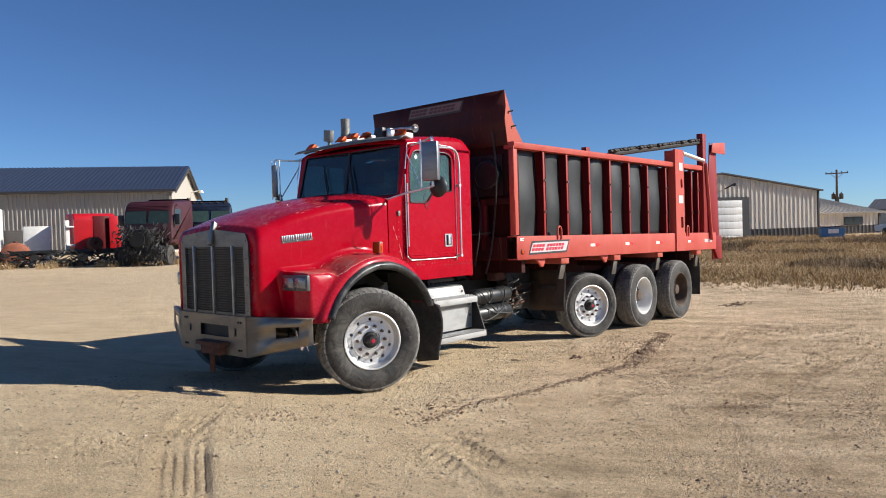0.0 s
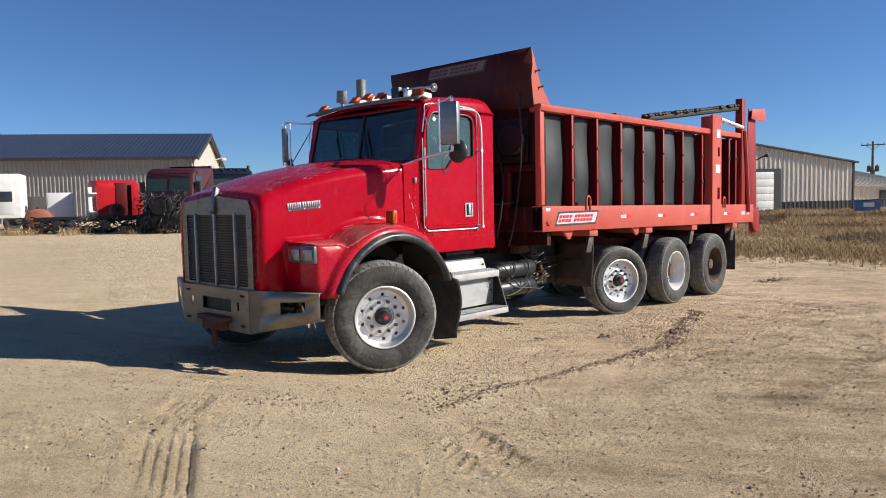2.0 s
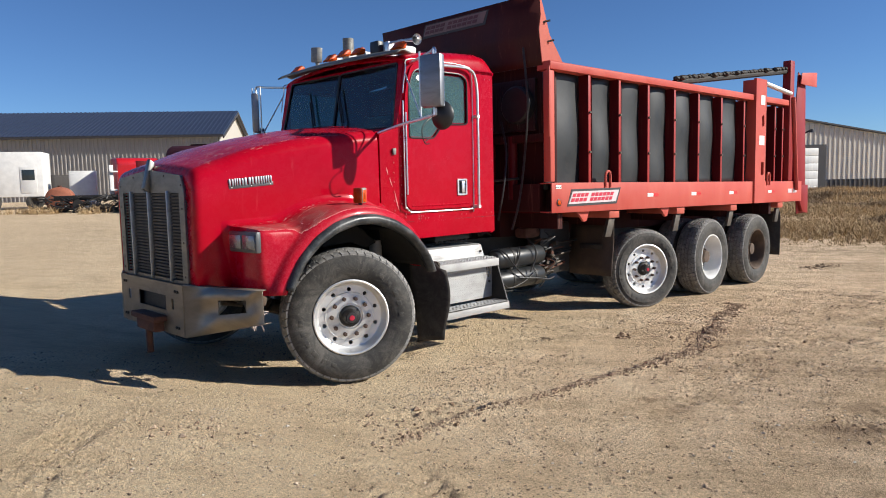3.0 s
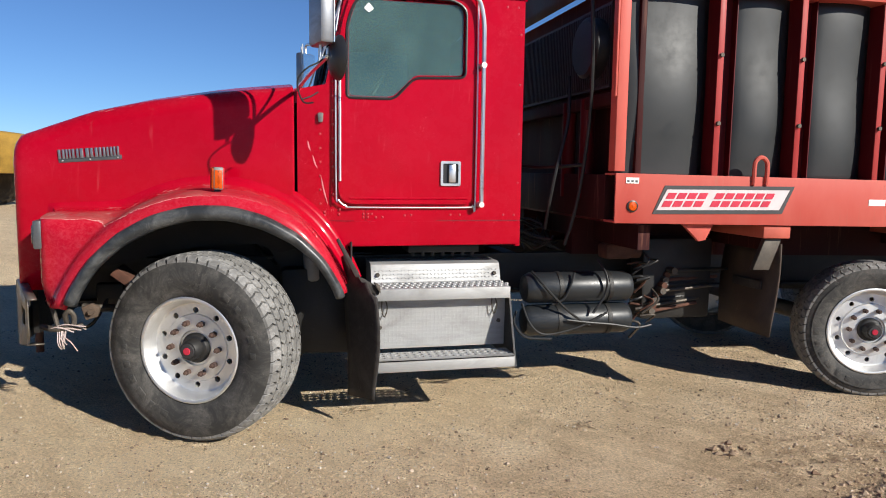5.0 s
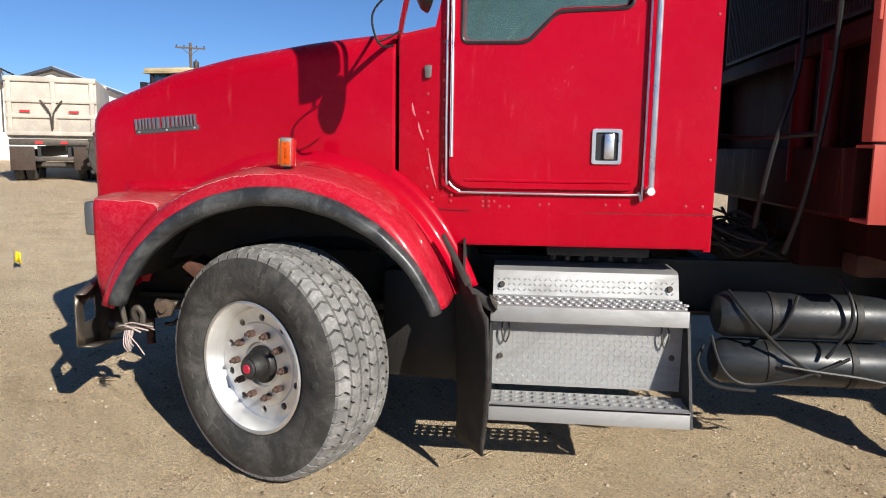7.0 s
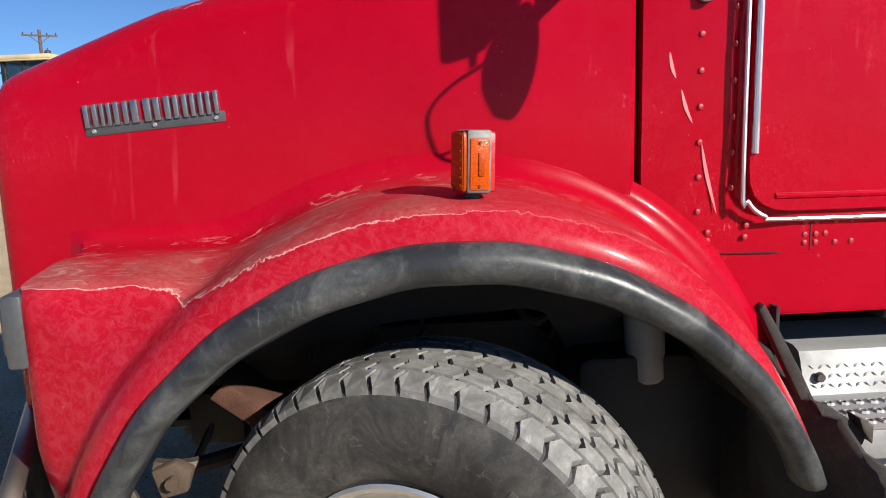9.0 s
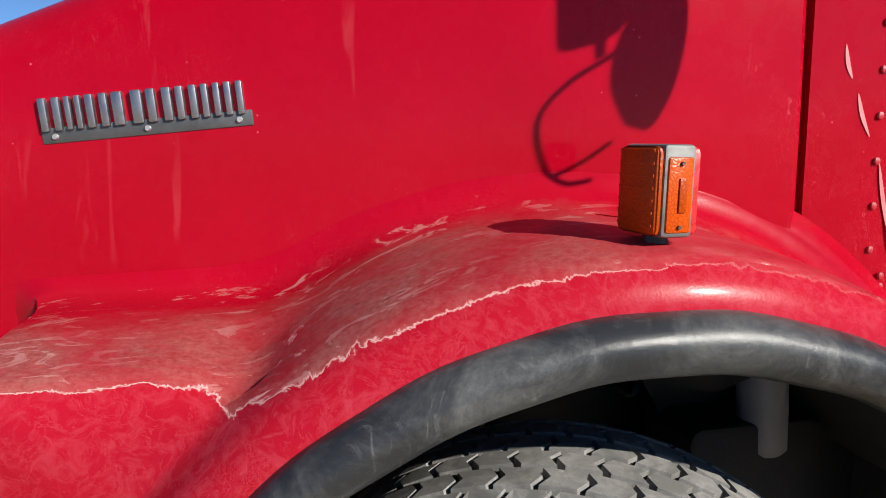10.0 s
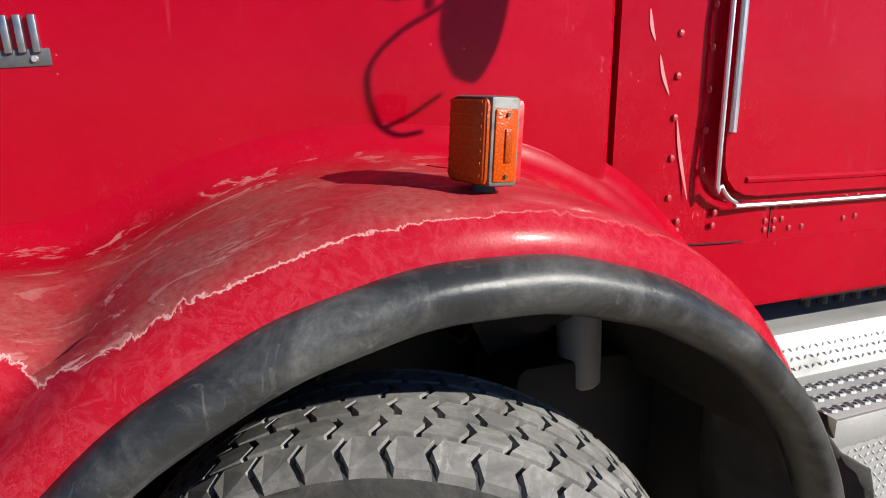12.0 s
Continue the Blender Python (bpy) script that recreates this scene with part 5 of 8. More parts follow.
bm = bmesh.new()
rod(bm, (1.9, 0, 0.80), (6.0, 0, 0.60), 0.06, seg=12)
part("drive_shaft", bm, FRAME, truck)
rng = random.Random(88)
for k in range(16):
    bm = bmesh.new()
    y = rng.uniform(-0.55, -0.15)
    a, b = Vector((rng.uniform(1.90, 2.05), y, rng.uniform(1.06, 1.24))), Vector((rng.uniform(2.25, 2.5), y + rng.uniform(-0.15, 0.15), rng.uniform(1.02, 1.2)))
    tube(bm, curve_points([a, a.lerp(b, 0.35) + Vector((0, -0.04, rng.uniform(-0.09, 0.09))), a.lerp(b, 0.7) + Vector((0, 0.03, rng.uniform(-0.08, 0.08))), b], 4), rng.uniform(0.006, 0.012), 6)
    part("air_hose", bm, HOSE, truck, "tangled black air hose behind the cab")
# Unseen tank, added so that the gap below the cab stays dark.
bm = bmesh.new()
lathe(bm, [(0.0, 0.0), (0.24, 0.0), (0.29, 0.03), (0.29, 1.27), (0.24, 1.3), (0.0, 1.3)], 32, pose(0.95, 0.86, 0.76, 0, 90, 0))
part("added_fuel_tank", bm, TANK, truck, "added unseen fuel tank, black to darken the gap below the cab")
rng = random.Random(5)
for k in range(30):
    bm = bmesh.new()
    a = Vector((rng.uniform(-0.6, 1.0), rng.uniform(-0.62, -0.40), rng.uniform(0.6, 1.2)))
    b = a + Vector((rng.uniform(-0.25, 0.25), rng.uniform(-0.08, 0.08), rng.uniform(-0.2, 0.2)))
    if k % 3:
        tube(bm, curve_points([a, a.lerp(b, 0.5) + Vector((0, -0.05, -0.06)), b], 4), rng.uniform(0.006, 0.016), 6)
        part("engine_pipe", bm, (HOSE, STEEL, FRAME)[k % 3 if k % 2 else 0], truck)
    else:
        box(bm, a.x, a.x + rng.uniform(0.05, 0.16), a.y, a.y + 0.08, a.z, a.z + rng.uniform(0.05, 0.16), 0.01)
        part("engine_fitting", bm, FRAME, truck)
# Added black pieces that stand in for the deep shade behind the front wheels.
for s in (-1, 1):
    bm = bmesh.new()
    prism(bm, round_corners([(0.50, 0.42), (1.02, 0.40), (1.02, 0.86), (0.80, 0.95), (0.50, 0.95)], 0.04), "y", s * 0.52, s * 0.74, 0.01)
    part("dark_filler_block", bm, FRAME, truck, "added black block that fills the shade behind the front wheel")
    bm = bmesh.new()
    prism(bm, round_corners([(0.42, 1.08), (0.84, 1.02), (0.98, 0.82), (1.0, 0.44), (0.66, 0.44), (0.58, 0.80)], 0.04), "y", s * 0.585, s * 0.597)
    part("dark_filler_plate", bm, FRAME, truck, "added black plate that stands in for shade behind the front wheel")
# dark sheet panels in the wheel well
for s in (-1, 1):
    bm = bmesh.new()
    prism(bm, round_corners([(-0.55, 0.98), (-0.42, 1.16), (-0.1, 1.27), (0.38, 1.27), (0.62, 1.10), (0.50, 1.06), (0.35, 1.12), (0.0, 1.10)], 0.03), "y", s * 0.80, s * 0.812)
    part("splash_panel", bm, LINER, truck, "dark splash panel inside the wheel well")
bm = bmesh.new()
lathe(bm, [(0.0, 0.0), (0.044, 0.0), (0.054, 0.012), (0.055, 0.19), (0.05, 0.20), (0.05, 0.235), (0.0, 0.24)], 24, pose(0.70, -0.70, 0.87, 0, -3, 0))
part("oil_filter", bm, FILTER, truck, "dusty white oil filter canister in the wheel well")
bm = bmesh.new()
prism(bm, [(-0.44, 0.96), (-0.40, 1.0), (-0.20, 0.84), (-0.24, 0.80)], "y", -0.92, -0.74, 0.006)
part("front_bracket", bm, RUST, truck, "rusty tan bracket ahead of the wheel")
bm = bmesh.new()
tube(bm, curve_points([(-0.60, -0.86, 0.77), (-0.52, -0.85, 0.76), (-0.40, -0.72, 0.74), (-0.3, -0.55, 0.72)], 4), 0.022, 8)
part("tie_bar", bm, STEEL, truck)
bm = bmesh.new()
for line, r in (([(-0.735, -0.95, 0.80), (-0.715, -0.965, 0.74), (-0.70, -0.97, 0.672)], 0.013), ([(-0.655, -0.93, 0.665), (-0.665, -0.96, 0.74), (-0.642, -0.965, 0.768), (-0.62, -0.96, 0.73), (-0.63, -0.965, 0.66)], 0.015), ([(-0.79, -0.95, 0.685), (-0.70, -0.98, 0.672), (-0.577, -0.95, 0.68)], 0.016)):
    tube(bm, curve_points(line, 5), r, 8)
part("harness_stub", bm, STEEL, truck, "cut grey wiring harness in frayed sleeves")
rng = random.Random(61)
for k in range(16):
    p = Vector((rng.uniform(-0.75, -0.60), -0.975 + rng.uniform(-0.01, 0.01), rng.uniform(0.66, 0.69)))
    dx = rng.uniform(-0.02, 0.055)
    bm = bmesh.new()
    if k < 9:
        p.x = rng.uniform(-0.70, -0.64)
        tube(bm, curve_points([p, p + Vector((dx * 0.3, -0.02, -0.035)), p + Vector((dx, -0.03, -0.07)), p + Vector((dx * 1.3 + 0.01, -0.02, -0.085 - rng.uniform(0, 0.035)))], 4), 0.0028, 5)
    else:
        tube(bm, curve_points([p + Vector((-0.05, 0, rng.uniform(-0.01, 0.02))), p + Vector((0, -0.015, 0.012)), p + Vector((0.06, -0.01, rng.uniform(-0.02, 0.025)))], 4), 0.0035, 5)
    part("cut_wire", bm, PALE, truck, "cut pale wire hanging behind the bumper")
bm = bmesh.new()
prism(bm, [(-0.60, 0.775), (-0.545, 0.795), (-0.50, 0.77), (-0.515, 0.715), (-0.58, 0.70)], "y", -0.90, -0.86, 0.008)
rod(bm, (-0.545, -0.90, 0.75), (-0.545, -0.925, 0.75), 0.016, seg=8)
part("tow_lug", bm, RIM_BROWN, truck, "dusty brown bracket with a bolt")

# Added unseen plates that block the sun from the space behind each tyre.
for s in (-1, 1):
    bm = bmesh.new()
    box(bm, 0.905, 0.915, min(s * 0.52, s * 0.99), max(s * 0.52, s * 0.99), 0.50, 1.14, 0.002)
    part("sun_block_plate", bm, LINER, truck, "added dark plate that keeps sun out of the wheel well")

# front mud flap, torn along its top and hanging behind the fender
bm = bmesh.new()
rows = []
rng = random.Random(9)
for i in range(15):
    k = i / 14
    row = []
    for j in range(8):
        u = j / 7
        top = 1.05 - 0.21 * u + (0.02 * math.sin(19 * u) + 0.012 * math.sin(43 * u + 1))
        z = top + (0.215 + 0.02 * u - top) * k
        row.append((0.868 + 0.165 * u + 0.03 * math.sin(2.6 * k + 1.5 * u) * k + 0.012 * k, -0.97 - 0.27 * u + 0.03 * math.sin(5 * k + 3 * u), z))
    rows.append(row)
grid_faces(bm, rows)
f = part("mud_flap", bm, FLAP, truck, "torn black rubber mud flap behind the front wheel")
m = f.modifiers.new("thickness", "SOLIDIFY")
m.thickness = 0.012
bm = bmesh.new()
prism(bm, [(0.814, 1.160), (0.828, 1.173), (0.871, 1.10), (0.921, 1.01), (0.951, 0.95), (0.924, 0.94), (0.881, 1.025)], "y", -1.08, -1.05, 0.005)
part("flap_strip", bm, FLAP, f, "torn strip of rubber standing up behind the fender")
bm = bmesh.new()
prism(bm, [(0.935, 0.95), (0.975, 0.935), (1.035, 0.895), (1.065, 0.865), (1.055, 0.838), (1.025, 0.848), (0.97, 0.892)], "y", -1.11, -1.085, 0.004)
part("flap_strip", bm, FLAP, f, "torn strip of rubber bent over the step")
bm = bmesh.new()
prism(bm, [(1.03, 0.915), (1.065, 0.895), (1.065, 0.85), (1.04, 0.885)], "y", -1.13, -1.08, 0.003)
part("flap_bracket", bm, STEEL, f, "bent steel flap bracket")

# ---- step box: the profile is (y, z), from the top rear down to the bottom step ----
X0, X1 = 1.04, 1.868
bm = bmesh.new()
prism(bm, [(-0.62, 0.995), (-0.84, 0.995), (-0.865, 0.985), (-0.875, 0.965), (-0.905, 0.880), (-1.078, 0.868), (-1.090, 0.862), (-1.092, 0.802), (-1.01, 0.796), (-1.00, 0.487), (-0.62, 0.487)], "x", X0, X1)
step = part("step_box", bm, PLATE, truck, "bright aluminium diamond-plate step and tool box", smooth=25)
bm = bmesh.new()
for face_a, face_b, nu, nv in (((-1.0105, 0.788), (-1.0005, 0.495), 34, 13), ((-0.878, 0.958), (-0.904, 0.892), 34, 3)):
    for i in range(nu):
        for j in range(nv):
            u = (i + 0.5) / nu
            v = (j + 0.5) / nv
            x = X0 + 0.015 + (X1 - X0 - 0.03) * u
            y = face_a[0] + (face_b[0] - face_a[0]) * v
            z = face_a[1] + (face_b[1] - face_a[1]) * v
            s = 1 if (i + j) % 2 else -1
            d = Vector((0.0075, 0, s * 0.0075))
            n = Vector((0.0025, 0, -s * 0.0025))
            c = Vector((x, y - 0.0005, z))
            a = [bm.verts.new(c + q) for q in (d, n, -d, -n)]
            t = bm.verts.new(c + Vector((0, -0.0025, 0)))
            for q in range(4):
                bm.faces.new((a[q], a[(q + 1) % 4], t))
tagged(part("raised_lozenge", bm, PLATE, step, smooth=0), kind="stuff")
for z0, y0, y1 in ((0.869, -1.085, -0.915),):
    bm = bmesh.new()
    lathe(bm, [(0.015, 0.0), (0.012, 0.006), (0.008, 0.006), (0.0065, 0.001), (0.0, 0.001)], 8)
    stud = part("tread_stud", bm, PLATE, step)
    hole = None
    for i in range(22):
        for j in range(3):
            m = pose(X0 + 0.03 + i * 0.0375 + 0.018 * (j % 2), y0 + 0.03 + j * 0.05, z0 + 0.0032 * j + 0.001)
            if i + j:
                share(stud, m)
            else:
                stud.matrix_basis = m
            if hole is None:
                bm = bmesh.new()
                lathe(bm, [(0.0085, 0.0), (0.0, 0.0005)], 8)
                hole = part("stud_hole", bm, FRAME, step)
                hole.matrix_basis = m @ pose(0, 0, 0.0035)
            else:
                share(hole, m @ pose(0, 0, 0.0035))
bm = bmesh.new()
box(bm, X0 - 0.004, X1 + 0.004, -1.097, -1.088, 0.798, 0.868, 0.002)
part("step_edge", bm, PLATE, step)
bm = bmesh.new()
holed_plate(bm, [(X0, -1.222), (X1, -1.222), (X1, -1.04), (X0, -1.04)], [round_corners([(X0 + 0.02 + 0.046 * i, -1.18 + 0.05 * j), (X0 + 0.052 + 0.046 * i, -1.18 + 0.05 * j), (X0 + 0.052 + 0.046 * i, -1.15 + 0.05 * j), (X0 + 0.02 + 0.046 * i, -1.15 + 0.05 * j)], 0.01, 2) for i in range(18) for j in range(3)], "z", 0.462, 0.472)
box(bm, X0, X1, -1.222, -1.214, 0.400, 0.472, 0.002)
low = part("lower_step", bm, PLATE, truck, "perforated aluminium lower step")
for x in (X0 - 0.006, X1 + 0.002):
    bm = bmesh.new()
    prism(bm, [(-0.7, 0.86), (-1.07, 0.82), (-1.222, 0.40), (-0.7, 0.42)], "x", x, x + 0.012)
    part("side_plate", bm, FRAME, low, "black step side plate")
for x in (X0 + 0.05, X1 - 0.09):
    bm = bmesh.new()
    tube(bm, curve_points([(x, -1.02, 0.79), (x - 0.004, -1.034, 0.74), (x + 0.012, -1.032, 0.69), (x + 0.03, -1.032, 0.74), (x + 0.022, -1.022, 0.785)], 4), 0.004, 6, True)
    part("latch_loop", bm, STEEL, step, "wire latch loop")
for x, y, z in ((X0 + 0.04, -0.895, 0.925), (X1 - 0.04, -0.895, 0.925), (X0 + 0.04, -1.003, 0.62), (X1 - 0.04, -1.003, 0.64)):
    bm = bmesh.new()
    rod(bm, (x, y, z), (x, y - 0.012, z), 0.014, 0.011, 10)
    part("bolt", bm, STEEL, step)
bm = bmesh.new()
box(bm, 1.28, 1.74, -0.84, -0.60, 1.055, 1.10, 0.006)
for k in range(7):
    rod(bm, (1.31 + 0.065 * k, -0.825, 1.06), (1.31 + 0.065 * k, -0.825, 1.035), 0.013, seg=8)
part("fuse_block", bm, FRAME, truck, "row of fittings under the cab")

# ---- air tanks ----
for z, y in ((0.815, -0.86), (0.60, -0.86)):
    bm = bmesh.new()
    lathe(bm, [(0.0, 0.0), (0.05, 0.0), (0.085, 0.015), (0.102, 0.05), (0.102, 0.72), (0.085, 0.755), (0.05, 0.77), (0.0, 0.77)], 28, pose(2.03, y, z, 0, 90, 0))
    t = part("air_tank", bm, TANK, truck, "black cylindrical air tank with straps")
    for x in (2.27, 2.62):
        bm = bmesh.new()
        lathe(bm, [(0.104, -0.014), (0.107, -0.014), (0.107, 0.014), (0.104, 0.014)], 28, pose(x, y, z, 0, 90, 0), True)
        part("strap", bm, FRAME, t)
rng = random.Random(11)
tank_lines = [[(2.08, -0.9, 0.93), (2.12, -0.975, 0.87), (2.2, -0.985, 0.78), (2.33, -0.99, 0.66), (2.46, -0.985, 0.58)], [(2.02, -0.9, 0.72), (2.05, -0.98, 0.6), (2.15, -0.985, 0.53), (2.35, -0.985, 0.56), (2.5, -0.985, 0.62), (2.58, -0.98, 0.66)],
              [(2.3, -0.985, 0.62), (2.45, -0.99, 0.6), (2.62, -0.985, 0.58), (2.8, -0.97, 0.55), (2.92, -0.95, 0.56)], [(2.55, -0.88, 1.0), (2.57, -0.98, 0.9), (2.56, -0.985, 0.78), (2.48, -0.985, 0.66)], [(2.0, -0.85, 0.66), (1.96, -0.93, 0.6), (2.02, -0.98, 0.52), (2.2, -0.98, 0.50)],
              [(2.2, -0.965, 0.72), (2.28, -0.975, 0.76), (2.33, -0.97, 0.86), (2.36, -0.94, 0.92)]]
for line in tank_lines:
    bm = bmesh.new()
    tube(bm, curve_points(line, 6), 0.008, 7)
    part("air_hose", bm, HOSE, truck, "black air hose tied round the tanks")
for k in range(16):
    bm = bmesh.new()
    a = Vector((2.82 + rng.uniform(-0.02, 0.06), -0.82 + rng.uniform(-0.1, 0.05), rng.uniform(0.55, 0.95)))
    b = a + Vector((rng.uniform(0.02, 0.10), rng.uniform(0.0, 0.10), rng.uniform(-0.14, 0.16)))
    tube(bm, curve_points([a, a.lerp(b, 0.4) + Vector((0.06, -0.05, 0.03)), b], 5), rng.uniform(0.006, 0.011), 6)
    part("valve_hose", bm, (HOSE, RUST, HOSE, STEEL)[k % 4], truck)
for k in range(9):
    bm = bmesh.new()
    y = -0.80 + 0.02 * (k % 4)
    a = (3.0 + 0.02 * k, y, 0.62 + 0.035 * k)
    b = (3.38 + 0.03 * k, y + 0.05, 0.66 + 0.03 * k)
    tube(bm, [a, b], 0.012, 7)
    v = part("hydraulic_pipe", bm, (RUST, STEEL, FRAME)[k % 3], truck, "rusty hydraulic pipe")
    bm = bmesh.new()
    rod(bm, (a[0], a[1] - 0.02, a[2]), (a[0], a[1] + 0.06, a[2]), 0.024, seg=8)
    part("valve", bm, (STEEL, RUST)[k % 2], v)
bm = bmesh.new()
box(bm, 2.96, 3.5, -0.74, -0.55, 0.55, 1.12, 0.02)
part("valve_plate", bm, FRAME, truck, "greasy black plate behind the valves")
bm = bmesh.new()
box(bm, 2.66, 2.86, -0.78, -0.62, 0.98, 1.09, 0.03)
rod(bm, (2.86, -0.70, 1.03), (2.94, -0.70, 1.03), 0.05, seg=14)
part("air_dryer", bm, RUST, truck, "dusty valve canister above the tanks")
for k in range(18):
    bm = bmesh.new()
    x, y = rng.uniform(2.0, 2.5), rng.uniform(-0.5, 0.4)
    tube(bm, curve_points([(x, y, rng.uniform(1.1, 1.25)), (x + rng.uniform(-0.2, 0.25), y - 0.08, 1.02), (x + rng.uniform(-0.2, 0.3), y - 0.02, rng.uniform(1.05, 1.22))], 5), 0.009, 6)
    part("coupling_line", bm, HOSE, truck, "loose black line behind the cab")

# ---- spreader box ----
def settle(bm):
    """The box sits a little lower at its rear."""
    for v in bm.verts:
        v.co.z -= max(0.0, v.co.x - 2.45) * max(0.0, 0.016 - 0.0105 * (v.co.z - 1.27))
    return bm


spreader = new("spreader_box")
spreader.empty_display_size = 0.2
spreader.parent = truck
tagged(spreader, "faded red steel manure spreader box, side rails sun-bleached")
for s in (-1, 1):
    bm = bmesh.new()
    prism(bm, [(s * 1.29, 1.27), (s * 1.29, 1.57), (s * 1.14, 1.57), (s * 1.14, 1.557), (s * 1.276, 1.557), (s * 1.276, 1.284), (s * 1.14, 1.284), (s * 1.14, 1.27)], "x", 2.45, 9.10, 0.003)
    part("side_rail", settle(bm), SALMON, spreader, "sun-bleached red channel rail")
    bm = bmesh.new()
    prism(bm, [(s * 1.285, 2.675), (s * 1.285, 2.745), (s * 1.272, 2.755), (s * 1.12, 2.755), (s * 1.12, 2.67)], "x", 2.45, 8.62, 0.003)
    part("top_rail", settle(bm), SALMON, spreader, "faded red top rail")


def rib_mesh(s):
    bm = bmesh.new()
    web = (s * 1.15, s * 1.142)
    box(bm, 0.0, 0.175, min(web), max(web), 1.56, 2.68)
    for x, deep in ((0.0, 1.268), (0.169, 1.20)):
        box(bm, x, x + 0.006, min(s * deep, s * 1.15), max(s * deep, s * 1.15), 1.56, 2.68)
    return bm


RIBS = [2.485, 3.10, 3.675, 4.285, 4.90, 5.52, 6.17, 6.88, 7.98, 8.28]
for s in (-1, 1):
    first = None
    for x in RIBS[1:]:
        if first is None:
            first = part("rib", rib_mesh(s), DARK_RED, spreader, "red steel channel rib, its hollow's shade put into the colour", smooth=0)
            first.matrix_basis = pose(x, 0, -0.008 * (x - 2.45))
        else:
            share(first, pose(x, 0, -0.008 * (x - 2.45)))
        bm = bmesh.new()
        box(bm, x, x + 0.04, min(s * 1.268, s * 1.275), max(s * 1.268, s * 1.275), 1.565, 2.672 - 0.008 * (x - 2.45), 0.002)
        lip = part("rib_lip", settle(bm), LIP_RED, spreader, "faded red outer lip of a rib, toned as sunlit")
        for z in (1.88, 2.29):
            bm = bmesh.new()
            rod(bm, (x + 0.021, s * 1.275, z), (x + 0.021, s * 1.292, z), 0.014, seg=6)
            part("bolt", bm, STEEL, lip)
ends = RIBS + [8.55]
for s in (-1, 1):
    for a, b in zip(ends, ends[1:]):
        lo = a + 0.172 if a > 2.5 else 2.515
        bm = bmesh.new()
        rows = []
        for i in range(17):
            z = 1.50 + 1.2 * i / 16
            bulge = 0.034 + 0.014 * math.sin(math.pi * i / 16) + 0.012 * math.sin(2.6 * math.pi * i / 16 + 1.7 * a)
            rows.append([(x, s * (1.142 + bulge * math.sin(math.pi * u) ** 0.6), z) for u, x in ((k / 12, lo + (b + 0.002 - lo) * k / 12) for k in range(13))])
        grid_faces(bm, rows)
        p = part("side_panel", bm, POLY, spreader, "dark grey plastic side panel, slightly bulged")
        m = p.modifiers.new("thickness", "SOLIDIFY")
        m.thickness, m.offset = 0.02, 0.0
bm = bmesh.new()
box(bm, 2.5, 8.7, -1.0, 1.0, 1.26, 1.30)
part("box_floor", bm, DARK_RED, spreader)
# front bulkhead with cooler, hoses and catwalk
# front_bulkhead also covers the shaded opening low in the box front
bulk = None
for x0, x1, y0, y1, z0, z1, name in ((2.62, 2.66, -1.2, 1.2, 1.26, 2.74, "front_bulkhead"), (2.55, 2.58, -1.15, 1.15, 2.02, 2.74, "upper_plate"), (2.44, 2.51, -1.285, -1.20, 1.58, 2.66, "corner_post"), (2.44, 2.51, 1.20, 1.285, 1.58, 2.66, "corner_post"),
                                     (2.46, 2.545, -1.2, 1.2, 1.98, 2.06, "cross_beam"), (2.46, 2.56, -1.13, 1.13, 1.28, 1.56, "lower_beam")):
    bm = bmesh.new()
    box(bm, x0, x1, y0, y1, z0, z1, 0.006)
    o = part(name, bm, SALMON if name == "corner_post" else DEEP_SHADE_RED, spreader, "dark red front bulkhead, its shade put into the colour" if not bulk else "")
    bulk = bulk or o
bm = bmesh.new()
box(bm, 2.425, 2.438, -1.287, -1.255, 2.02, 2.70, 0.003)
part("corner_angle", bm, SALMON, spreader, "faded red corner angle")
bm = bmesh.new()
holed_plate(bm, [(-1.05, 2.10), (0.9, 2.10), (0.9, 2.62), (-1.05, 2.62)], [], "x", 2.50, 2.535)
part("oil_cooler", bm, COOLER, spreader, "dark finned oil cooler on the bulkhead", smooth=0)
bm = bmesh.new()
box(bm, 2.494, 2.50, -0.004, 0.004, 2.12, 2.60)
fin = part("cooler_fin", bm, COOLER, spreader)
fin.matrix_basis = pose(0, -1.026, 0)
for i in range(1, 64):
    share(fin, pose(0, -1.026 + i * 0.03, 0))
bm = bmesh.new()
lathe(bm, [(0.0, 0.0), (0.17, 0.0), (0.19, 0.02), (0.19, 0.10), (0.17, 0.12), (0.0, 0.12)], 28, pose(2.40, -0.86, 2.36, 0, 90, 0))
part("cooler_fan", bm, BLACK, spreader, "round black cooler fan")
for line in ([(2.36, -1.02, 2.9), (2.38, -1.05, 2.4), (2.40, -1.0, 1.9), (2.36, -0.95, 1.4), (2.3, -0.9, 1.1)], [(2.38, -0.7, 2.2), (2.34, -0.8, 1.9), (2.24, -0.85, 1.55), (2.2, -0.8, 1.2)], [(2.42, -0.9, 1.62), (2.2, -0.7, 1.6), (2.1, -0.4, 1.62)]):
    bm = bmesh.new()
    tube(bm, curve_points(line, 6), 0.012, 7)
    part("hydraulic_hose", bm, HOSE, spreader, "hanging black hydraulic hose")
for y in (-0.75, -0.45):
    bm = bmesh.new()
    rod(bm, (2.5, y, 1.4), (2.5, y, 2.05), 0.05, seg=14)
    part("support_post", bm, DARK_RED, spreader)
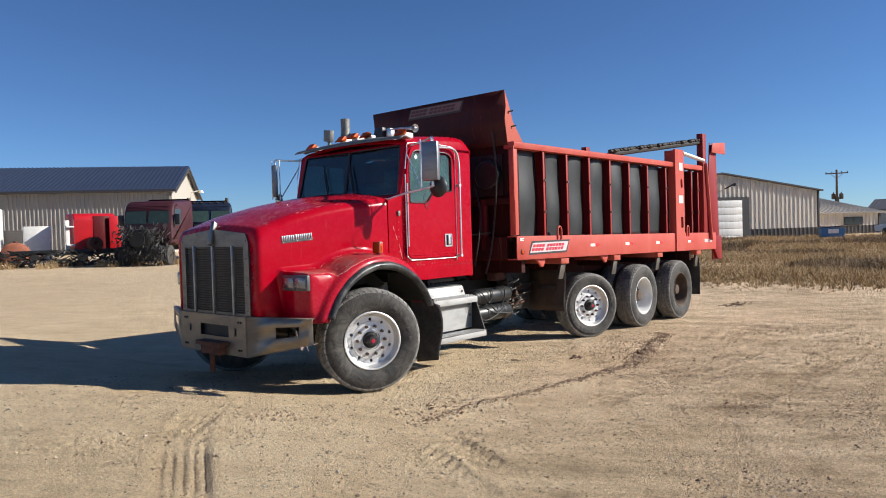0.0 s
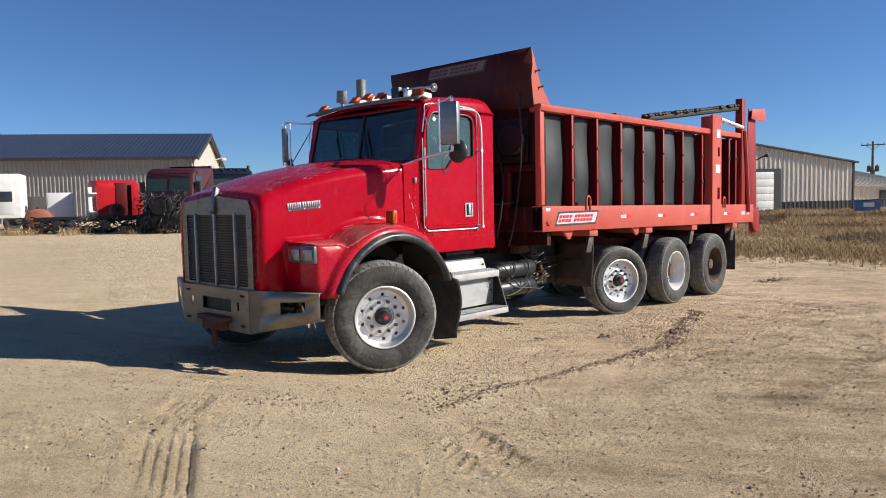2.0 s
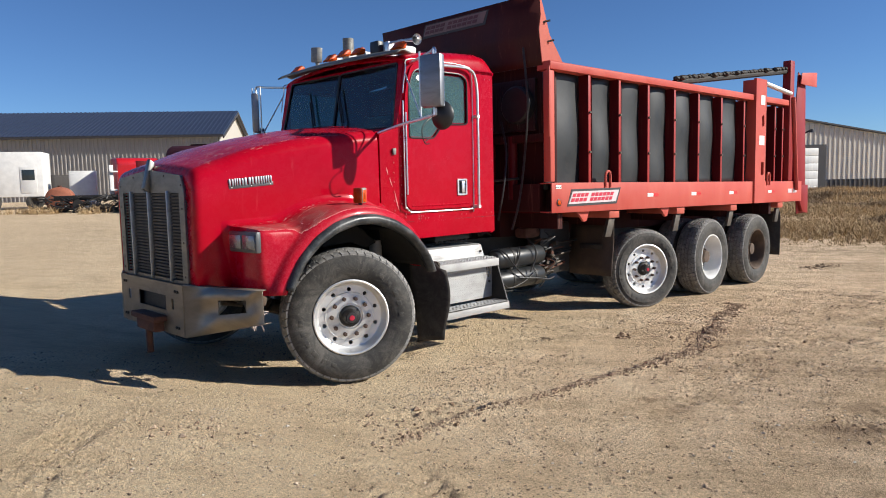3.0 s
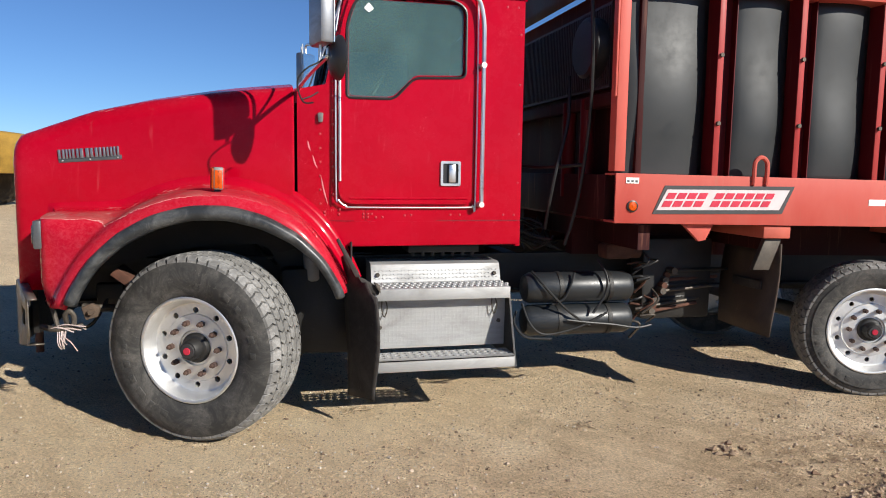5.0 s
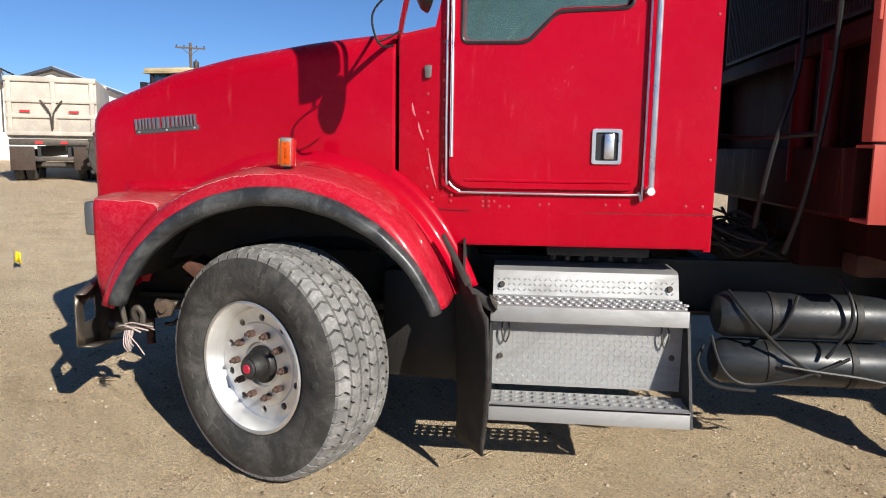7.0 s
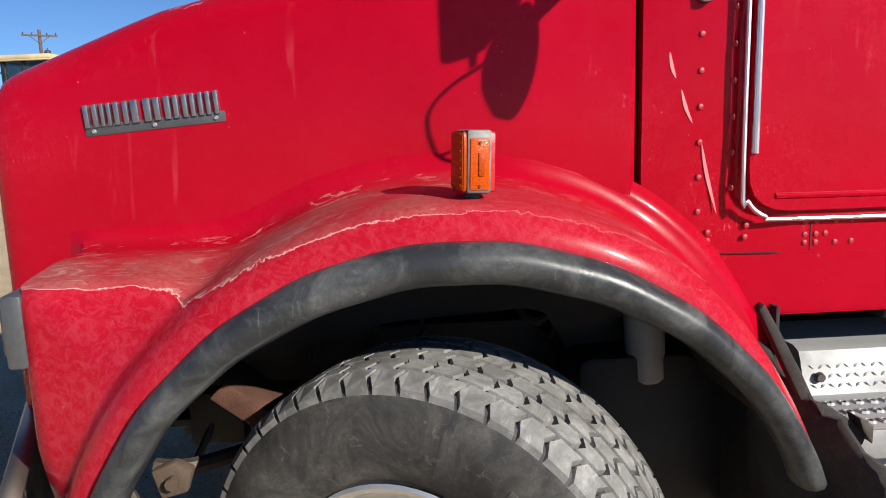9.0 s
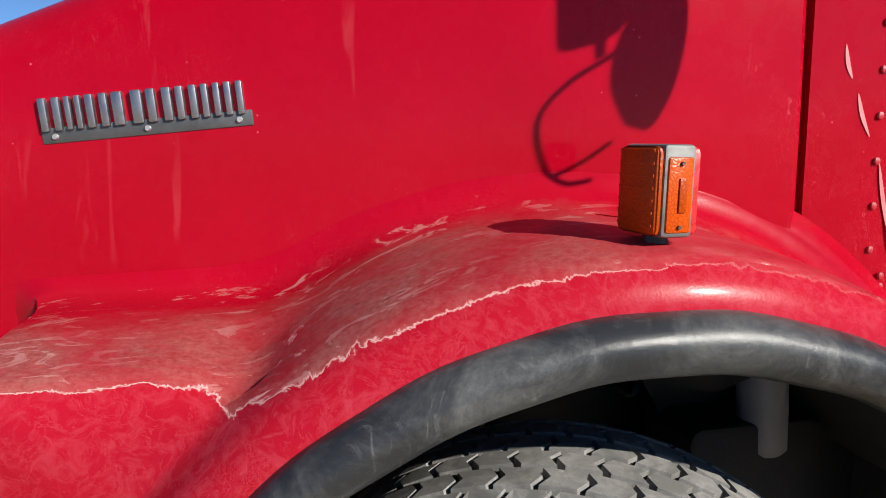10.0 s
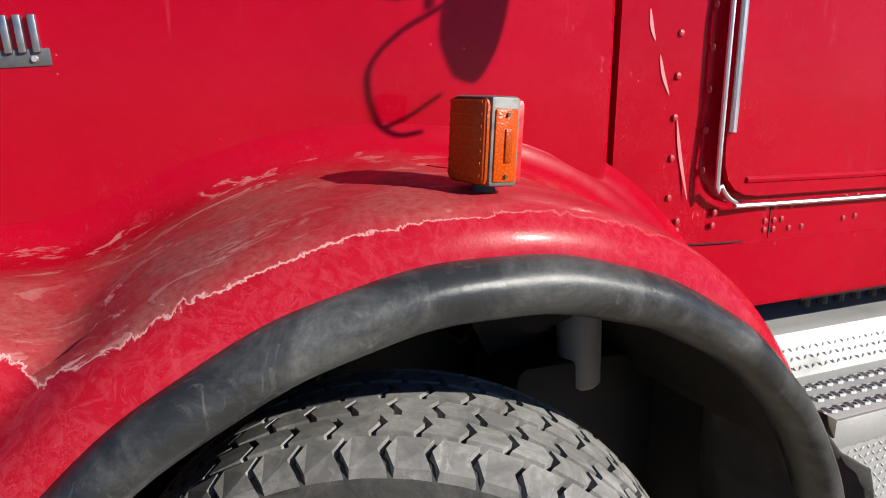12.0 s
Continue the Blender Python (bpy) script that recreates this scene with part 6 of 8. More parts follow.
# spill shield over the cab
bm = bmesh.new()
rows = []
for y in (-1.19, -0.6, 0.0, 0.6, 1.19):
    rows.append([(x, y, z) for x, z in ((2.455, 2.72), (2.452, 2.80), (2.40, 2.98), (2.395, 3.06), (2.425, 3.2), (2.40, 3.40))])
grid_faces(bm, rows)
shield = part("spill_shield", bm, SHIELD, spreader, "bent rusty-red spill shield over the cab, darkened for its shade")
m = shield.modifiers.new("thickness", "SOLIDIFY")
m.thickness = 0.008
for s in (-1, 1):
    bm = bmesh.new()
    prism(bm, [(2.40, 3.40), (2.46, 3.28), (2.56, 3.02), (2.78, 2.76), (2.44, 2.74), (2.40, 2.98), (2.395, 3.06), (2.42, 3.2)], "y", s * 1.185, s * 1.195)
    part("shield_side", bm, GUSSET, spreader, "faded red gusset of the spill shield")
    for x, z in ((2.46, 3.13), (2.52, 2.95)):
        bm = bmesh.new()
        rod(bm, (x, s * 1.19, z), (x + 0.05, s * 1.24, z + 0.015), 0.010, seg=6)
        part("peg", bm, STEEL, spreader)


def sign(parent, m, length, height, face, mats):
    """A slanted sign: border, field and its lettering as plain slanted bars."""
    f = -1 if face < 0 else 1
    s = height * 0.55
    def slab(name, grow, y0, y1, mat, label=""):
        bm = bmesh.new()
        h = height / 2 + grow
        prism(bm, [(-length / 2 - s / 2 - grow, -h), (length / 2 - s / 2 + grow, -h), (length / 2 + s / 2 + grow * 1.6, h), (-length / 2 + s / 2 - grow * 0.6, h)], "y", f * y0, f * y1, 0, m)
        return part(name, bm, mat, parent, label, smooth=0)
    slab("sign_border", 0.024, 0.0, 0.004, mats[0], "black-bordered slanted sign")
    slab("sign_field", 0.0, 0.0, 0.007, mats[1])
    x, h = -length / 2 + 0.02, height * 0.34
    for wide in (0.078, 0.078, 0.078, 0.078, 0, 0.078, 0.078, 0.078, 0.078, 0.078, 0.078):
        bm = bmesh.new()
        if not wide:
            x += 0.045
            bm.free()
            continue
        w = wide * length / 0.94
        for x0, x1, z0, z1 in ((x, x + w * 0.80, -h, -0.006), (x, x + w * 0.80, 0.006, h)):
            k = s / height
            prism(bm, [(x0 + z0 * k, z0), (x1 + z0 * k, z0), (x1 + z1 * k, z1), (x0 + z1 * k, z1)], "y", 0, 1)
        x += w * 1.0
        for v in bm.verts:
            v.co.y = f * (0.006 + 0.004 * v.co.y)
        bmesh.ops.transform(bm, matrix=m, verts=bm.verts)
        part("letter_block", bm, mats[2], parent, smooth=0)


sign(spreader, pose(3.185, -1.29, 1.412), 0.86, 0.125, -1, (LOGO_BLACK, LOGO_WHITE, LOGO_RED))
DIM_SIGN = plain("dim_sign_field", (0.19, 0.12, 0.12), 0.55, vary=0.25)
DIM_BARS = plain("dim_sign_bars", (0.10, 0.03, 0.04), 0.55)
sign(spreader, pose(2.405, -0.02, 3.30, 0, 0, -90) @ pose(0, 0, 0, 4, 0, 0), 0.92, 0.11, -1, (LOGO_BLACK, DIM_SIGN, DIM_BARS))


def slab(name, x0, x1, z0, z1, y0, y1, mat, parent, label="", bevel=0.003):
    bm = bmesh.new()
    box(bm, x0, x1, y0, y1, z0, z1, bevel)
    return part(name, settle(bm), mat, parent, label)


for x in (4.26, 5.33, 6.42, 7.74):
    slab("tape_white", x, x + 0.13, 1.405, 1.445, -1.293, -1.289, REFLECT_WHITE, spreader, "", 0)
    slab("tape_red", x + 0.13, x + 0.25, 1.405, 1.445, -1.293, -1.289, REFLECT_RED, spreader, "", 0)
slab("decal", 2.515, 2.60, 1.51, 1.545, -1.293, -1.289, REFLECT_WHITE, spreader, "small white decal, print as bars", 0)
for k in range(3):
    slab("decal_bar", 2.522 + 0.027 * k, 2.538 + 0.027 * k, 1.517, 1.53, -1.2945, -1.2925, EMBLEM_DARK, spreader, "", 0)
slab("model_bar", 8.52, 8.68, 1.40, 1.46, -1.293, -1.289, LOGO_WHITE, spreader, "", 0)
slab("model_bar", 8.72, 8.88, 1.40, 1.46, -1.293, -1.289, LOGO_WHITE, spreader, "", 0)
bm = bmesh.new()
lathe(bm, [(0.0, 0.0), (0.028, 0.0), (0.03, 0.006), (0.024, 0.012), (0.0, 0.016)], 20, pose(2.562, -1.29, 1.372, 90, 0, 0))
part("side_marker", bm, AMBER, spreader, "round amber side marker")
bm = bmesh.new()
lathe(bm, [(0.028, 0.0), (0.036, 0.0), (0.036, 0.008), (0.029, 0.01)], 20, pose(2.562, -1.29, 1.372, 90, 0, 0))
part("marker_ring", bm, BLACK, spreader)
for x in (3.43, 7.73):
    bm = bmesh.new()
    tube(bm, curve_points([(x - 0.045, -1.297, 1.52), (x - 0.045, -1.297, 1.64), (x - 0.03, -1.297, 1.675), (x, -1.297, 1.69), (x + 0.03, -1.297, 1.675), (x + 0.045, -1.297, 1.64), (x + 0.045, -1.297, 1.52)], 4), 0.014, 8)
    part("lifting_eye", settle(bm), SALMON, spreader, "bent rod lifting eye on the rail")
for x in (3.60, 5.10, 6.62, 8.28):
    slab("rail_bracket", x - 0.10, x + 0.10, 1.185, 1.265, -1.27, -0.5, GUSSET, spreader, "rusty bracket under the rail", 0.008)
    bm = bmesh.new()
    prism(bm, [(x - 0.06, 1.18), (x + 0.06, 1.18), (x - 0.02, 0.98), (x - 0.14, 0.98)], "y", -1.24, -1.20, 0.004)
    part("hanger", settle(bm), STEEL, spreader)
for x in (3.05, 4.75):
    bm = bmesh.new()
    prism(bm, [(x - 0.12, 1.27), (x + 0.10, 1.27), (x + 0.05, 1.17), (x + 0.0, 1.16), (x - 0.03, 1.19)], "y", -1.25, -1.22, 0.004)
    part("gusset", settle(bm), SALMON, spreader)
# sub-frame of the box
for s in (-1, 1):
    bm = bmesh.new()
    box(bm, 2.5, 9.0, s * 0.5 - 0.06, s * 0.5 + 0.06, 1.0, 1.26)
    part("sub_rail", settle(bm), DEEP_SHADE_RED, spreader, "dark red sub-frame rail")
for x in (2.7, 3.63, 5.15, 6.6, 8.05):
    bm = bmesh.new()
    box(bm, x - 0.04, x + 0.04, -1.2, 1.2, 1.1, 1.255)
    part("cross_bearer", settle(bm), DEEP_SHADE_RED, spreader)
# wide rear post with holes, rear frame and end gate
for s in (-1, 1):
    bm = bmesh.new()
    lo, hi = s * 1.275, s * 1.315
    holed_plate(bm, [(7.20, 1.27), (7.56, 1.27), (7.56, 2.98), (7.20, 2.98)], [round_corners([(7.40, 1.66), (7.50, 1.66), (7.50, 1.84), (7.40, 1.84)], 0.01, 2), round_corners([(7.42, 2.32), (7.5, 2.34), (7.48, 2.49), (7.40, 2.46)], 0.015, 2)], "y", min(lo, hi), max(lo, hi))
    box(bm, 7.20, 7.23, min(s * 1.12, s * 1.276), max(s * 1.12, s * 1.276), 1.29, 2.96)
    part("rear_post", settle(bm), SALMON, spreader, "wide red rear post with slots and white decals")
    slab("post_decal", 7.36, 7.50, 2.62, 2.75, min(s * 1.319, s * 1.314), max(s * 1.319, s * 1.314), REFLECT_WHITE, spreader, "", 0)
    slab("post_decal", 7.32, 7.50, 2.07, 2.20, min(s * 1.319, s * 1.314), max(s * 1.319, s * 1.314), REFLECT_WHITE, spreader, "", 0)
    bm = bmesh.new()
    prism(bm, [(8.50, 1.5), (8.66, 1.5), (8.66, 3.36), (8.50, 3.36)], "y", min(s * 1.18, s * 1.30), max(s * 1.18, s * 1.30), 0.006)
    prism(bm, [(9.12, 0.95), (9.50, 0.95), (9.38, 3.12), (9.06, 3.24), (8.98, 2.6)], "y", min(s * 1.20, s * 1.215), max(s * 1.20, s * 1.215), 0.003)
    prism(bm, [(8.72, 1.42), (9.10, 1.14), (9.24, 0.98), (9.46, 0.95), (9.44, 1.42)], "y", min(s * 1.22, s * 1.27), max(s * 1.22, s * 1.27), 0.004)
    part("rear_frame", bm, GATE_RED, spreader, "dark red rear gate frame")
    bm = bmesh.new()
    tube(bm, [(8.58, s * 1.32, 2.80), (8.80, s * 1.32, 1.35)], 0.03, 8)
    prism(bm, [(9.02, 3.04), (9.72, 3.04), (9.72, 3.28), (9.06, 3.22)], "y", min(s * 1.26, s * 1.275), max(s * 1.26, s * 1.275), 0.002)
    part("gate_link", bm, SALMON, spreader, "faded red gate link and flag plate")
    bm = bmesh.new()
    rod(bm, (7.56, s * 1.295, 2.93), (8.52, s * 1.295, 2.85), 0.034, seg=12)
    part("gate_cylinder", bm, ALU, spreader, "bright hydraulic gate cylinder")
bm = bmesh.new()
box(bm, 9.02, 9.08, -1.2, 1.2, 1.2, 2.65)
part("end_gate", bm, GATE_RED, spreader, "dark red end gate")
bm = bmesh.new()
rows = []
rng = random.Random(3)
tube(bm, [(5.05, -1.2, 2.76), (8.55, -1.22, 3.20)], 0.04, 8)
for k in range(120):
    t = k / 119
    p = Vector((5.05 + 3.4 * t, -1.2 + rng.uniform(-0.05, 0.05), 2.76 + 0.43 * t + 0.045))
    bmesh.ops.create_icosphere(bm, subdivisions=1, radius=rng.uniform(0.03, 0.055), matrix=Matrix.Translation(p) @ Matrix.Diagonal((1.6, 1, 0.7, 1)))
part("tarp_roll", bm, FLAP, spreader, "rough dark roll along a sloping bar above the box")
# flaps
def cross_flap(x, y0, y1, z0, z1, lean, mat, label):
    bm = bmesh.new()
    rows = []
    for i in range(7):
        k = i / 6
        rows.append([(x - lean * k + 0.015 * math.sin(4 * k + 3 * u), y0 + (y1 - y0) * u, z1 + (z0 - z1) * k) for u in (0, 0.33, 0.66, 1)])
    grid_faces(bm, rows)
    f = part("mud_flap", bm, mat, truck, label)
    m = f.modifiers.new("thickness", "SOLIDIFY")
    m.thickness = 0.012
    return f


f = cross_flap(3.70, -1.20, -0.62, 0.50, 1.12, 0.04, BROWN_FLAP, "dusty brown mud flap before the lift axle")
bm = bmesh.new()
box(bm, 3.645, 3.66, -1.08, -0.78, 0.80, 0.86, 0.003)
part("flap_mark", bm, FLAP, f, "embossed mark as a plain bar")
cross_flap(3.70, 0.62, 1.20, 0.50, 1.12, 0.04, BROWN_FLAP, "dusty brown mud flap before the lift axle")
cross_flap(8.42, -1.22, -0.60, 0.33, 1.02, -0.02, FLAP, "black mud flap behind the rear wheels")
cross_flap(8.42, 0.60, 1.22, 0.33, 1.02, -0.02, FLAP, "black mud flap behind the rear wheels")

# ---- the yard round the truck: buildings, old trucks, loader, poles, grass ----
TAN_WALL = siding("tan_sheet_metal", (0.66, 0.60, 0.51), 6)
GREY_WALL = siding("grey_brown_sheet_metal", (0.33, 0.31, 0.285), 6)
NAVY_ROOF = siding("navy_sheet_roof", (0.035, 0.045, 0.075), 5, rough=0.35)
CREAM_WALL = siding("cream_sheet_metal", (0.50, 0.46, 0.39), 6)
WAINSCOT = siding("brown_wainscot_metal", (0.085, 0.075, 0.068), 6)
TRIM = siding("dark_trim_metal", (0.045, 0.042, 0.045), 6, rough=0.75)
PALE_ROOF = siding("pale_sheet_roof", (0.46, 0.42, 0.37), 6)
WHITE_DOOR = siding("white_overhead_door", (0.74, 0.73, 0.70), 4)
WINDOW_DARK = plain("dark_window_glass", (0.03, 0.04, 0.045), 0.06, 0, 0.3, 3, 0)
DUSTY_GLASS = plain("dusty_green_glass", (0.035, 0.058, 0.050), 0.22, 0, 0.4, 3, 0.05)
GUARD = plain("dusty_grey_guard", (0.19, 0.175, 0.15), 0.75, 0, 0.25, 4, 0.2)
DUSTY_TYRE = rubber("dusty_loader_tyre", (0.05, 0.045, 0.04), 3.0, 0.6, 0.85, (0.22, 0.19, 0.155))
ROOF_TAN = plain("dusty_tan_roof", (0.52, 0.42, 0.25), 0.6, 0, 0.25, 3, 0.1)
YELLOW = plain("faded_machine_yellow", (0.36, 0.21, 0.035), 0.6, 0, 0.4, 3, 0.15)
BURGUNDY = plain("weathered_burgundy_paint", (0.060, 0.014, 0.019), 0.5, 0, 0.45, 2, 0.1, coat=0.1)
NAVY = plain("weathered_navy_paint", (0.014, 0.018, 0.032), 0.25, 0, 0.4, 2, 0.1, coat=0.5)
BRIGHT_RED = plain("bright_red_paint", (0.50, 0.010, 0.016), 0.35, 0, 0.2, 2, 0.1, coat=0.3)
BLUE = plain("faded_blue_paint", (0.05, 0.16, 0.34), 0.5, 0, 0.25, 3, 0.2)
RUST_ORANGE = plain("orange_rust", (0.30, 0.10, 0.055), 0.8, 0, 0.35, 4, 0.3)
WOOD_POLE = plain("weathered_pole_wood", (0.12, 0.085, 0.06), 0.9, 0, 0.4, 14, 0.5)
BIN_WHITE = plain("off_white_truck_paint", (0.46, 0.41, 0.345), 0.6, 0, 0.35, 1.6, 0.15)


def toward(deg):
    """A level turn that points local +x that many degrees from +x towards +y."""
    return pose(0, 0, 0, 0, 0, deg)


def stand(x, y, deg):
    return pose(x, y, rise(x, y)) @ toward(deg)


def rib_line(run, pitch, wide, proud):
    """Places and offsets along a folded sheet with raised ribs."""
    n = max(1, int(run / pitch))
    line = [(0.0, 0.0)]
    for k in range(n):
        s = run * (k + 0.5) / n
        line += [(s - wide, 0.0), (s - wide * 0.55, proud), (s + wide * 0.55, proud), (s + wide, 0.0)]
    return line + [(run, 0.0)]


def folded(bm, rows):
    """A closed sheet from rows of (outer low, outer high, inner low, inner high)."""
    vs = [[bm.verts.new(p) for p in row] for row in rows]
    for a, b in zip(vs, vs[1:]):
        bm.faces.new((a[0], b[0], b[1], a[1]))
        bm.faces.new((a[1], b[1], b[3], a[3]))
        bm.faces.new((a[3], b[3], b[2], a[2]))
        bm.faces.new((a[2], b[2], b[0], a[0]))
    for e in (vs[0], vs[-1]):
        bm.faces.new((e[0], e[1], e[3], e[2]))
    return bm


def ribbed_wall(bm, a, b, z0, z1a, z1b, pitch=0.3, proud=0.03, thick=0.15):
    """A sheet-metal wall from a to b with raised ribs; its outer side lies to the right of a to b."""
    a, b = Vector((*a, 0)), Vector((*b, 0))
    run = (b - a).length
    u = (b - a) / run
    out = Vector((u.y, -u.x, 0))
    rows = []
    for s, o in rib_line(run, pitch, 0.06, proud):
        top = z1a + (z1b - z1a) * s / run
        p, q = a + u * s + out * o, a + u * s - out * thick
        rows.append(((p.x, p.y, z0), (p.x, p.y, top), (q.x, q.y, z0), (q.x, q.y, top)))
    return folded(bm, rows)


def roof_slope(bm, a, b, c, d, pitch=0.35, thick=0.12):
    """A ribbed roof sheet with corners a, b along the eave and d, c along the ridge."""
    a, b, c, d = (Vector(p) for p in (a, b, c, d))
    n = (b - a).cross(d - a).normalized()
    if n.z < 0:
        n = -n
    run = (b - a).length
    rows = []
    for s, o in rib_line(run, pitch, 0.03, 0.05 if pitch < run else 0.0):
        p, q = a.lerp(b, s / run), d.lerp(c, s / run)
        rows.append((p + n * o, q + n * o, p - n * thick, q - n * thick))
    return folded(bm, rows)


# long workshop with the navy roof: local x runs along the ridge, local -y faces the yard
def workshop():
    m = stand(23.11, 46.90, -37.6)
    t = thing("workshop_building", m, "long grey sheet-metal workshop with a navy roof and cream gable", "building")
    L, D, E, R = -46.0, 13.6, 5.0, 7.35
    bm = bmesh.new()
    ribbed_wall(bm, (L, 0), (0, 0), -0.6, E, E, 0.30, 0.06)
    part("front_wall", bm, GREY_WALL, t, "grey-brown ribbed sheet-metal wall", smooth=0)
    bm = bmesh.new()
    prism(bm, [(0, -0.6), (D, -0.6), (D, E), (D / 2, R), (0, E)], "x", -0.2, 0)
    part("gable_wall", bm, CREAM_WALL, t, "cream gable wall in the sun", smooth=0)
    bm = bmesh.new()
    box(bm, 0.0, 0.06, 3.6, 8.4, -0.6, 3.6, 0.01)
    part("overhead_door", bm, TRIM, t, "dark overhead door")
    bm = bmesh.new()
    ribbed_wall(bm, (0, D), (L, D), -0.6, E, E, 0.45, 0.05)
    part("rear_wall", bm, GREY_WALL, t, smooth=0)
    bm = bmesh.new()
    prism(bm, [(0, -0.6), (D, -0.6), (D, E), (D / 2, R), (0, E)], "x", L, L + 0.2)
    part("gable_wall", bm, CREAM_WALL, t, smooth=0)
    for y0, y1 in ((-0.45, D / 2), (D + 0.45, D / 2)):
        bm = bmesh.new()
        ze = E - 0.45 * (R - E) / (D / 2)
        roof_slope(bm, (L - 0.6, y0, ze + 0.15), (0.4, y0, ze + 0.15), (0.4, y1, R + 0.15), (L - 0.6, y1, R + 0.15), 0.34)
        part("roof", bm, NAVY_ROOF, t, "navy ribbed metal roof", smooth=0)
    bm = bmesh.new()
    box(bm, L - 0.5, 0.38, -0.49, -0.42, E - 0.20, E - 0.02)
    part("eave_trim", bm, TRIM, t, "dark eave trim")
    for s in (0, 1):
        bm = bmesh.new()
        roof_slope(bm, (0.36, -0.45 if not s else D + 0.45, E - 0.12), (0.44, -0.45 if not s else D + 0.45, E - 0.12), (0.44, D / 2, R + 0.05), (0.36, D / 2, R + 0.05), 9, 0.2)
        part("gable_trim", bm, TRIM, t, smooth=0)
    bm = bmesh.new()
    tube(bm, [(0.1, 9.2, 5.3), (0.9, 9.2, 5.5)], 0.06, 6)
    lathe(bm, [(0.0, 0.1), (0.12, 0.1), (0.25, -0.12)], 12, pose(1.0, 9.2, 5.4))
    part("yard_light", bm, WHITE, t, "white gooseneck yard light")


workshop()


def shed():
    t = thing("metal_shed_building", stand(62.82, 9.81, 145.8), "tan ribbed metal shop building with brown wainscot and white door", "building")
    W, E, R = 19.0, 4.05, 5.40
    half = W / 2
    # local x runs along the gable face from the near corner; local +y faces the yard
    bm = bmesh.new()
    ribbed_wall(bm, (half, 0), (0, 0), 0.76, R, E, 0.42, 0.06)
    part("gable_wall", bm, TAN_WALL, t, "tan ribbed metal gable wall", smooth=0)
    bm = bmesh.new()
    ribbed_wall(bm, (W, 0), (half, 0), 0.76, E, R, 0.42, 0.06)
    part("gable_wall", bm, TAN_WALL, t, "tan ribbed metal gable wall", smooth=0)
    bm = bmesh.new()
    ribbed_wall(bm, (W, 0.02), (0, 0.02), -0.9, 0.76, 0.76, 0.42, 0.06)
    part("wainscot", bm, WAINSCOT, t, "dark brown ribbed wainscot", smooth=0)
    bm = bmesh.new()
    ribbed_wall(bm, (0, 0), (0, -24), -0.9, E, E, 0.42, 0.06)
    part("side_wall", bm, TAN_WALL, t, smooth=0)
    bm = bmesh.new()
    box(bm, 7.05, 11.3, 0.02, 0.16, -0.9, 3.48)
    part("door_frame", bm, TRIM, t, "dark door frame")
    for k in range(7):
        bm = bmesh.new()
        box(bm, 7.75, 11.2, 0.12, 0.20, -0.9 + 0.59 * k, -0.33 + 0.59 * k, 0.02)
        part("door_section", bm, WHITE_DOOR, t, "white sectional overhead door")
    for x0, z0, x1, z1 in ((-0.3, E - 0.05, half, R), (W + 0.3, E - 0.05, half, R)):
        bm = bmesh.new()
        roof_slope(bm, (x0, 0.35, z0), (x0, -24.4, z0), (x1, -24.4, z1 + 0.12), (x1, 0.35, z1 + 0.12), 0.6)
        part("roof", bm, TRIM, t, "dark roof edge", smooth=0)
    bm = bmesh.new()
    box(bm, -0.08, 0.06, -0.06, 0.10, -0.9, E)
    part("corner_trim", bm, TRIM, t)
    bm = bmesh.new()
    tube(bm, [(9.3, 0.1, 4.2), (9.0, 0.9, 4.55)], 0.06, 6)
    lathe(bm, [(0.0, 0.1), (0.12, 0.1), (0.22, -0.12)], 10, pose(9.0, 1.0, 4.5))
    part("yard_light", bm, TRIM, t, "dark gooseneck yard light")


shed()


def office():
    t = thing("office_building", stand(65.92, 10.41, 145.8), "low tan metal office with a pale hipped roof", "building")
    bm = bmesh.new()
    ribbed_wall(bm, (1.0, 0), (-6.6, 0), 0.76, 1.97, 1.97, 0.4, 0.05)
    part("wall", bm, TAN_WALL, t, "tan ribbed wall", smooth=0)
    bm = bmesh.new()
    ribbed_wall(bm, (1.0, 0.02), (-6.6, 0.02), -0.9, 0.76, 0.76, 0.4, 0.05)
    part("wainscot", bm, WAINSCOT, t, smooth=0)
    bm = bmesh.new()
    ribbed_wall(bm, (-6.6, 0), (-6.6, -9), -0.9, 1.97, 1.97, 0.4, 0.05)
    part("side_wall", bm, TAN_WALL, t, smooth=0)
    bm = bmesh.new()
    roof_slope(bm, (1.0, 0.5, 1.95), (-7.1, 0.5, 1.95), (-3.2, -4.2, 3.55), (1.0, -4.2, 3.55), 0.5)
    part("roof", bm, PALE_ROOF, t, "pale ribbed hip roof", smooth=0)
    bm = bmesh.new()
    roof_slope(bm, (-7.1, 0.5, 1.95), (-7.1, -9.0, 1.95), (-3.2, -4.25, 3.55), (-3.2, -4.2, 3.55), 0.5)
    part("roof", bm, PALE_ROOF, t, "pale ribbed hip roof", smooth=0)
    bm = bmesh.new()
    box(bm, -4.63, -2.54, 0.06, 0.12, 0.80, 1.55)
    w = part("window", bm, TRIM, t, "dark framed window")
    for x in (-4.55, -3.55):
        bm = bmesh.new()
        box(bm, x, x + 0.92, 0.12, 0.14, 0.87, 1.48)
        part("pane", bm, WINDOW_DARK, w)
    bm = bmesh.new()
    box(bm, -6.7, -6.4, 0.0, 0.14, -0.9, 1.97)
    part("corner_trim", bm, TRIM, t)


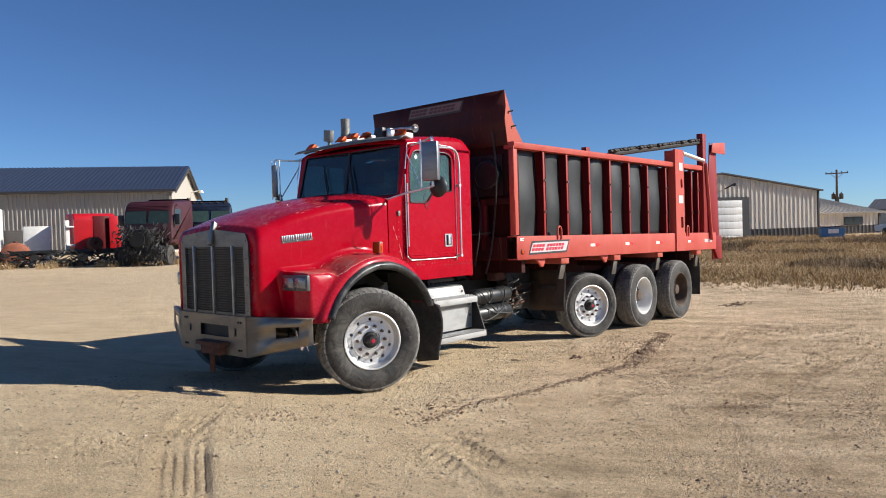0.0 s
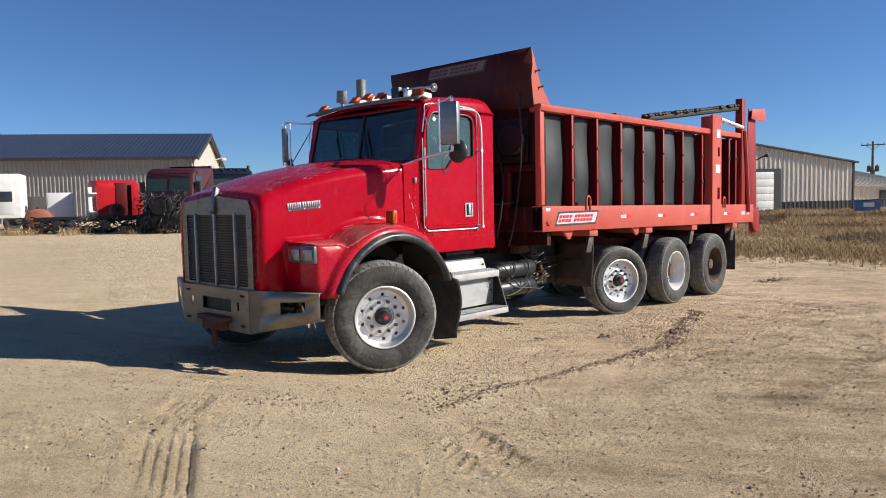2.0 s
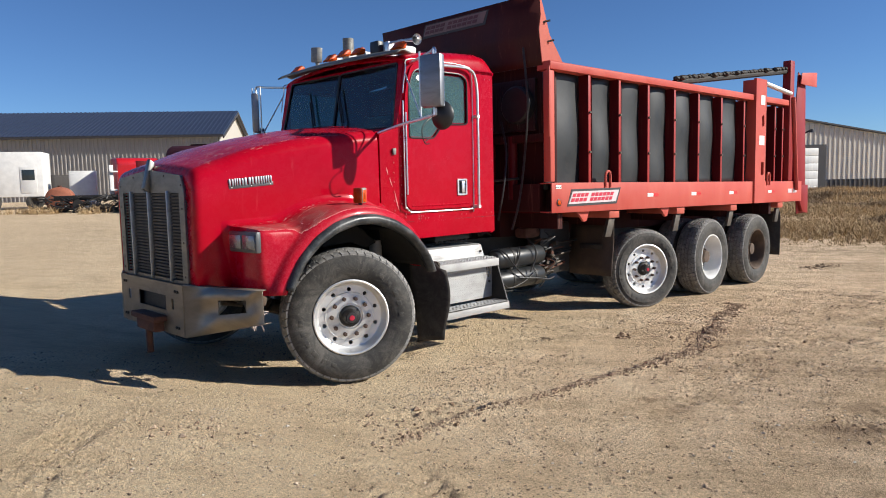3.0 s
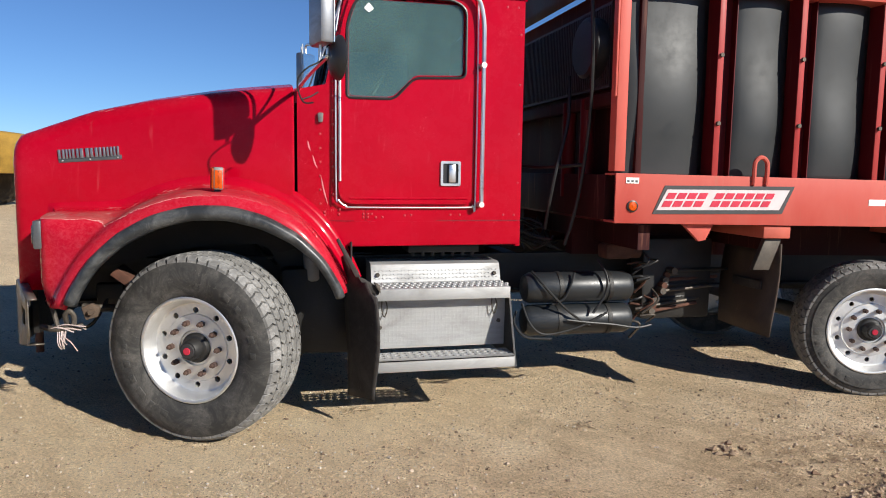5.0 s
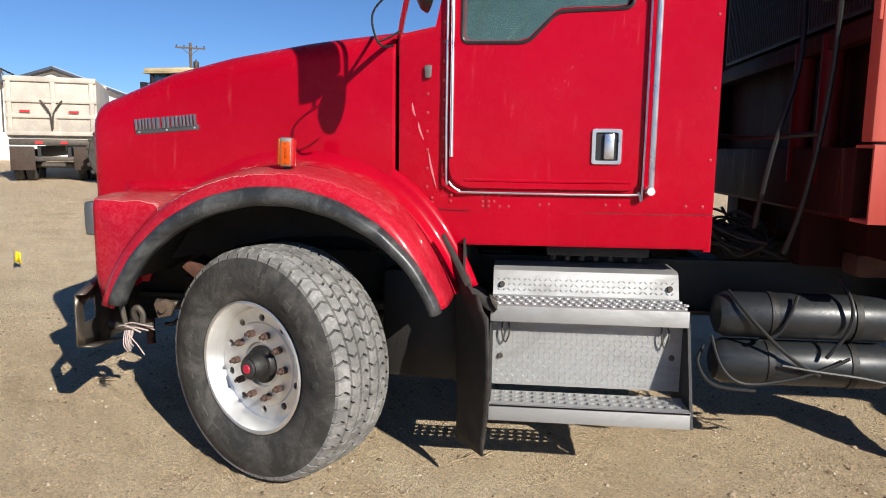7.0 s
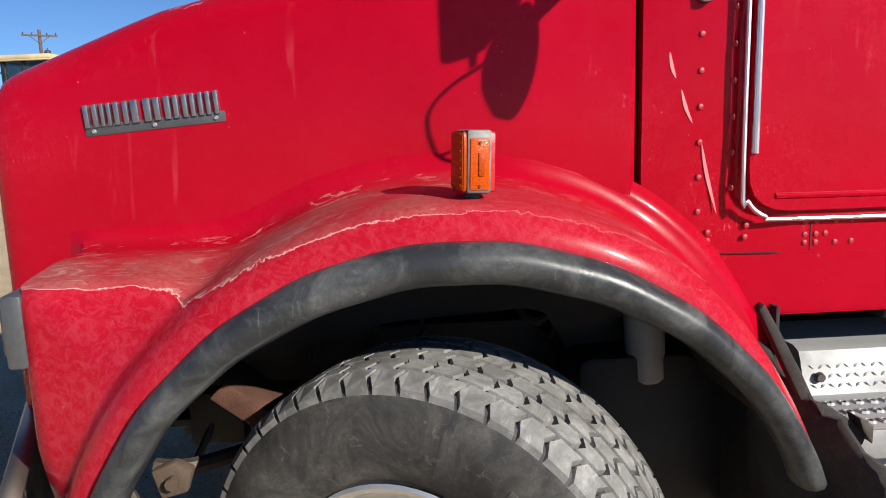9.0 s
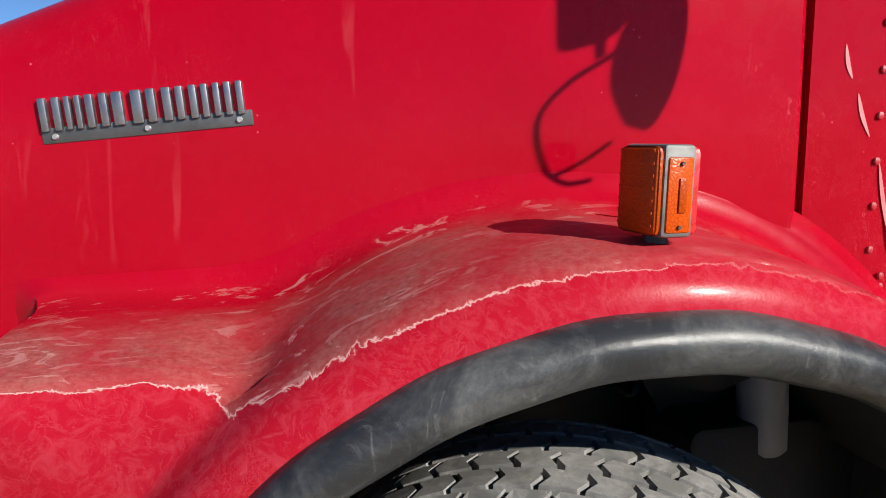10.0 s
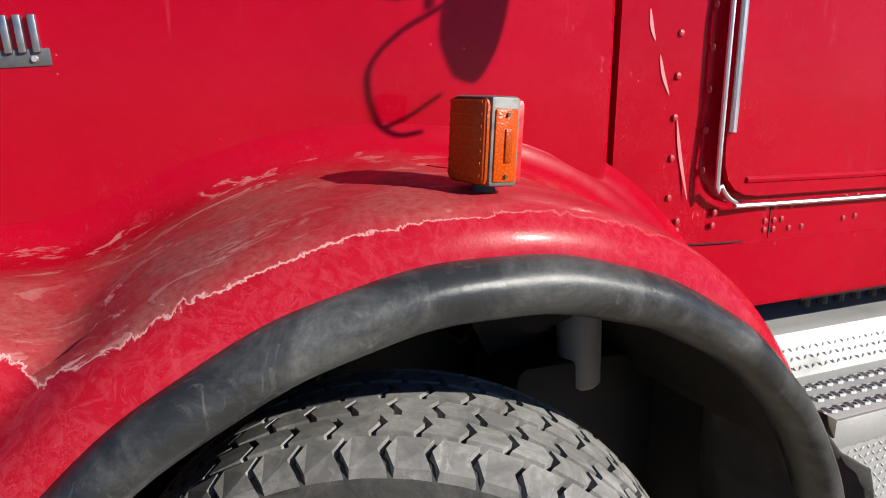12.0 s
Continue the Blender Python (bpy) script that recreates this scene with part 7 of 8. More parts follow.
office()
t = thing("far_building", stand(108.59, 8.20, 89.7), "far pale building with a grey roof", "building")
bm = bmesh.new()
ribbed_wall(bm, (6, 0), (-14, 0), -0.9, 2.4, 2.4, 0.5, 0.05)
part("wall", bm, CREAM_WALL, t, smooth=0)
bm = bmesh.new()
roof_slope(bm, (6.5, 0.5, 2.35), (-14.5, 0.5, 2.35), (-14.5, -6, 3.9), (6.5, -6, 3.9), 0.6)
part("roof", bm, WAINSCOT, t, "grey roof", smooth=0)


def pole(x, y, tall, deg, pots, lean):
    t = thing("power_pole", stand(x, y, deg) @ pose(0, 0, 0, lean, 0, 0), "weathered wooden power pole with a cross-arm", "power pole", "power poles")
    bm = bmesh.new()
    rod(bm, (0, 0, -0.5), (0, 0, tall), 0.17, 0.11, 12)
    part("pole", bm, WOOD_POLE, t)
    bm = bmesh.new()
    box(bm, -1.2, 1.2, -0.17, -0.06, tall - 0.5, tall - 0.37, 0.01)
    for s in (-1, 1):
        tube(bm, [(0, -0.12, tall - 1.05), (s * 0.7, -0.12, tall - 0.45)], 0.025, 6)
    part("cross_arm", bm, WOOD_POLE, t)
    for x in (-1.1, -0.5, 0.5, 1.1):
        bm = bmesh.new()
        lathe(bm, [(0.02, 0), (0.06, 0.02), (0.03, 0.07), (0.06, 0.1), (0.03, 0.16), (0.0, 0.17)], 8, pose(x, -0.115, tall - 0.37))
        part("insulator", bm, STEEL, t)
    for x, z in pots:
        bm = bmesh.new()
        lathe(bm, [(0, 0), (0.2, 0), (0.23, 0.05), (0.23, 0.6), (0.15, 0.68), (0.05, 0.7), (0.04, 0.85), (0, 0.86)], 14, pose(x, -0.2, z))
        part("transformer", bm, STEEL, t, "grey pole transformer")


pole(89.41, 14.12, 7.1, 101.8, ((-0.45, 3.6), (0.35, 3.6), (0.0, 3.2)), -3)
pole(-26.51, 55.02, 9.3, 24.7, ((0.42, 7.1),), 0)

# blue bin and parked car by the far buildings
t = thing("dumpster", stand(55.39, 7.14, 115.8) @ Matrix.Scale(0.78, 4), "faded blue steel dumpster with white patches", "dumpster")
bm = bmesh.new()
prism(bm, [(-1.0, 0.12), (0.95, 0.12), (1.05, 1.15), (-1.1, 0.98)], "y", -0.7, 0.7, 0.03)
part("bin", bm, BLUE, t)
bm = bmesh.new()
box(bm, -1.1, 1.05, -0.74, 0.74, 1.12, 1.2, 0.02, pose(0, 0, -0.04, 0, 4, 0))
part("lid", bm, BLACK, t)
bm = bmesh.new()
box(bm, -0.5, 0.4, 0.70, 0.716, 0.5, 0.9)
part("label_panel", bm, WHITE, t)

t = thing("parked_car", stand(61.81, 3.04, 92.7), "white car parked by the far buildings", "car")
bm = bmesh.new()
prism(bm, round_corners([(-2.2, 0.35), (2.2, 0.35), (2.25, 0.8), (1.4, 0.95), (0.8, 1.42), (-1.2, 1.45), (-1.9, 0.98), (-2.25, 0.9)], 0.12), "y", -0.85, 0.85, 0.04)
part("body", bm, WHITE, t)
bm = bmesh.new()
prism(bm, [(-1.6, 0.98), (1.2, 0.98), (0.75, 1.36), (-1.1, 1.38)], "y", -0.87, 0.87)
part("window", bm, WINDOW_DARK, t)
for x in (-1.4, 1.4):
    for y in (-0.82, 0.82):
        bm = bmesh.new()
        rod(bm, (x, y - 0.1, 0.32), (x, y + 0.1, 0.32), 0.32, seg=18)
        part("wheel", bm, TYRE, t)


def scrap_wheel(parent, x, y, z, r, w, hubmat, axis="y", rubber_mat=None, lugs=0):
    bm = bmesh.new()
    m = pose(x, y, z, 90, 0, 0) if axis == "y" else pose(x, y, z, 0, 0, 0)
    lathe(bm, [(r * 0.56, -w / 2), (r * 0.9, -w / 2), (r, -w * 0.4), (r, w * 0.4), (r * 0.9, w / 2), (r * 0.56, w / 2)], 28, m, True)
    knobs = bmesh.new()
    for k in range(lugs):
        a = 2 * math.pi * k / lugs
        for half in (-1, 1):
            mm = m @ pose(0, 0, 0, 0, 0, math.degrees(a) + (180 / lugs if half > 0 else 0)) @ pose(r, 0, half * w * 0.26, half * 24, 0, 0)
            box(knobs, -0.05, 0.045, -r * 0.07, r * 0.07, -w * 0.26, w * 0.26, 0.012, mm, 1)
    o = part("wheel", bm, rubber_mat or TYRE, parent, "dusty truck tyre" if not lugs else "dusty loader tyre with deep lugs")
    if lugs:
        tagged(part("tread", knobs, rubber_mat or TYRE, o, "deep tyre lugs"), kind="stuff")
    bm = bmesh.new()
    lathe(bm, [(0.0, -w * 0.2), (r * 0.3, -w * 0.2), (r * 0.35, w * 0.1), (r * 0.56, w * 0.15), (r * 0.58, w * 0.4), (r * 0.56, -w * 0.4), (0, -w * 0.4)], 24, m)
    part("rim", bm, hubmat, o)


def old_cab(x, y, deg, paint, label, engine, base=0.0, size=1.0):
    """A sleeper truck facing local +x; engine bares its front."""
    t = thing("old_truck", stand(x, y, deg) @ pose(0, 0, base) @ Matrix.Scale(size, 4), label, "truck", "old trucks")
    side = round_corners([(0.0, 1.15), (0.0, 1.9), (-0.28, 2.85), (-0.55, 3.05), (-2.9, 3.22), (-3.05, 3.1), (-3.05, 1.0), (-0.6, 1.0)], [0.05, 0.05, 0.2, 0.4, 0.3, 0.15, 0.05, 0.05])
    bm = bmesh.new()
    prism(bm, side, "y", -1.15, 1.15, 0.2)
    part("cab", bm, paint, t)
    tilt = math.degrees(math.atan2(0.28, 0.95))
    for k in (-1, 1):
        bm = bmesh.new()
        m = pose(0.012, k * 0.53, 1.98, 0, -tilt, 0)
        prism(bm, round_corners([(-0.49, 0.03), (0.49, 0.03), (0.44, 0.64), (-0.46, 0.64)], 0.05), "x", 0.0, 0.012, 0, m)
        part("windshield_pane", bm, DUSTY_GLASS, t, "dusty split windshield")
        bm = bmesh.new()
        prism(bm, round_corners([(-0.25, 1.95), (-0.42, 2.7), (-1.15, 2.7), (-1.15, 1.95)], 0.06), "y", k * 1.152, k * 1.162)
        part("side_window", bm, WINDOW_DARK, t)
        bm = bmesh.new()
        box(bm, -0.35, -0.2, k * 1.2, k * 1.42, 1.95, 2.45, 0.02)
        tube(bm, [(-0.3, k * 1.15, 2.2), (-0.28, k * 1.4, 2.2)], 0.02, 6)
        part("mirror", bm, BLACK, t)
    bm = bmesh.new()
    box(bm, -5.4, 1.2, -0.45, -0.36, 0.75, 1.0)
    box(bm, -5.4, 1.2, 0.36, 0.45, 0.75, 1.0)
    part("frame", bm, FRAME, t)
    for px in (0.1, -4.2):
        for k in (-1, 1):
            scrap_wheel(t, px, k * 0.98, 0.5, 0.5, 0.3, STEEL)
    if engine:
        rng = random.Random(7)
        bm = bmesh.new()
        box(bm, 0.05, 0.9, -0.95, 0.95, 0.3, 1.0, 0.1)
        box(bm, 0.05, 1.0, -0.42, 0.42, 0.9, 1.75, 0.08)
        rod(bm, (1.15, 0, 1.3), (1.22, 0, 1.3), 0.35, seg=18)
        for k in range(420):
            a = Vector((rng.uniform(0.05, 1.25), rng.uniform(-1.1, 1.1), rng.uniform(0.15, 1.95)))
            b = a + Vector((rng.uniform(-0.2, 0.12), rng.uniform(-0.25, 0.25), rng.uniform(-0.28, 0.2)))
            tube(bm, curve_points([a, a.lerp(b, 0.5) + Vector((0.1, 0, -0.1)), b], 3), rng.uniform(0.008, 0.026), 5)
        part("engine", bm, FRAME, t, "bared greasy engine with loose hoses")
        bm = bmesh.new()
        for k in range(70):
            a = Vector((rng.uniform(0.3, 1.2), rng.uniform(-1.1, 1.0), rng.uniform(0.25, 1.8)))
            box(bm, a.x, a.x + rng.uniform(0.03, 0.12), a.y, a.y + rng.uniform(0.03, 0.14), a.z, a.z + rng.uniform(0.03, 0.12), 0.008)
        tagged(part("engine_fitting", bm, FRAME, t), kind="stuff")
    else:
        bm = bmesh.new()
        prism(bm, round_corners([(0.0, 1.0), (1.5, 0.9), (1.6, 1.55), (0.0, 1.95)], 0.15), "y", -0.85, 0.85, 0.08)
        part("hood", bm, paint, t)
        for k in (-1, 1):
            bm = bmesh.new()
            rod(bm, (-3.15, k * 1.05, 1.0), (-3.15, k * 1.05, 3.45), 0.09, seg=12)
            part("exhaust_stack", bm, STEEL, t)
        for k in (-0.8, -0.4, 0, 0.4, 0.8):
            bm = bmesh.new()
            box(bm, -0.55, -0.42, k - 0.06, k + 0.06, 3.04, 3.10, 0.01)
            part("marker_light", bm, RUST, t)


old_cab(12.24, 28.72, -137.6, BURGUNDY, "weathered burgundy sleeper truck with its engine bared", True, -0.1, 1.1)
old_cab(17.31, 31.32, -118.7, NAVY, "dark navy sleeper truck parked among old trucks", False, 0.0, 1.1)

# red cab shell lying on an old chassis
t = thing("cab_shell", stand(11.99, 34.43, -98.5), "bright red truck cab shell with an open door", "cab shell")
bm = bmesh.new()
prism(bm, round_corners([(0.1, 0.55), (0.15, 2.55), (-0.15, 2.78), (-1.7, 2.80), (-1.85, 2.6), (-1.85, 0.55)], 0.14), "y", -1.1, 1.1, 0.08)
part("cab", bm, BRIGHT_RED, t)
bm = bmesh.new()
box(bm, 0.22, 0.29, 0.70, 1.30, 0.72, 2.6, 0.03, pose(0, 0, 0, 0, 0, -4))
part("door", bm, BRIGHT_RED, t, "open red cab door")
# dark panel on the face, in place of the shell's inner shadow
bm = bmesh.new()
box(bm, 0.10, 0.165, -0.12, 0.74, 0.75, 2.62, 0.02)
part("inner_shade_panel", bm, DARK_RED, t, "dark red panel standing in for the shade inside the cab shell")
for z in (1.0, 2.0):
    bm = bmesh.new()
    box(bm, 0.05, 0.25, -1.5, -1.1, z, z + 0.08, 0.01)
    part("bracket", bm, WHITE, t)
bm = bmesh.new()
box(bm, 0.0, 0.06, -1.5, -1.3, 0.6, 2.4, 0.01)
part("white_strip", bm, WHITE, t)

t = thing("scrap_chassis", stand(10.03, 32.05, -22.4), "rusty black truck chassis and axles lying in weeds", "scrap")
rng = random.Random(21)
for k in (-0.45, 0.45):
    bm = bmesh.new()
    box(bm, -2.9, 3.0, k - 0.05, k + 0.05, 0.62, 0.86, 0.01)
    part("rail", bm, FRAME, t)
for x in (-1.8, 0.3, 2.2):
    bm = bmesh.new()
    rod(bm, (x, -0.9, 0.45), (x, 0.9, 0.45), 0.09, seg=10)
    bmesh.ops.create_uvsphere(bm, u_segments=12, v_segments=8, radius=0.26, matrix=Matrix.Translation((x, 0, 0.45)))
    part("axle", bm, RUST, t)
    for k in (-1, 1):
        bm = bmesh.new()
        rod(bm, (x, k * 0.85, 0.45), (x, k * 1.1, 0.45), 0.22 if x < 2 else 0.42, seg=18)
        part("hub", bm, FRAME, t)
bm = bmesh.new()
for k in range(420):
    a = Vector((rng.uniform(-3.4, 3.2), rng.uniform(-1.2, 0.8), 0.05 + 0.8 * rng.random() ** 1.4))
    b = a + Vector((rng.uniform(-0.6, 0.6), rng.uniform(-0.3, 0.3), rng.uniform(-0.25, 0.2)))
    tube(bm, curve_points([a, a.lerp(b, 0.5) + Vector((0, -0.05, rng.uniform(-0.1, 0.1))), b], 2), rng.uniform(0.012, 0.045), 5)
tagged(part("loose_scrap", bm, FRAME, t, "loose dark scrap bars"), kind="stuff")
bm = bmesh.new()
lathe(bm, [(0.14, -0.15), (0.36, -0.15), (0.38, 0.0), (0.36, 0.15), (0.14, 0.15)], 20, pose(0.9, -0.5, 1.1, 70, 0, 30), True)
part("brake_drum", bm, RUST, t, "rusty brake drum on top")

t = thing("rust_tank", stand(7.87, 34.10, 67.6), "orange-rusted steel tank lying on the ground", "tank")
bm = bmesh.new()
lathe(bm, [(0, -0.9), (0.5, -0.88), (0.62, -0.8), (0.62, 0.8), (0.5, 0.88), (0, 0.9)], 28, pose(0, 0, 0.62, 0, 90, 0) @ pose(0, 0, 0))
part("shell", bm, RUST_ORANGE, t)
bm = bmesh.new()
rod(bm, (0, 0, 1.2), (0, 0, 1.32), 0.1, seg=10)
part("cap", bm, RUST, t)

for x, y, deg, w, h, d, mat, label in ((9.93, 37.07, -22.4, 1.35, 2.1, 0.8, WHITE, "white metal cabinet standing among scrap"), (9.54, 39.59, -22.4, 1.6, 1.9, 1.2, WAINSCOT, "dark grey steel crate among scrap")):
    t = thing("scrap_cabinet", stand(x, y, deg), label, "cabinet")
    bm = bmesh.new()
    box(bm, -w / 2, w / 2, -d / 2, d / 2, 0.0, h, 0.03)
    part("body", bm, mat, t)
    bm = bmesh.new()
    box(bm, -w * 0.46, w * 0.46, -d / 2 - 0.02, -d / 2, h * 0.08, h * 0.94, 0.01)
    part("door", bm, mat, t)
t = thing("box_van", stand(7.78, 38.16, -24.3), "white box van parked at the yard's edge", "van")
bm = bmesh.new()
box(bm, -2.6, 0.6, -1.1, 1.1, 0.7, 3.1, 0.05)
part("box", bm, WHITE, t)
bm = bmesh.new()
box(bm, -0.5, 0.3, -1.12, -1.1, 0.9, 2.3, 0.01)
part("door", bm, WHITE, t)
bm = bmesh.new()
box(bm, -0.4, 0.2, -1.135, -1.12, 1.6, 2.15, 0.01)
part("window", bm, WINDOW_DARK, t)
for k in (-1.9, 0.1):
    scrap_wheel(t, k, -0.95, 0.42, 0.42, 0.25, STEEL)


# ---- wheel loader, facing local +x ----
def loader():
    t = thing("wheel_loader", stand(-9.0, 17.15, 171.0) @ Matrix.Scale(0.94, 4), "faded yellow wheel loader with a glazed cab", "wheel loader")
    bm = bmesh.new()
    prism(bm, round_corners([(-3.2, 1.0), (-3.3, 2.1), (-1.2, 2.35), (-1.1, 1.0)], 0.15), "y", -0.75, 0.75, 0.06)
    part("engine_hood", bm, YELLOW, t)
    bm = bmesh.new()
    box(bm, -1.2, 0.9, -0.8, 0.8, 0.9, 1.5, 0.06)
    box(bm, 0.9, 2.1, -0.5, 0.5, 0.8, 1.7, 0.08)
    part("chassis", bm, YELLOW, t)
    bm = bmesh.new()
    for x in (-0.55, 0.75):
        for y in (-0.66, 0.66):
            box(bm, x - 0.06, x + 0.06, y - 0.06, y + 0.06, 1.5, 3.5, 0.02)
    for y in (-0.66, 0.66):
        box(bm, 0.14, 0.22, y - 0.05, y + 0.05, 1.5, 3.5, 0.02)
    box(bm, -0.6, 0.8, -0.71, 0.71, 1.4, 1.95, 0.04)
    cabp = part("cab_frame", bm, BLACK, t, "dark cab frame")
    bm = bmesh.new()
    box(bm, -0.68, 0.98, -0.80, 0.80, 3.54, 3.67, 0.05)
    box(bm, -0.72, 1.0, -0.83, 0.83, 3.50, 3.54, 0.015)
    part("cab_roof", bm, ROOF_TAN, t, "dusty tan cab roof")
    for x0, x1, y0, y1 in ((-0.5, 0.14, -0.68, -0.665), (0.22, 0.7, -0.68, -0.665), (-0.5, 0.14, 0.665, 0.68), (0.22, 0.7, 0.665, 0.68), (0.74, 0.755, -0.6, 0.6), (-0.56, -0.545, -0.6, 0.6)):
        bm = bmesh.new()
        box(bm, x0, x1, y0, y1, 2.0, 3.5)
        g = part("cab_pane", bm, WINDSHIELD, cabp, smooth=0)
        g.visible_shadow = False
    bm = bmesh.new()
    box(bm, -0.35, 0.15, -0.3, 0.3, 1.9, 2.2, 0.05)
    box(bm, -0.45, -0.28, -0.3, 0.3, 2.1, 2.95, 0.05)
    part("seat", bm, BLACK, cabp)
    for x in (-1.35, 1.95):
        for k in (-1, 1):
            scrap_wheel(t, x, k * 1.05, 0.90, 0.86, 0.62, STEEL, "y", DUSTY_TYRE, 20)
    for k in (-1, 1):
        bm = bmesh.new()
        lathe(bm, [(1.02, -0.33), (1.07, -0.33), (1.07, 0.33), (1.02, 0.33)], 32, pose(-1.35, k * 1.05, 0.9, 90, 0, 0), True)
        for v in list(bm.verts):
            if v.co.z < 1.15:
                bm.verts.remove(v)
        part("wheel_guard", bm, GUARD, t, "dusty grey wheel guard")
        bm = bmesh.new()
        prism(bm, round_corners([(0.70, 1.0), (1.0, 1.0), (1.02, 1.6), (1.45, 1.92), (1.95, 1.98), (1.95, 1.88), (1.55, 1.82), (0.70, 1.75)], 0.12), "y", k * 0.74, k * 1.36, 0.03)
        part("front_guard", bm, GUARD, t, "dusty grey front fender")
        bm = bmesh.new()
        prism(bm, round_corners([(0.85, 1.3), (0.95, 2.55), (1.35, 2.6), (1.9, 1.6), (1.9, 1.3)], 0.1), "y", k * 0.42 - 0.07, k * 0.42 + 0.07, 0.02)
        part("boom_tower", bm, YELLOW, t, "faded yellow boom tower")
        bm = bmesh.new()
        box(bm, 0.7, 0.85, k * 1.05 - 0.1, k * 1.05 + 0.1, 2.85, 3.2, 0.02)
        tube(bm, [(0.75, k * 0.8, 3.2), (0.78, k * 1.05, 3.1)], 0.02, 6)
        part("mirror", bm, BLACK, t)


loader()


# ---- off-white tipper seen from behind, facing local +x ----
def tipper():
    t = thing("tipper_truck", stand(-13.26, 16.93, 116.9), "off-white tipper truck with ribbed tailgate", "truck")
    bm = bmesh.new()
    box(bm, 0.1, 5.4, -1.27, -1.2, 1.35, 3.2, 0.02)
    box(bm, 0.1, 5.4, 1.2, 1.27, 1.35, 3.2, 0.02)
    box(bm, 0.1, 5.4, -1.2, 1.2, 1.30, 1.42, 0.02)
    box(bm, 5.3, 5.4, -1.2, 1.2, 1.4, 3.4, 0.02)
    part("tipper_body", bm, BIN_WHITE, t)
    bm = bmesh.new()
    box(bm, 0.0, 0.09, -1.27, 1.27, 1.40, 3.22, 0.015)
    gate = part("tailgate", bm, BIN_WHITE, t, "off-white ribbed tailgate")
    for z in (1.42, 1.95, 2.42, 3.05):
        bm = bmesh.new()
        box(bm, -0.07, 0.0, -1.27, 1.27, z, z + 0.13, 0.02)
        part("gate_rib", bm, BIN_WHITE, gate)
    for y in (-1.2, -0.12, 1.08):
        bm = bmesh.new()
        box(bm, -0.06, 0.0, y, y + 0.14, 1.42, 3.1, 0.02)
        part("gate_post", bm, BIN_WHITE, gate)
    for y in (-0.75, 0.6):
        bm = bmesh.new()
        box(bm, -0.075, -0.06, y, y + 0.28, 2.12, 2.19)
        part("reflector", bm, REFLECT_RED, gate)
    bm = bmesh.new()
    tube(bm, curve_points([(-0.1, -0.3, 2.5), (-0.12, -0.05, 2.1), (-0.1, 0.0, 1.6), (-0.12, 0.05, 2.1), (-0.1, 0.3, 2.5)], 4), 0.03, 6)
    part("gate_chain", bm, STEEL, gate)
    bm = bmesh.new()
    box(bm, -0.1, 0.3, -1.22, 1.22, 1.12, 1.30, 0.03)
    part("rear_bolster", bm, STEEL, t, "dusty grey rear bolster")
    for y in (-0.4, 0.3):
        bm = bmesh.new()
        box(bm, -0.12, -0.1, y, y + 0.2, 1.16, 1.24)
        part("tail_light", bm, REFLECT_RED, t)
    for k in (-1, 1):
        bm = bmesh.new()
        box(bm, -0.06, -0.04, k * 0.88 - 0.34, k * 0.88 + 0.34, 0.35, 1.08, 0.005)
        part("mud_flap", bm, BROWN_FLAP, t, "dusty grey mud flap")
        for x in (0.75, 2.05):
            scrap_wheel(t, x, k * 1.07, 0.5, 0.5, 0.28, WHITE)
            scrap_wheel(t, x, k * 0.74, 0.5, 0.5, 0.28, STEEL)
        bm = bmesh.new()
        box(bm, 0.0, 8.0, k * 0.42 - 0.05, k * 0.42 + 0.05, 0.75, 1.1)
        part("frame_rail", bm, FRAME, t)
    bm = bmesh.new()
    rod(bm, (0.75, -0.9, 0.5), (0.75, 0.9, 0.5), 0.09, seg=10)
    box(bm, 0.0, 0.1, -0.6, 0.6, 0.62, 0.78, 0.02)
    part("axle", bm, STEEL, t)
    bm = bmesh.new()
    prism(bm, round_corners([(5.7, 0.9), (5.7, 2.8), (7.0, 2.8), (7.4, 1.9), (8.8, 1.75), (8.9, 0.9)], 0.12), "y", -1.05, 1.05, 0.06)
    part("cab", bm, WHITE, t)
    bm = bmesh.new()
    tube(bm, [(0.05, 1.25, 3.2), (0.0, 1.32, 3.4), (2.0, 1.32, 3.4)], 0.03, 6)
    tube(bm, [(0.0, 1.32, 3.4), (-0.02, 1.34, 1.5)], 0.025, 6)
    part("tarp_arm", bm, STEEL, t)


tipper()

t = thing("white_barn", stand(-24.55, 33.71, 27.9), "white metal barn with a dark roof edge", "building")
bm = bmesh.new()
prism(bm, [(-6.0, -0.5), (6.0, -0.5), (6.0, 2.9), (0, 4.9), (-6.0, 2.9)], "y", 0.0, 0.2)
part("gable_wall", bm, siding("white_sheet_metal", (0.68, 0.66, 0.62), 6), t, "white gable wall", smooth=0)
for x in (-6.0, 6.0):
    bm = bmesh.new()
    roof_slope(bm, (x * 1.08, -0.5, 2.75), (x * 1.08, 14, 2.75), (0, 14, 5.12), (0, -0.5, 5.12), 0.6)
    part("roof", bm, NAVY_ROOF, t, "dark metal roof", smooth=0)
bm = bmesh.new()
box(bm, 3.0, 5.2, -0.06, 0.0, -0.5, 2.4, 0.01)
part("door", bm, TRIM, t)

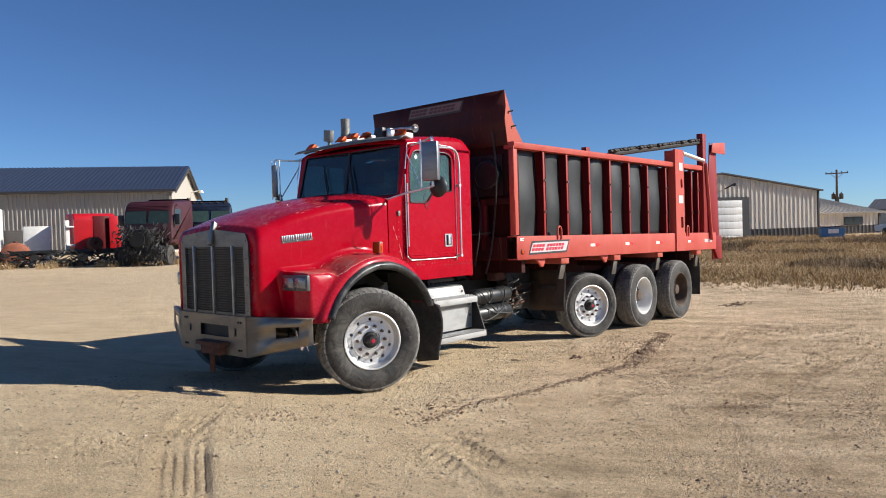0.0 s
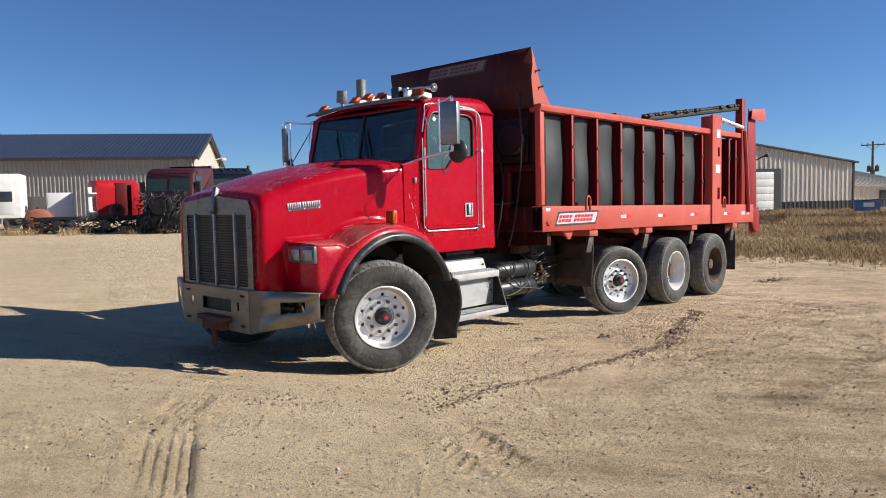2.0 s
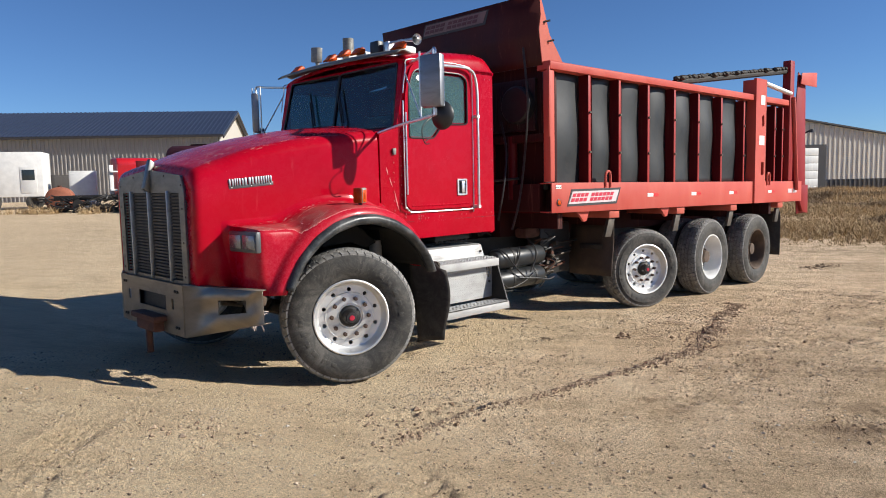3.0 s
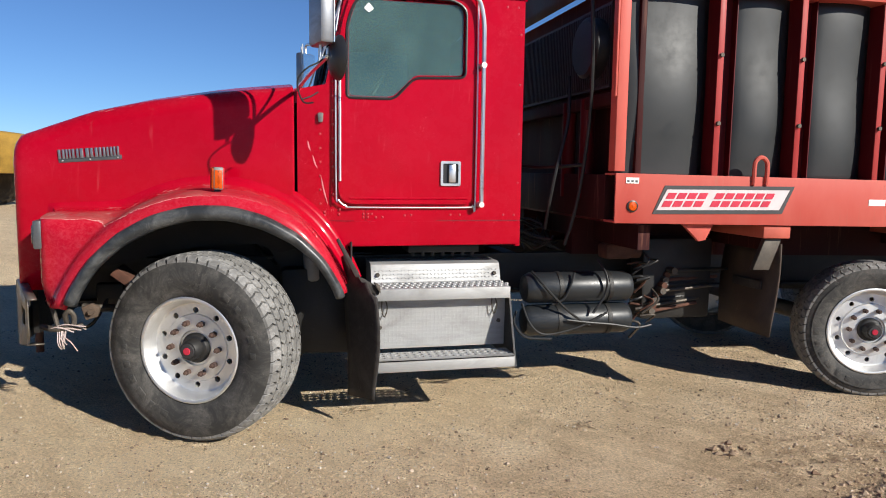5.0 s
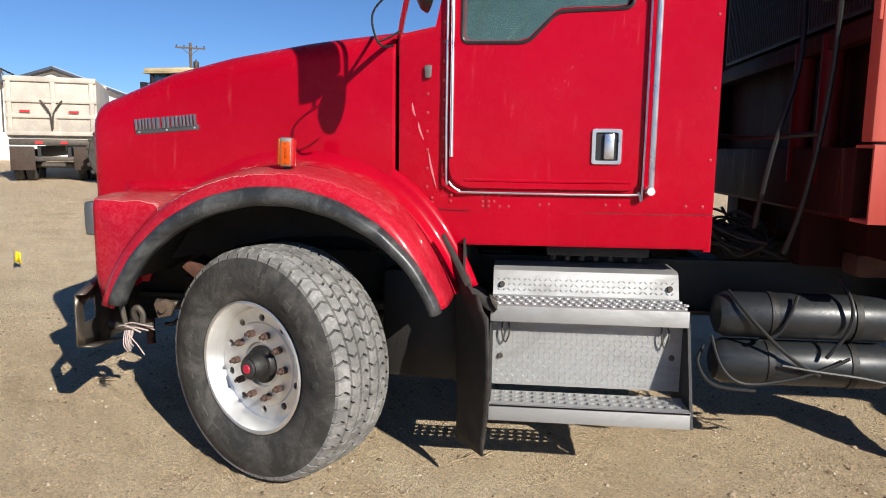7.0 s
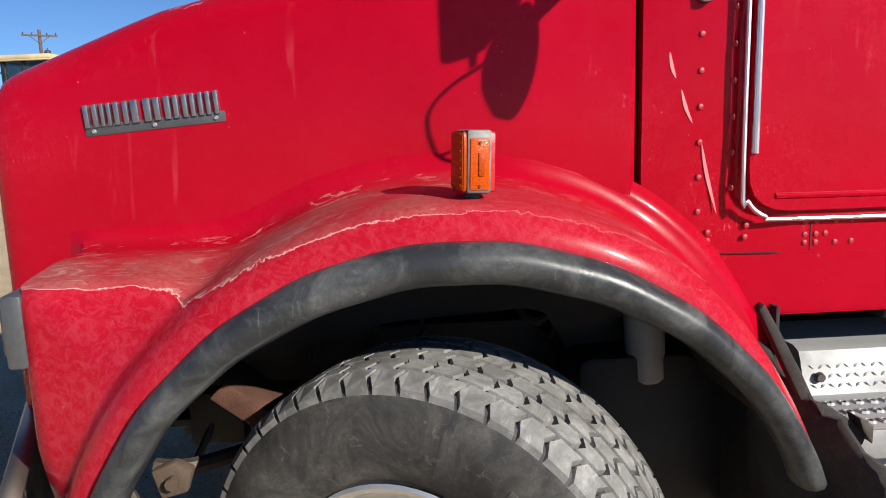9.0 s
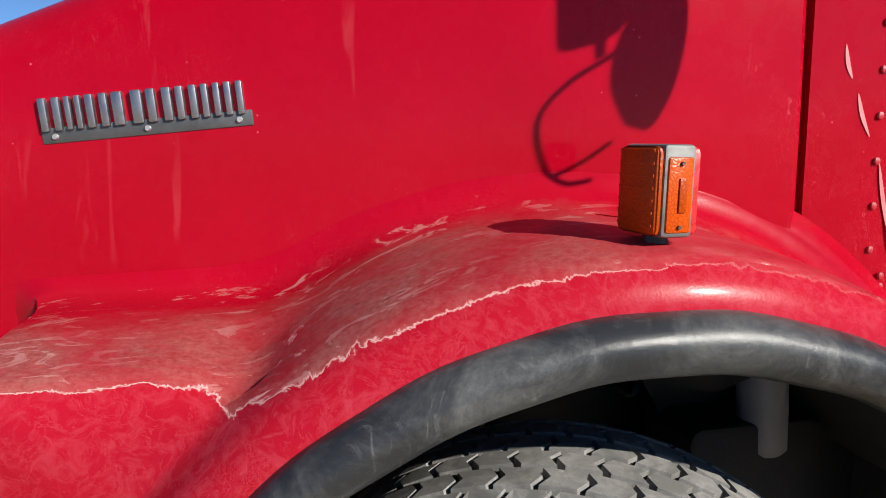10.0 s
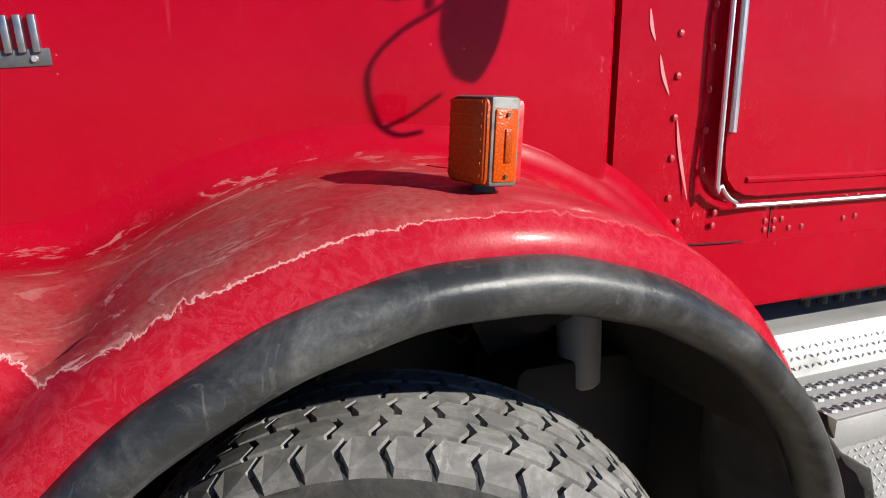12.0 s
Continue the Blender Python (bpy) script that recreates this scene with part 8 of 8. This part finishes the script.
# ---- dry grass and weeds ----
def grass(name, label, spots, seed, material, wide=0.006):
    """Tufts of thin bent blades as one mesh: each spot is x, y, height, blades."""
    rng = random.Random(seed)
    vs, fs = [], []
    for x, y, h, n in spots:
        z = ground_height(x, y) - 0.02
        for _ in range(n):
            a = rng.uniform(0, 2 * math.pi)
            r = h * 0.5 * rng.random()
            bx, by = x + r * math.cos(a), y + r * math.sin(a)
            b = rng.uniform(0, 2 * math.pi)
            lean = rng.uniform(0.2, 1.5) * h
            tall = h * rng.uniform(0.35, 1.1)
            q = wide * (0.7 + 0.6 * rng.random()) * (1 + 0.01 * x)
            wx, wy = -math.sin(b) * q, math.cos(b) * q
            k = len(vs)
            mx, my = bx + lean * 0.35 * math.cos(b), by + lean * 0.35 * math.sin(b)
            vs += [(bx - wx, by - wy, z), (bx + wx, by + wy, z), (mx + wx * 0.8, my + wy * 0.8, z + tall * 0.65), (mx - wx * 0.8, my - wy * 0.8, z + tall * 0.65), (bx + lean * math.cos(b), by + lean * math.sin(b), z + tall)]
            fs += [(k, k + 1, k + 2, k + 3), (k + 3, k + 2, k + 4)]
    me = bpy.data.meshes.new(name)
    me.from_pydata(vs, [], fs)
    me.materials.append(material)
    return tagged(new(name, me), label, "grass", kind="stuff")


STRAW = islands("dry_grass", (0.0, (0.34, 0.225, 0.11)), (0.4, (0.54, 0.375, 0.19)), (0.8, (0.70, 0.53, 0.30)), (1.0, (0.40, 0.27, 0.14)))
BROWN_WEED = islands("brown_weed", (0.0, (0.17, 0.115, 0.065)), (0.6, (0.32, 0.225, 0.13)), (1.0, (0.44, 0.32, 0.19)))
rng = random.Random(31)
straw, weed = [], []
while len(straw) < 34000:
    x = 12.5 + 47 * rng.random() ** 1.6
    y = rng.uniform(-9.0 - 0.25 * (x - 14), 7.0 + 0.5 * (x - 14))
    edge = 15.6 + 1.9 * noise.noise(Vector((y * 0.35, 2.0, 0))) + 0.7 * noise.noise(Vector((y * 1.7, 5.0, 0)))
    fill = noise.noise(Vector((x * 0.16, y * 0.22, 4.0))) + 0.5 * noise.noise(Vector((x * 0.6, y * 0.6, 1.0)))
    thin = smoothstep(edge - 3.0, edge + 2.2, x) ** 1.6
    if x < edge - 3.0 or rng.random() > thin or fill < -0.75:
        continue
    h = rng.uniform(0.12, 0.34) * (0.35 + 0.65 * thin) * (0.85 + 0.9 * noise.noise(Vector((x * 0.2, y * 0.2, 9.0))))
    if noise.noise(Vector((x * 0.10, y * 0.16, 14.0))) > 0.12 and x > 19:
        weed.append((x, y, h * 1.5, 11))
    else:
        straw.append((x, y, h, 8))
grass("dry_grass", "dry straw-coloured grass at the yard's edge", straw, 1, STRAW)
grass("brown_weed", "dark brown dead weeds among the dry grass", weed, 4, BROWN_WEED, 0.008)
spots = []
for _ in range(900):
    k = rng.random()
    x, y = 3.0 + 17.0 * k + rng.gauss(0, 0.6), 33.8 - 8.3 * k + rng.gauss(0, 0.8)
    if noise.noise(Vector((x * 0.7, y * 0.7, 2.0))) > 0.12:
        spots.append((x, y, rng.uniform(0.12, 0.55), 12))
grass("weed_tuft", "dry weeds growing round the old trucks", spots, 2, STRAW, 0.008)
